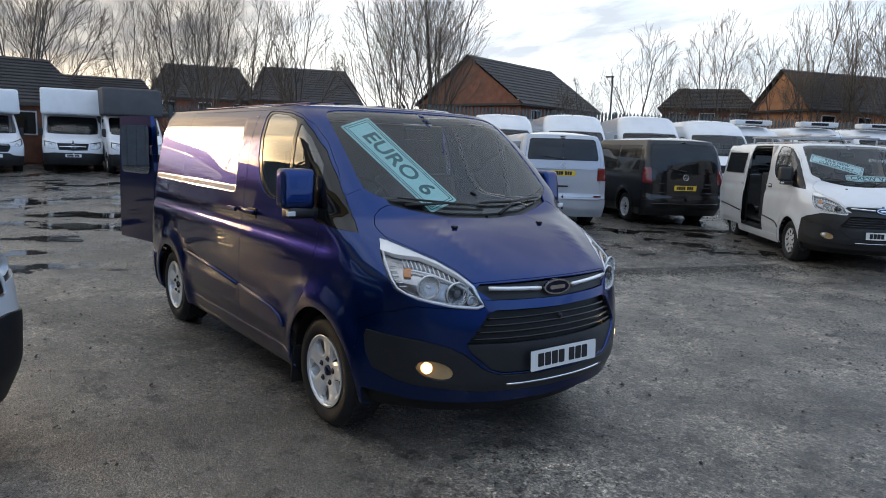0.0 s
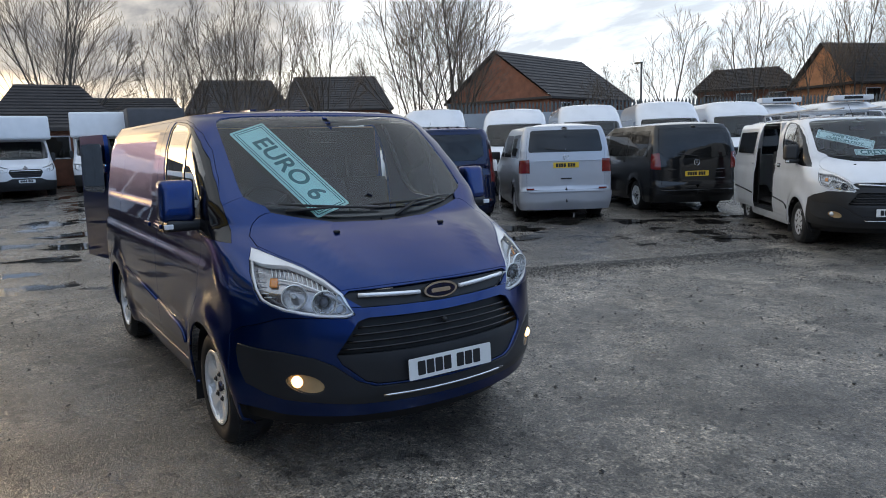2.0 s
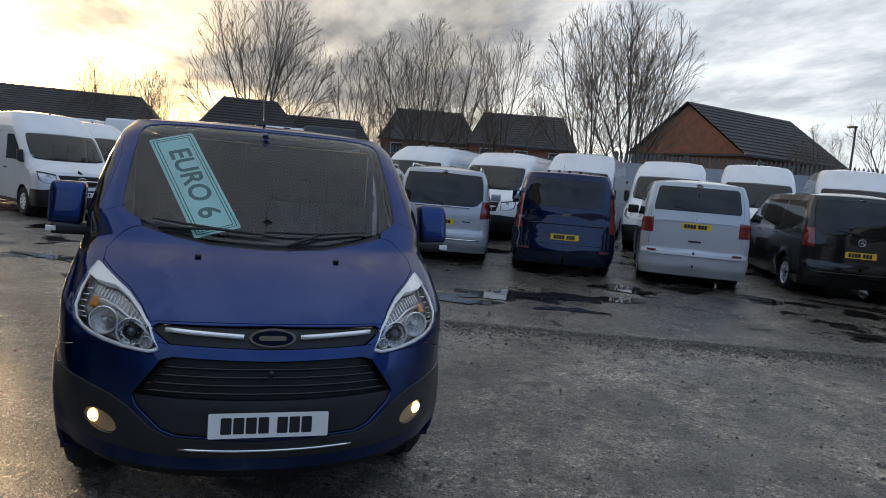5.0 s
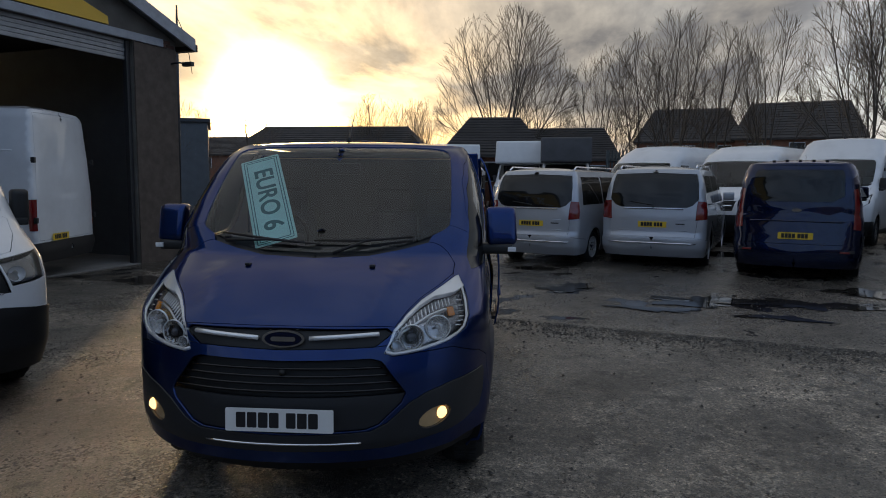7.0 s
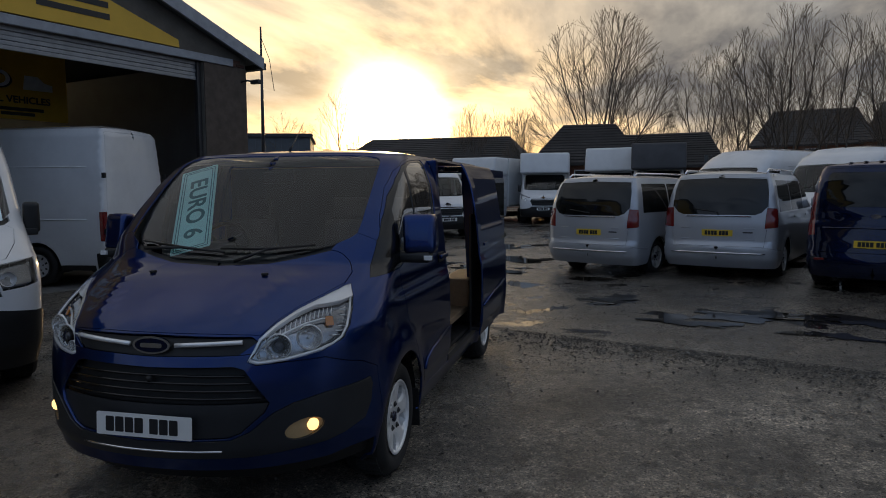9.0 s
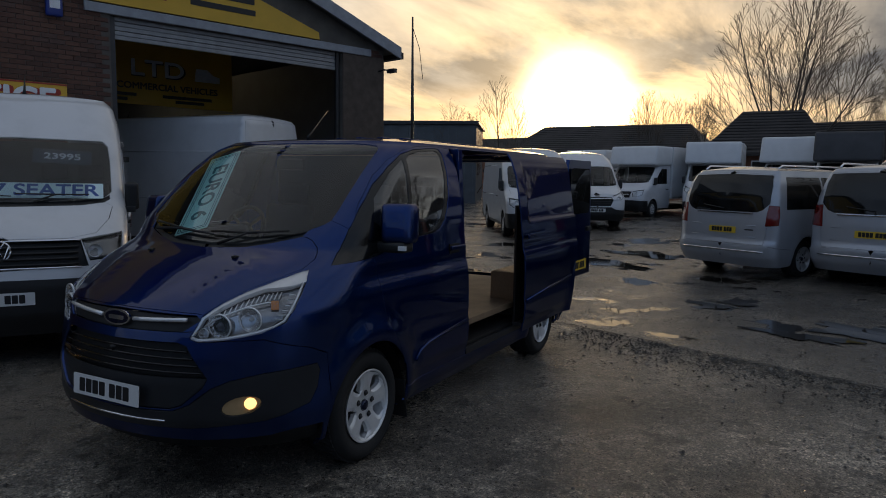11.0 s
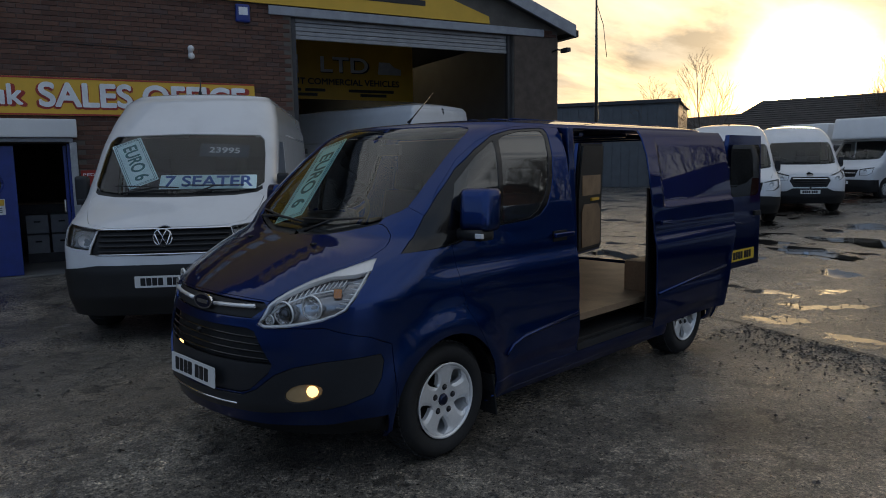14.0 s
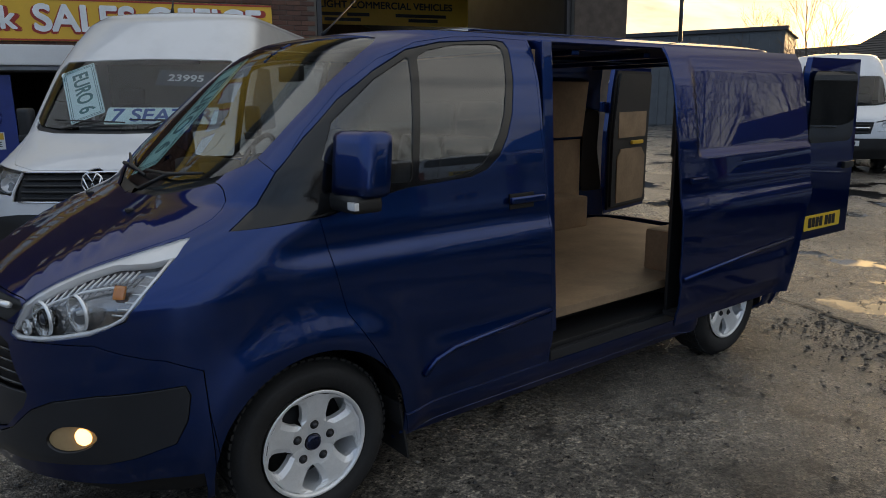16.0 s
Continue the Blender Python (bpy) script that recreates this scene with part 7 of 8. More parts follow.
ringp = [pm @ Vector((0.21 * math.cos(2 * math.pi * k / 32), 0.21 * math.sin(2 * math.pi * k / 32), 0)) for k in range(33)]
tube("porthole_rim", ringp, 0.016, "door_blue", dr, 8)
prism("round_sticker", oval(0.07, 0.07, 20), 0.003, pm @ Matrix.Translation((0.02, -0.10, 0.005)), "sticker_white", dr)
fbox("notice", -0.22, 0.10, 0.012, 0.019, 0.98, 1.22, "sticker_white", dr)
fbox("notice_head", -0.21, 0.09, 0.008, 0.0115, 1.12, 1.21, "sign_yellow", dr)
for k in range(3):
    fbox("notice_line", -0.19, 0.06, 0.008, 0.0115, 1.015 + 0.03 * k, 1.028 + 0.03 * k, "ink", dr)
fbox("frame_post", DOOR_R - 0.06, DOOR_R - 0.005, -0.01, 0.12, 0.02, 2.05, "door_blue", dr, 0.006)
leaf = fbox("open_leaf", DOOR_R - 0.12, DOOR_R - 0.07, 0.13, 0.90, 0.03, 2.02, "door_blue", dr, 0.006)
fbox("door_pull", DOOR_R - 0.16, DOOR_R - 0.13, 0.70, 0.74, 0.95, 1.15, "chrome", dr, 0.008)
# things seen through the entrance
cab = thing("filing_cabinet", pose(0, 0, 0), "grey steel storage boxes stacked inside the office", "cabinet")
for k, (u, z) in enumerate(((0.44, 0.35), (0.82, 0.35), (0.44, 0.70), (0.82, 0.70))):
    fbox("drawer", u - 0.17, u + 0.17, 1.6, 2.1, z - 0.16, z + 0.16, "frame_grey", cab, 0.01)
    fbox("drawer_slot", u - 0.05, u + 0.05, 1.585, 1.60, z + 0.03, z + 0.06, "seal", cab)
fbox("cabinet_base", 0.26, 1.0, 1.6, 2.1, 0.02, 0.19, "dark_metal", cab)
desk = thing("office_desk", pose(0, 0, 0), "dark counter standing in the office", "desk")
fbox("desk_top", -0.9, 1.0, 3.0, 3.6, 0.98, 1.02, "plywood", desk, 0.006)
fbox("desk_front", -0.85, 0.95, 3.05, 3.09, 0.02, 0.98, "dark_metal", desk)

# inner sign in the bay, lamps, skylight
isg = thing("inner_sign", pose(0, 0, 0), "dim yellow trade board hung across the bay", "sign")
fbox("board", 4.7, 8.95, 4.0, 4.05, 3.22, 4.72, "sign_yellow", isg, 0.006)
lettering("word_shadow", "LTD", 0.50, FRONT_TEXT @ Matrix.Translation((7.12, 4.01, -3.994)), "ink", isg, 0.002, 1.24, 0.012)
lettering("wording", "LTD", 0.50, FRONT_TEXT @ Matrix.Translation((7.10, 4.03, -3.988)), "sticker_white", isg, 0.003, 1.20, 0.010)
for u0, u1 in ((5.05, 5.40), (5.55, 5.95)):
    fbox("letter_stroke", u0, u1, 3.985, 3.996, 3.82, 4.24, "sticker_white", isg)
lettering("small_wording", "OF LIGHT COMMERCIAL VEHICLES", 0.2, FRONT_TEXT @ Matrix.Translation((6.85, 3.63, -3.992)), "ink", isg, 0.002, 3.4, 0.006)
for u0, u1, z in ((5.2, 6.0, 3.40), (6.1, 6.6, 3.40), (7.2, 8.4, 3.40), (5.6, 6.4, 3.29), (7.5, 8.2, 3.30)):
    fbox("text_bar", u0, u1, 3.985, 3.996, z, z + 0.07, "ink", isg)
prism("vehicle_shape", [(7.98, 3.86), (8.62, 3.86), (8.62, 4.00), (8.45, 4.04), (8.30, 4.16), (8.02, 4.16)], 0.004, FRONT_TEXT @ Matrix.Translation((0, 0, -3.994)), "sticker_white", isg)
lt = thing("strip_light", pose(0, 0, 0), "lit fluorescent tube under the workshop roof", "lamp")
fbox("tube", 7.9, 8.0, 9.0, 10.6, 5.05, 5.10, "tube_glow", lt, 0.01)
fbox("batten", 7.88, 8.02, 8.9, 10.7, 5.11, 5.17, "frame_grey", lt)
tube("hanger", [FACE @ Vector((7.95, 9.8, 5.17)), FACE @ Vector((7.95, 9.8, roof_z(7.95)))], 0.01, "dark_metal", lt, 5)
sk = thing("rooflight", pose(0, 0, 0), "translucent panels in the workshop roof", "skylight")
for k in range(5):
    um = 6.1 + 0.34 * k
    prism("pane", [(um - 0.15, 10.6), (um + 0.15, 10.6), (um + 0.15, 12.0), (um - 0.15, 12.0)], 0.01, FACE @ Matrix(((1, 0, 0, 0), (0, 1, 0, 0), (0, 0, 1, 0), (0, 0, 0, 1))) @ Matrix.Translation((0, 0, roof_z(um) - 0.06)), "skylight_glow", sk)

# wall fittings
for u, z in ((3.80, 4.24), (0.07, 4.12)):
    al = thing("alarm_box", FACE @ pose(u, 0, z), "blue and white burglar alarm box on the brickwork", "alarm box")
    part("case", bm_box(0, -0.06, 0, 0.24, 0.10, 0.30, bevel=0.035), "door_blue", al, "", True)
    part("front_badge", bm_box(0, -0.114, 0.03, 0.15, 0.006, 0.13, bevel=0.002), "sticker_white", al)
cc = thing("security_camera", FACE @ pose(2.92, 0, 3.55), "small white twin camera fixed to the brick wall", "camera")
part("mount", bm_box(0, -0.03, 0.0, 0.07, 0.06, 0.09, bevel=0.015), "box_white", cc)
for z in (0.05, -0.07):
    lathe("eye", [(0.0, -0.14), (0.045, -0.13), (0.055, -0.09), (0.04, -0.04)], "box_white", cc, 16, "y", (0, 0, z))
cc2 = thing("security_camera", FACE @ pose(U1 - 0.15, -0.10, 3.98), "dark camera on a bracket below the eave", "camera")
tube("bracket", [(0, 0.1, 0), (0, -0.12, 0.02), (0.06, -0.2, 0.0)], 0.02, "dark_metal", cc2, 6)
part("housing", bm_box(0.08, -0.28, -0.01, 0.10, 0.24, 0.09, bevel=0.02), "dark_metal", cc2)
ar = thing("arrow_sign", FACE @ pose(1.49, 0, 1.38), "small red pedestrian sign with a white arrow", "sign")
part("board", bm_box(0, -0.012, 0, 0.66, 0.016, 0.50, bevel=0.003), "sign_red", ar)
prism("arrow", [(-0.27, 0.0), (-0.10, 0.14), (-0.10, 0.055), (0.26, 0.055), (0.26, -0.055), (-0.10, -0.055), (-0.10, -0.14)], 0.003, Matrix(((1, 0, 0, 0), (0, 0, -1, -0.021), (0, 1, 0, -0.06), (0, 0, 0, 1))), "sticker_white", ar)
lettering("wording", "PEDESTRIANS", 0.06, Matrix(((1, 0, 0, 0), (0, 0, -1, -0.022), (0, 1, 0, 0.18), (0, 0, 0, 1))), "sticker_white", ar, 0.001, 0.60)
cb = thing("wall_cable", pose(0, 0, 0), "thin black cable run along the brickwork", "cable")
tube("cable", [FACE @ Vector(p) for p in ((-3.0, -0.012, 3.62), (-0.1, -0.012, 3.60), (2.0, -0.012, 3.57), (2.8, -0.012, 3.56))], 0.009, "seal", cb, 5)


# ---- vehicles round the yard ----
def stand(x, y, turn, dz=0.0):
    return pose(x, y, rise(x, y) + dz, 0, 0, turn)


craft_cards = [(-0.50, 1.74, -66, 0.74, 0.31, "EURO 6", 0.20, "placard_pale", "teal_ink", True, 0.56),
               (0.30, 1.53, 1, 0.98, 0.20, "7 SEATER", 0.21, "placard_pale", "blue_ink", False, 0.88),
               (0.42, 1.86, 0, 0.52, 0.20, "23995", 0.12, "price_card", "sticker_white", False, 0.32)]
craft, craft_sh = build_big("white_crew_van", stand(-0.03, -2.84, 52) @ Matrix.Translation((-0.985, 0, 0)), "white high-roof crew van with price cards behind its windscreen", kind="vw", H=2.6, cards=craft_cards, grid=0.06)
trans, _ = build_big("white_cargo_van", stand(-7.30, -6.20, -84, 0.05) @ Matrix.Translation((5.0, 0, 0)), "white long cargo van backed half out of the workshop bay", kind="ford", H=2.80, grid=0.08)
plate(trans, Matrix.Translation((-5.0 - 0.0, 0.35, 0.66)) @ BACK, "plate_yellow")

build_mpv("silver_people_carrier", stand(-9.7, 1.75, 152), "silver_paint", "silver people carrier with roof rails and dark glass", group="parked people carriers")
build_mpv("silver_people_carrier", stand(-9.1, 3.98, 158), "silver_paint", "silver people carrier beside the dark blue van", group="parked people carriers")
build_mpv("black_crew_van", stand(-5.3, 10.61, 153), "black_paint", "black crew van with red tail lamps", kind="crew")
build_mpv("silver_window_van", stand(-6.47, 7.98, 148), "silver_paint", "silver-white window van with a wide tailgate", kind="t6")
bcv, bsh, bcut = build_custom("dark_blue_van", stand(-7.63, 5.97, 155) @ Matrix.Translation((3.93, 0, 0)), "dark_blue_paint", "dark blue panel van with a tinted tailgate window", grid=0.09)
tg = panel("tailgate", bsh, bcut, "rear_opening", "dark_blue_paint", bcv, 0, gap=0.004)
panel("rear_window", bsh, bcut, "rear_window", "dark_glass", tg, 0, gap=0.0, depth=0.0, lift=0.002)
# again a black sheet added for the shade behind the tailgate glass
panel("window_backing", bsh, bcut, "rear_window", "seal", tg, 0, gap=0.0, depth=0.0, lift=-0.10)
plate(tg, Matrix.Translation((-3.925, 0, 0.74)) @ BACK, "plate_yellow")
tube("tailgate_crease", [(-3.868, y, 0.98) for y in (-0.7, 0.0, 0.7)], 0.012, "dark_blue_paint", tg, 6)
prism("badge", oval(0.075, 0.03), 0.01, Matrix.Translation((-3.862, 0, 1.16)) @ BACK, "chrome", tg)
for s in (1, -1):
    part("reflector", bm_box(-3.94, s * 0.72, 0.50, 0.02, 0.14, 0.035, bevel=0.006), "red_lamp", bcv)

wcv, wsh, wcut = build_custom("white_crew_van", stand(-1.37, 9.38, -42.7, -0.02), "white_paint", "white crew van with its side door slid open and roof bars", open_right=True, grid=0.06, style="trim")
wtg = panel("tailgate", wsh, wcut, "rear_opening", "white_paint", wcv, 0)
panel("rear_window", wsh, wcut, "rear_window", "dark_glass", wtg, 0, gap=0.0, depth=0.0)


def w_glass(yy, zz, lift=-0.03):
    v = wsh.from_front(np.array([abs(yy)]), np.array([zz]))
    p, n = wsh.skin_n(v, np.array([zz]), lift)
    f = np.array([1, 1 if yy >= 0 else -1, 1])
    p, n = Vector(p[0] * f), Vector(n[0] * f)
    x = (Vector((0, 1, 0)) - n * n.y).normalized()
    y = n.cross(x)
    return Matrix(((x.x, y.x, n.x, p.x), (x.y, y.y, n.y, p.y), (x.z, y.z, n.z, p.z), (0, 0, 0, 1)))


upper_banner(wcv, w_glass(-0.30, 1.62) @ pose(0, 0, 0, 0, 0, -24), 0.80, 0.20, "SWB NEW\nCUSTOM MOT", 0.075, "placard_pale", "teal_ink", True, 0.52)
upper_banner(wcv, w_glass(0.20, 1.42, -0.045) @ pose(0, 0, 0, 0, 0, -1), 0.86, 0.14, "CREW VAN", 0.12, "placard_pale", "teal_ink", True, 0.70)
lettering("price", "£8995", 0.10, w_glass(0.38, 1.70) @ pose(0, 0, 0.002), "sticker_white", wcv, 0.001, 0.30)
rk = thing("roof_rack", wcv.matrix_basis.copy(), "bare metal ladder rack on the crew van's roof", "roof rack")
for x in (-0.95, -1.9, -2.9):
    tube("cross_bar", [(x, -0.74, 2.06), (x, 0.74, 2.06)], 0.017, "galvanised", rk, 6)
    for s in (1, -1):
        tube("foot", [(x, s * 0.70, 1.93), (x, s * 0.70, 2.07)], 0.015, "galvanised", rk, 6)
for y in (-0.55, -0.15, 0.4):
    tube("side_bar", [(-0.6, y, 2.085), (-3.4, y, 2.085)], 0.015, "galvanised", rk, 6)
for x, s in ((-2.0, -1), (-2.9, 1)):
    part("rear_seat", bm_box(-1.9, 0, 0.95, 0.5, 1.5, 0.9, bevel=0.06), "cloth", wcv, "", True)
    break

bkv, ksh, kcut = build_custom("black_panel_van", stand(-0.25, 11.75, -42.7), "black_paint", "black panel van parked close beside the white crew van", grid=0.09, style="trim")
panel("tailgate", ksh, kcut, "rear_opening+rear_window", "black_paint", bkv, 0)

kinds = ["ford", "star", "ford", "star", "ford", "star", "vw", "star", "ford", "star"]
for k, (x, y) in enumerate([(-15.3, 4.7), (-14.3, 6.9), (-13.3, 9.0), (-12.2, 11.1), (-11.1, 13.2), (-10.0, 15.3), (-8.9, 17.4), (-7.8, 19.5), (-6.6, 21.6), (-5.4, 23.7)]):
    hh = (2.55, 2.5, 2.62, 2.55, 2.6, 2.62, 2.55, 2.45, 2.45, 2.45)[k]
    extra = [(-0.55, 1.72, -84, 0.42, 0.16, "EURO 6", 0.11, "placard_pale", "teal_ink", True, 0.30)] if k in (2, 5) else None
    big, _ = build_big("white_delivery_van", stand(x + 0.9 - 1.4 * (k > 6), y - 0.5 + 0.8 * (k > 6), -39 + (k * 37 % 5) - 2) @ Matrix.Translation((-0.985, 0, 0)), ("white high-roof delivery van in the far row", "white refrigerated van with a roof unit in the far row")[k > 6], kind=kinds[k], H=hh, group="far row of delivery vans", grid=0.11, cards=extra)
    if k > 6:
        part("fridge_unit", bm_box(-0.85, 0, hh + 0.05, 0.5, 1.3, 0.17, bevel=0.05), "box_white", big, "roof-mounted cooling unit")
        for q in range(5):
            part("fridge_grille", bm_box(-0.605, -0.24 + 0.12 * q, hh + 0.05, 0.02, 0.118, 0.09, bevel=0.004), "seal", big)


def box_truck(x, y, turn, kind, dark=False, top=3.1, deflector=True, name="box_truck"):
    """A cab with a box body over it."""
    col = "box_dark" if dark else "box_white"
    t, _ = build_big(name, stand(x, y, turn) @ Matrix.Translation((-0.985, 0, 0)), ("white box truck with a luton body over the cab", "dark box truck with a curved front over the cab")[dark], kind=kind, H=2.5, grid=0.12, cab_only=True, category="truck")
    b = new("cargo_box")
    b.parent = t
    part("box_body", bm_box(-3.15, 0, (top + 0.75) / 2, 3.3, 2.1, top - 0.75, bevel=0.03), col, b)
    bm = bm_box(-0.75, 0, (top + 2.08) / 2, 1.5, 2.06, top - 2.08, bevel=0.10, segs=3)
    for v in bm.verts:
        if v.co.x > -0.3:
            v.co.x -= max(0, v.co.z - 2.3) * 0.35
    part("overcab_box", bm, col, b, "", True)
    for s in (1, -1):
        part("edge_rail", bm_box(-3.15, s * 1.055, 0.78, 3.3, 0.02, 0.08, bevel=0.005), "galvanised", b)
        for xx in (-3.6,):
            wheel(t, xx, s * 0.85, s, 0.345, 0.235, style="trim")
    return t


box_truck(-25.0, -0.5, 3, "ford", top=2.95)
box_truck(-24.9, 1.95, -10, "star", top=3.05)
box_truck(-23.5, 3.9, -4, "star", dark=True, top=3.12)
box_truck(-24.4, -3.8, -15, "star", top=2.85)
box_truck(-26.0, -6.3, -15, "ford", top=2.8)
build_big("white_delivery_van", stand(-14.85, -3.4, 32) @ Matrix.Translation((-0.985, 0, 0)), "white van near the workshop side", kind="star", H=2.6, group="vans beyond the workshop", grid=0.10)
build_big("white_delivery_van", stand(-18.7, -3.0, 32) @ Matrix.Translation((-0.985, 0, 0)), "white van parked beside its neighbour beyond the workshop", kind="ford", H=2.55, group="vans beyond the workshop", grid=0.10)

# ---- beyond the yard ----
def far_unit():
    c = thing("industrial_unit", pose(-36.0, -22.6, 0, 0, 0, 112), "low flat-roofed dark industrial unit behind the workshop", "building")
    part("wall", bm_box(0, 0, 2.4, 13.0, 7.0, 4.8, bevel=0.03), "cladding", c)
    part("roof", bm_box(0, 0, 4.9, 13.3, 7.3, 0.22, bevel=0.03), "dark_metal", c)
    for k in range(26):
        part("rib", bm_box(-6.25 + 0.5 * k, -3.52, 2.4, 0.12, 0.05, 4.7), "cladding", c)


far_unit()
pl = thing("flag_pole", pose(-15.6, -8.1, 0), "tall thin leaning pole with a loose rope", "pole")
tube("pole", [(0, 0, 0), (0.3, 0.2, 3.4), (0.75, 0.45, 6.35)], [0.07, 0.055, 0.025], "dark_metal", pl, 8)
tube("rope", [(0.72, 0.42, 6.1), (0.85, 0.75, 5.4), (0.9, 0.9, 4.5)], 0.010, "dark_metal", pl, 5)


def house(x, y, turn, w, d, eave, ridge, brick, hip=0.0, gable_x=False, chim=True):
    """A brick house: walls, a pitched or hipped tiled roof with an overhang, windows on the long sides."""
    z0 = rise(x, y)
    h = thing("house", pose(x, y, z0, 0, 0, turn), {"house_brick": "dark red-brick house with a grey tiled roof", "orange_brick_sunlit": "orange-brick house, the low sun's light put into its colour"}[brick], "house")
    bm = bm_box(0, 0, eave / 2, w, d, eave)
    part("wall", bm, brick, h)
    ov = 0.3
    hw, hd, hr = w / 2 + ov, d / 2 + ov, w / 2 + ov - hip
    vs = [(-hw, -hd, eave), (hw, -hd, eave), (hw, hd, eave), (-hw, hd, eave), (-hr, 0, ridge), (hr, 0, ridge)]
    vs += [(a, b, c - 0.15) for a, b, c in vs[:4]]
    fs = [(0, 1, 5, 4), (2, 3, 4, 5), (1, 2, 5), (3, 0, 4), (0, 6, 7, 1), (1, 7, 8, 2), (2, 8, 9, 3), (3, 9, 6, 0), (6, 9, 8, 7)]
    if hip:
        mesh_obj("roof", vs, fs, "roof_tile", h)
    else:
        mesh_obj("roof", vs, [fs[0], fs[1]] + fs[4:], "roof_tile", h)
        for s in (1, -1):
            mesh_obj("gable", [(s * (w / 2), -d / 2, eave), (s * (w / 2), d / 2, eave), (s * (w / 2), 0, ridge - 0.25)], [(0, 1, 2) if s > 0 else (0, 2, 1)], brick, h)
    n = 14
    for s in (1, -1):
        for k in range(1, n):
            f = k / n
            yy, zz = s * hd * (1 - f), eave + (ridge - eave) * f
            ww = 2 * (hw + (hr - hw) * f) - 0.05
            part("tile_course", bm_box(0, yy, zz + 0.02, ww, 0.06, 0.03), "roof_tile", h)
    for k in range(3):
        for s in (1, -1):
            wz = eave - 0.85
            wn = part("window", bm_box(-w / 3 + k * w / 3, s * (d / 2 + 0.01), wz, 1.1, 0.06, 1.0), "box_white", h)
            part("pane", bm_box(-w / 3 + k * w / 3, s * (d / 2 + 0.045), wz, 0.98, 0.02, 0.88), "dark_glass", wn)
    if chim:
        part("chimney", bm_box(hr * 0.55, 0.0, ridge + 0.2, 0.5, 0.5, 0.9), brick, h)
    return h


house(-61.2, 18.8, 74, 8.6, 8.0, 4.6, 7.7, "house_brick", 1.5, chim=False)
house(-53.5, 25.1, 67, 8.6, 8.0, 4.5, 7.5, "house_brick", 1.1, chim=False)
house(-37.1, 34.5, 104, 11.0, 9.0, 4.3, 7.7, "house_brick", 0.0, chim=False)
house(-27.4, 45.8, 33, 6.2, 7.0, 4.6, 6.25, "house_brick", 1.2, chim=False)
house(-19.0, 47.8, 70, 9.0, 5.0, 4.4, 7.05, "orange_brick_sunlit", 0.0, chim=False)
house(-9.5, 51.5, 82, 8.0, 8.2, 4.6, 7.5, "orange_brick_sunlit", 0.0, chim=False)
house(-56.8, -12.6, 88, 16.4, 9.0, 3.2, 5.75, "house_brick", 2.2, chim=False)
house(-32.8, 1.1, 88, 4.8, 4.6, 2.5, 4.5, "house_brick", 1.4, chim=False)
house(-36.6, 5.0, 80, 6.0, 5.0, 2.4, 4.2, "house_brick", 1.0, chim=False)
house(-70.0, -30.5, 75, 14.0, 10.0, 3.6, 5.6, "house_brick", 1.4, chim=False)

# palisade fence along the back of the yard
fe = thing("palisade_fence", pose(0, 0, 0), "tall dark steel palisade fence behind the parked vans", "fence")


def fence_run(ax, ay, bx, by, h=2.4):
    L = math.hypot(bx - ax, by - ay)
    n = int(L / 0.16)
    verts, faces = [], []
    ux, uy = (bx - ax) / L, (by - ay) / L
    for k in range(n):
        cx, cy = ax + ux * (k + 0.5) * L / n, ay + uy * (k + 0.5) * L / n
        z = rise(cx, cy)
        b = len(verts)
        for zz, ww in ((z + 0.05, 0.045), (z + h - 0.12, 0.045), (z + h, 0.004)):
            for s in (-1, 1):
                for q in (-0.008, 0.008):
                    verts.append((cx + ux * s * ww - uy * q, cy + uy * s * ww + ux * q, zz))
        for r in (0, 4):
            faces += [(b + r, b + r + 2, b + r + 6, b + r + 4), (b + r + 1, b + r + 5, b + r + 7, b + r + 3), (b + r, b + r + 4, b + r + 5, b + r + 1), (b + r + 2, b + r + 3, b + r + 7, b + r + 6)]
    p = mesh_obj("paling", verts, faces, "fence_metal", fe)
    p["kind"] = "stuff"
    for zz in (0.5, h - 0.5):
        tube("rail", [(ax, ay, rise(ax, ay) + zz), (bx, by, rise(bx, by) + zz)], 0.03, "fence_metal", fe, 4)
    for k in range(int(L / 2.75) + 1):
        cx, cy = ax + ux * k * 2.75, ay + uy * k * 2.75
        part("post", bm_box(cx, cy, rise(cx, cy) + h / 2, 0.09, 0.09, h), "fence_metal", fe)


def panel_run(ax, ay, bx, by, h):
    """Pale sheet panels fixed to the yard side of the palisade, one between each pair of posts."""
    L = math.hypot(bx - ax, by - ay)
    n = int(L / 2.75)
    turn = math.degrees(math.atan2(by - ay, bx - ax))
    for k in range(n):
        f = (k + 0.5) / n
        x, y = ax + (bx - ax) * f, ay + (by - ay) * f
        bm = bm_box(0, -0.11, h / 2, L / n - 0.02, 0.03, h, bevel=0.008)
        bmesh.ops.transform(bm, matrix=pose(x, y, rise(x, y), 0, 0, turn), verts=list(bm.verts))
        part("sheet_panel", bm, "fence_panel", fe, "pale grey sheet panel")


panel_run(-21.0, 15.0, -10.0, 33.0, 2.55)
panel_run(-10.0, 33.0, 6.0, 42.0, 2.75)
fence_run(-27.0, 6.0, -21.0, 15.0, 2.6)
fence_run(-21.0, 15.0, -10.0, 33.0, 3.0)
fence_run(-10.0, 33.0, 6.0, 42.0, 3.2)

lp = thing("street_lamp", pose(-25.0, 31.7, rise(-25.0, 31.7)), "slim dark street lamp with a flat head", "lamp post")
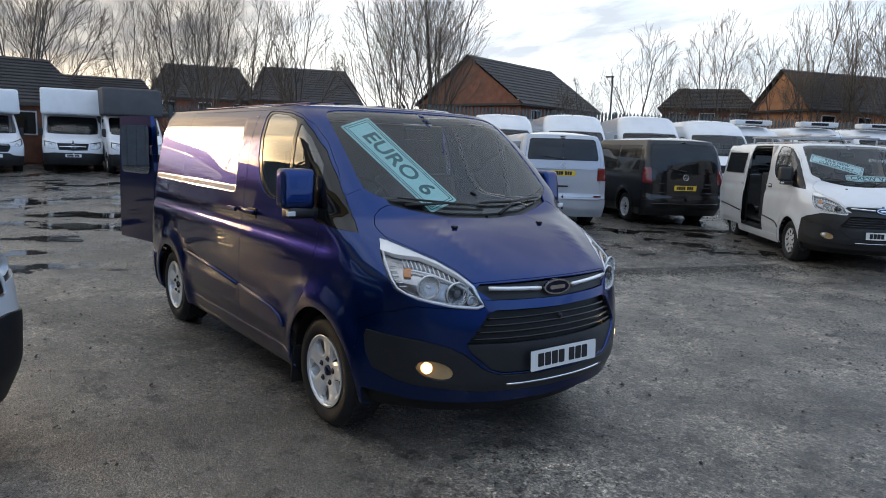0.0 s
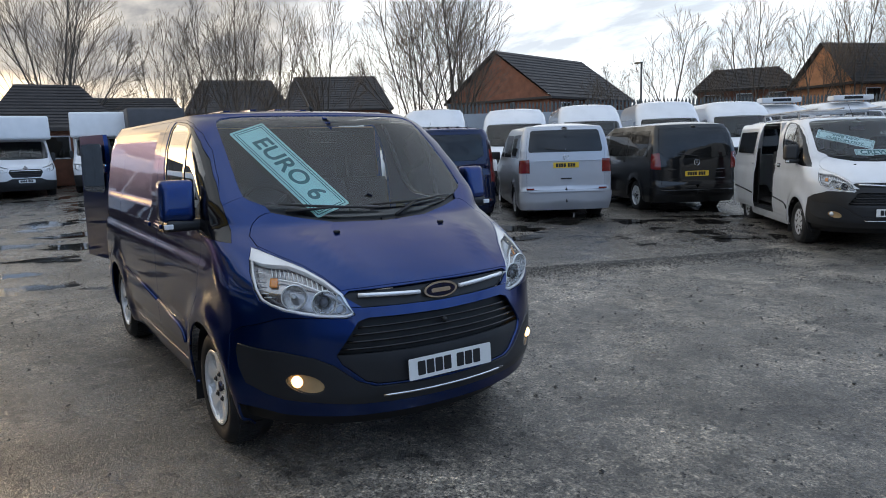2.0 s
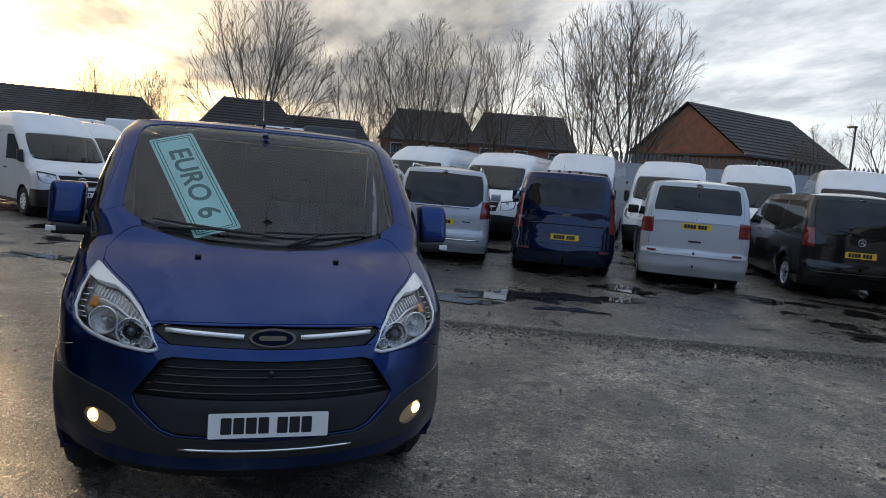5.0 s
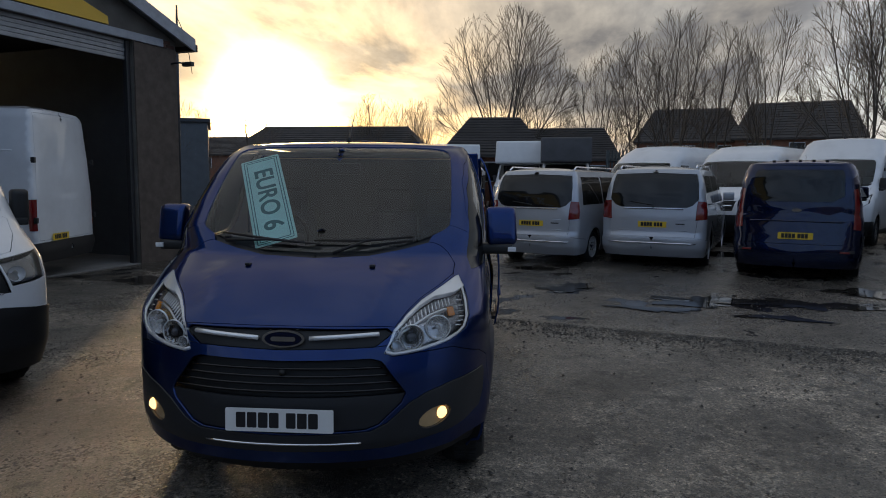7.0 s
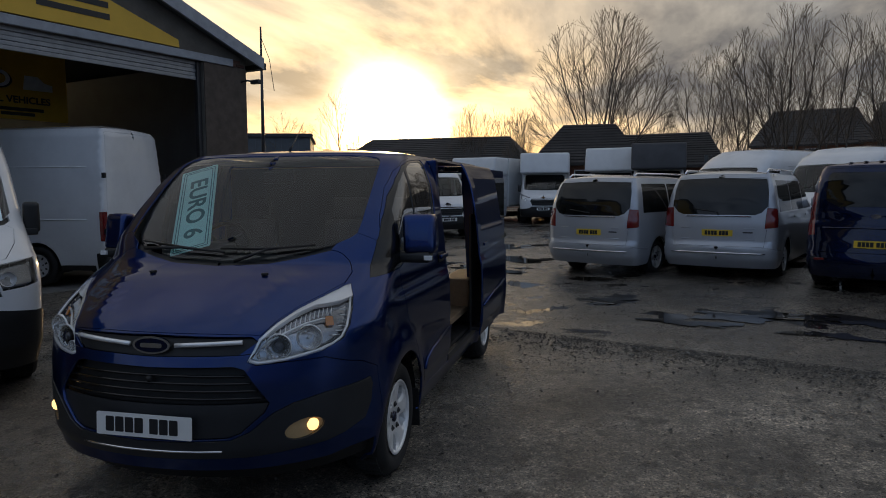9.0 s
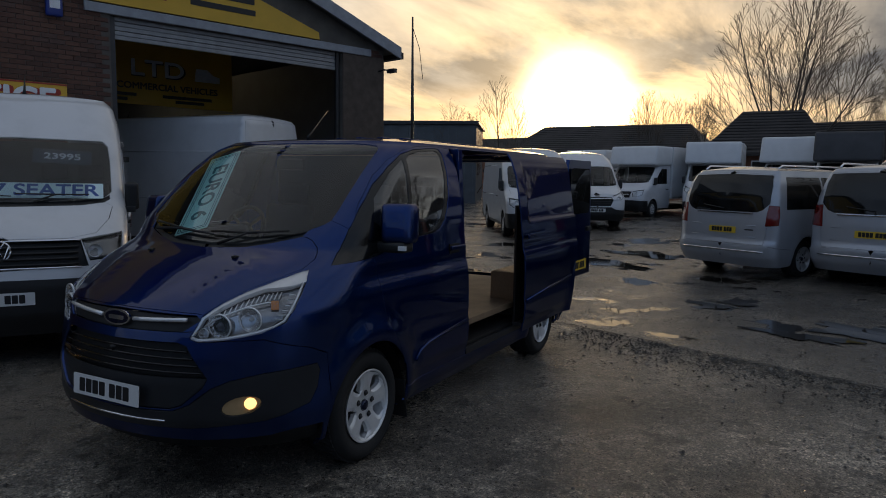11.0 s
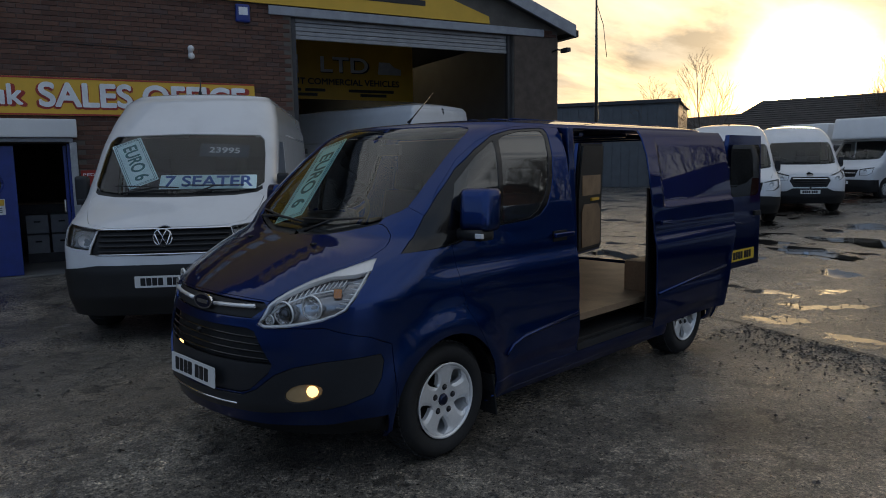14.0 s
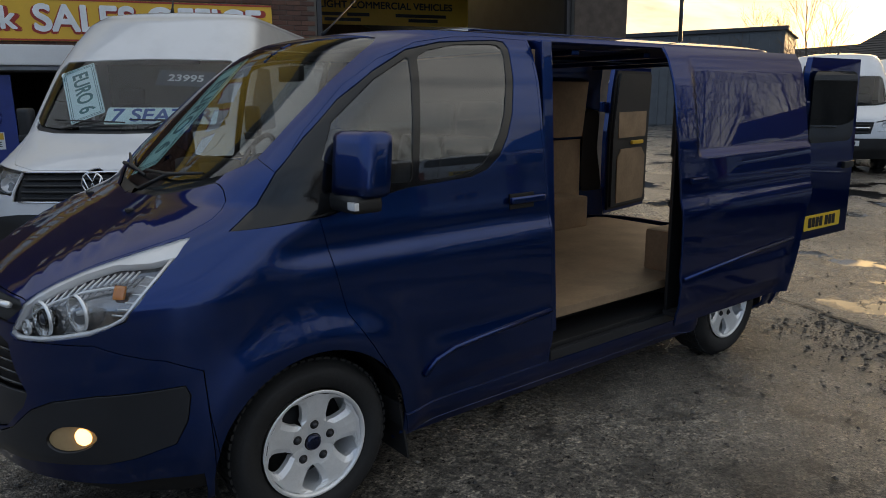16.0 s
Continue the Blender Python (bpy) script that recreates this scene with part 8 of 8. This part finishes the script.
tube("column", [(0, 0, 0), (0, 0, 5.75)], [0.08, 0.05], "dark_metal", lp, 8)
part("lamp_head", bm_box(-0.12, -0.1, 5.80, 0.5, 0.22, 0.10, bevel=0.03), "dark_metal", lp)


# ---- bare winter trees ----
def tree_meshes(seed, wide=3.5, limbs=6, low=0.14):
    """Limb mesh and twig mesh of a leafless tree ten metres tall: limbs fan out low down, bend upwards and fork finely."""
    rnd = random.Random(seed)
    limb, twig = ([], []), ([], [])
    H = 10.0

    def sweep(store, pts, r0, r1, sides):
        k, n = len(store[0]), len(pts)
        for i, p in enumerate(pts):
            d = (pts[min(i + 1, n - 1)] - pts[max(i - 1, 0)]).normalized()
            u = d.orthogonal().normalized()
            w = d.cross(u)
            r = r0 + (r1 - r0) * i / (n - 1)
            for q in range(sides):
                t = 2 * math.pi * q / sides
                store[0].append(p + (u * math.cos(t) + w * math.sin(t)) * r)
        for i in range(n - 1):
            for q in range(sides):
                z = (q + 1) % sides
                store[1].append((k + i * sides + q, k + i * sides + z, k + (i + 1) * sides + z, k + (i + 1) * sides + q))

    kids = (0, 9, 5, 4, 0)
    size = (0, 0.80, 0.36, 0.20, 0.115)
    girth = (0, 0.062, 0.022, 0.0115, 0.0075)
    dome = Vector((wide, wide, 5.6))

    def room(p, d):
        """How far the crown's rounded outline is from p along d."""
        q = Vector((p.x / dome.x, p.y / dome.y, (p.z - 4.4) / dome.z))
        e = Vector((d.x / dome.x, d.y / dome.y, d.z / dome.z))
        a, b, c = e.dot(e), q.dot(e), q.dot(q) - 1.0
        return max(0.0, (-b + math.sqrt(max(0.0, b * b - a * c))) / a)

    def grow(p, d, level, scale):
        length = H * size[level] * scale * rnd.uniform(0.75, 1.15)
        length = min(length, room(p, d) * rnd.uniform(0.88, 1.04) + 0.25)
        n = (0, 8, 5, 3, 2)[level]
        pts, dirs = [p], [d]
        for i in range(n):
            wob = Vector((rnd.uniform(-1, 1), rnd.uniform(-1, 1), rnd.uniform(-0.6, 0.6)))
            d = (d + wob * (0, 0.07, 0.08, 0.09, 0.10)[level] + Vector((0, 0, (0, 0.03, 0.04, 0.035, 0.02)[level]))).normalized()
            p = p + d * (length / n)
            pts.append(p)
            dirs.append(d)
        r0 = girth[level] * scale ** 0.5
        sweep(limb if level < 3 else twig, pts, r0, r0 * (0.30 if level < 3 else 0.6), (0, 6, 4, 3, 3)[level])
        a = rnd.uniform(0, 6.28)
        for k in range(kids[level]):
            f = 0.25 + 0.75 * (k + rnd.random() * 0.9) / kids[level]
            i = min(n - 1, int(f * n))
            at = pts[i].lerp(pts[i + 1], f * n - i)
            a += 2.4 + rnd.uniform(-0.5, 0.5)
            u = dirs[i].orthogonal().normalized()
            w = dirs[i].cross(u)
            lean = math.tan(radians(rnd.uniform(16, 36)))
            grow(at, (dirs[i] + (u * math.cos(a) + w * math.sin(a)) * lean).normalized(), level + 1, 1.1 - 0.35 * f)

    stem = [Vector((0.05 * math.sin(i), 0.05 * math.cos(2 * i), H * low * i / 3)) for i in range(4)]
    sweep(limb, stem, 0.16, 0.12, 8)
    for k in range(limbs):
        a = 6.28 * k / limbs * 1.9 + rnd.uniform(-0.3, 0.3)
        lean = math.tan(radians(4 + 40 * k / max(1, limbs - 1) * rnd.uniform(0.85, 1.1)))
        grow(stem[3 if k % 2 == 0 else 2], Vector((math.cos(a) * lean, math.sin(a) * lean, 1)).normalized(), 1, 1.0)
    return limb, twig


TREES = []
for k, (wd, st, lo) in enumerate([(3.7, 9, 0.14), (3.2, 7, 0.12), (2.7, 6, 0.08), (2.2, 5, 0.08), (2.3, 3, 0.12)]):
    (lv, lf), (tv, tf) = tree_meshes(20 + k, wd, st, lo)
    t = thing("bare_tree", pose(0, 0, -100), "leafless winter tree with fine grey-brown twigs", "tree", "bare trees round the yard")
    mesh_obj("trunk", lv, lf, "bark", t, smooth=True)
    mesh_obj("crown", tv, tf, "twig", t)["kind"] = "stuff"
    TREES.append(t)


def plant(x, y, h, kind, turn, wide=1.0):
    t = TREES[kind]
    if t.get("used"):
        t = copy_thing(t, pose(x, y, rise(x, y) - 0.05, 0, 0, turn))
    else:
        t["used"] = 1
        t.matrix_basis = pose(x, y, rise(x, y) - 0.05, 0, 0, turn)
    t.scale = (h / 10 * wide, h / 10 * wide, h / 10)


for k, (x, y, h, kind, wide) in enumerate([
        (-33.9, 1.6, 10.2, 0, 1.0), (-39.0, 7.6, 9.3, 2, 0.9), (-38.6, 9.6, 9.9, 3, 1.0), (-40.0, 12.1, 11.4, 1, 0.85), (-38.2, 14.2, 10.2, 3, 1.0), (-36.5, 16.2, 10.6, 2, 0.9),
        (-25.4, 16.2, 9.8, 1, 0.95), (-25.8, 18.6, 10.4, 0, 0.9), (-27.5, 20.3, 9.6, 3, 1.0), (-37.0, 10.9, 8.6, 4, 1.0),
        (-28.5, 39.2, 10.2, 4, 1.3), (-23.2, 40.5, 10.9, 2, 0.9), (-26.4, 39.8, 7.8, 3, 0.9), (-30.2, 35.0, 6.6, 2, 0.9), (-31.4, 34.0, 5.8, 3, 1.0), (-17.9, 42.3, 11.3, 2, 0.9), (-16.3, 44.2, 11.1, 3, 1.0), (-13.2, 43.0, 10.6, 1, 0.9), (-19.8, 41.0, 9.4, 4, 1.1), (-10.0, 43.4, 10.2, 2, 0.9), (-6.0, 43.5, 9.6, 1, 0.9), (-2.5, 44.5, 10.4, 0, 0.8),
        (-57.4, -7.9, 8.1, 4, 1.2), (-53.7, -4.6, 7.8, 2, 0.9), (-55.0, -9.2, 8.3, 1, 0.8), (-60.0, -6.2, 8.4, 3, 1.0), (-26.0, -9.5, 6.1, 4, 1.1), (-35.6, -17.2, 6.3, 4, 1.2), (-36.5, -16.0, 5.6, 3, 0.9), (-44.0, 4.0, 9.0, 3, 1.0)]):
    plant(x, y, h, kind, k * 67 % 360, wide)
for t in TREES:
    del t["used"]

# standing water
for k, (x, y, rx, ry, turn) in enumerate([(-6.7, 2.1, 0.38, 0.26, 1.3), (-5.1, 3.2, 0.42, 0.20, 1.3), (-5.75, 3.9, 0.62, 0.40, 1.25), (-4.65, 4.6, 0.36, 0.18, 1.2), (-5.5, 5.4, 0.50, 0.34, 1.2), (-6.4, 6.5, 0.48, 0.30, 1.1), (-6.3, 7.8, 0.44, 0.22, 1.0), (-5.3, 8.9, 0.5, 0.22, 0.9),
                                          (-4.8, 10.2, 0.6, 0.2, 0.8), (-2.9, 8.4, 0.4, 0.14, 0.8), (-10.4, -0.4, 0.8, 0.4, 1.3), (-12.4, -0.2, 0.8, 0.45, 1.3), (-9.0, -1.2, 0.45, 0.25, 1.2), (-15.5, 1.5, 1.0, 0.5, 1.4), (-8.0, -2.6, 0.5, 0.25, 0.9)]):
    puddle(x, y, rx, ry, turn, k)

# the joint between two lays of tarmac, and loose stones along it and over the yard
jv, jf = [], []
rnd = random.Random(5)
for k in range(90):
    f = k / 89
    x, y = -4.75 + 2.9 * f, -0.4 + 8.4 * f
    o, w = rnd.uniform(-0.02, 0.02), rnd.uniform(0.008, 0.022)
    for s in (-1, 1):
        xx, yy = x + (o + s * w) * 0.946, y - (o + s * w) * 0.324
        jv.append((xx, yy, rise(xx, yy) + 0.012))
    if k:
        jf.append((2 * k - 2, 2 * k - 1, 2 * k + 1, 2 * k))
tagged(mesh_obj("tarmac_joint", jv, jf, "seal"), "dark ragged joint between two lays of tarmac", "joint", kind="structure")


def stone_field(name, count, place, lo, hi, label):
    rnd = random.Random(count)
    verts, faces = [], []
    for _ in range(count):
        x, y = place(rnd)
        r = lo * (hi / lo) ** (rnd.random() ** 2.2)
        z = rise(x, y) + 0.010
        a = rnd.uniform(0, 3.1)
        k = len(verts)
        for i in range(4):
            t = a + i * math.pi / 2
            q = r * rnd.uniform(0.6, 1.2)
            verts.append((x + q * math.cos(t), y + q * math.sin(t), z + r * rnd.uniform(-0.1, 0.25)))
        verts.append((x + r * rnd.uniform(-0.2, 0.2), y + r * rnd.uniform(-0.2, 0.2), z + r * rnd.uniform(0.45, 0.8)))
        verts.append((x, y, z - r * 0.4))
        for i in range(4):
            j = (i + 1) % 4
            faces += [(k + i, k + j, k + 4), (k + j, k + i, k + 5)]
    tagged(mesh_obj(name, verts, faces, "loose_stone"), label, "stones", kind="stuff")


def by_joint(rnd):
    f, d = 0.16 + 0.84 * rnd.random() ** 0.8, abs(rnd.gauss(0, 0.36))
    return -4.75 + 2.9 * f + d * 0.946, -0.4 + 8.4 * f - d * 0.324


def over_yard(rnd):
    while True:
        x, y = rnd.uniform(-9, 5), rnd.uniform(-8, 9)
        if noise.noise((x * 0.6, y * 0.6, 3)) + rnd.uniform(-0.7, 0.5) > 0:
            return x, y


stone_field("gravel_strip", 8000, by_joint, 0.005, 0.022, "dark loose gravel gathered along the tarmac joint")
stone_field("yard_grit", 18000, over_yard, 0.003, 0.020, "scattered grit and small stones on the tarmac")

# unseen wall added at the yard's far side, behind where one stands, to darken reflections
wl = tagged(box("unseen_boundary_wall", (19.0, 4.0, 2.1), (0.24, 64.0, 4.2), "cladding"), "plain grey unseen wall added to close the yard and dim reflections", "wall", kind="structure")
tagged(box("unseen_wall_coping", (19.0, 4.0, 4.24), (0.34, 64.0, 0.08), "galvanised"), "grey coping on the added, unseen yard wall", "coping", kind="structure")


# ---- brickwork of the workshop front ----
def clear_of_openings(u0, u1, z0, z1):
    for a, b, c, d in ((DOOR_L, DOOR_R, -1, DOOR_T), (OPEN_L, OPEN_R, -1, OPEN_T + 0.16)):
        if u1 > a and u0 < b and z1 > c and z0 < d:
            return False
    return True


def brick_mesh():
    bm = bm_box(0, 0, 0, 0.215, 0.020, 0.065)
    bmesh.ops.bevel(bm, geom=[e for e in bm.edges], offset=0.004, segments=1, affect="EDGES")
    me = bpy.data.meshes.new("brick")
    bm.to_mesh(me)
    bm.free()
    me.materials.append(MATS["wall_brick"])
    return me


def lay_bricks():
    me = brick_mesh()
    base = np.array([v.co for v in me.vertices])
    tris = [tuple(p.vertices) for p in me.polygons]
    rnd = random.Random(11)
    verts, faces, singles = [], [], 0
    F = np.array(FACE)
    row = 0
    z = 0.04
    while z < 4.42:
        u = -4.6 + (0.1125 if row % 2 else 0.0)
        while u < U1 - 0.1:
            a, b = u - 0.1075, u + 0.1075
            # half bricks at openings
            if clear_of_openings(a, b, z - 0.03, z + 0.03) and (b < OPEN_L + 0.01 or a > OPEN_R + 0.01):
                push = rnd.uniform(-0.0025, 0.0025)
                if 3.08 < z < 4.05 and -0.7 < u < OPEN_L and singles < 300:
                    ob = new("brick", me)
                    ob.parent = front
                    ob.matrix_basis = FACE @ Matrix.Translation((u, -0.002 + push, z))
                    singles += 1
                else:
                    q = base + np.array([u, -0.002 + push, z])
                    q = q @ F[:3, :3].T + F[:3, 3]
                    k = len(verts)
                    verts.extend(map(tuple, q))
                    faces.extend(tuple(k + i for i in t) for t in tris)
            u += 0.225
        z += 0.075
        row += 1
    rest = mesh_obj("brickwork", verts, faces, "wall_brick_far", front)
    rest["kind"] = "stuff"


lay_bricks()
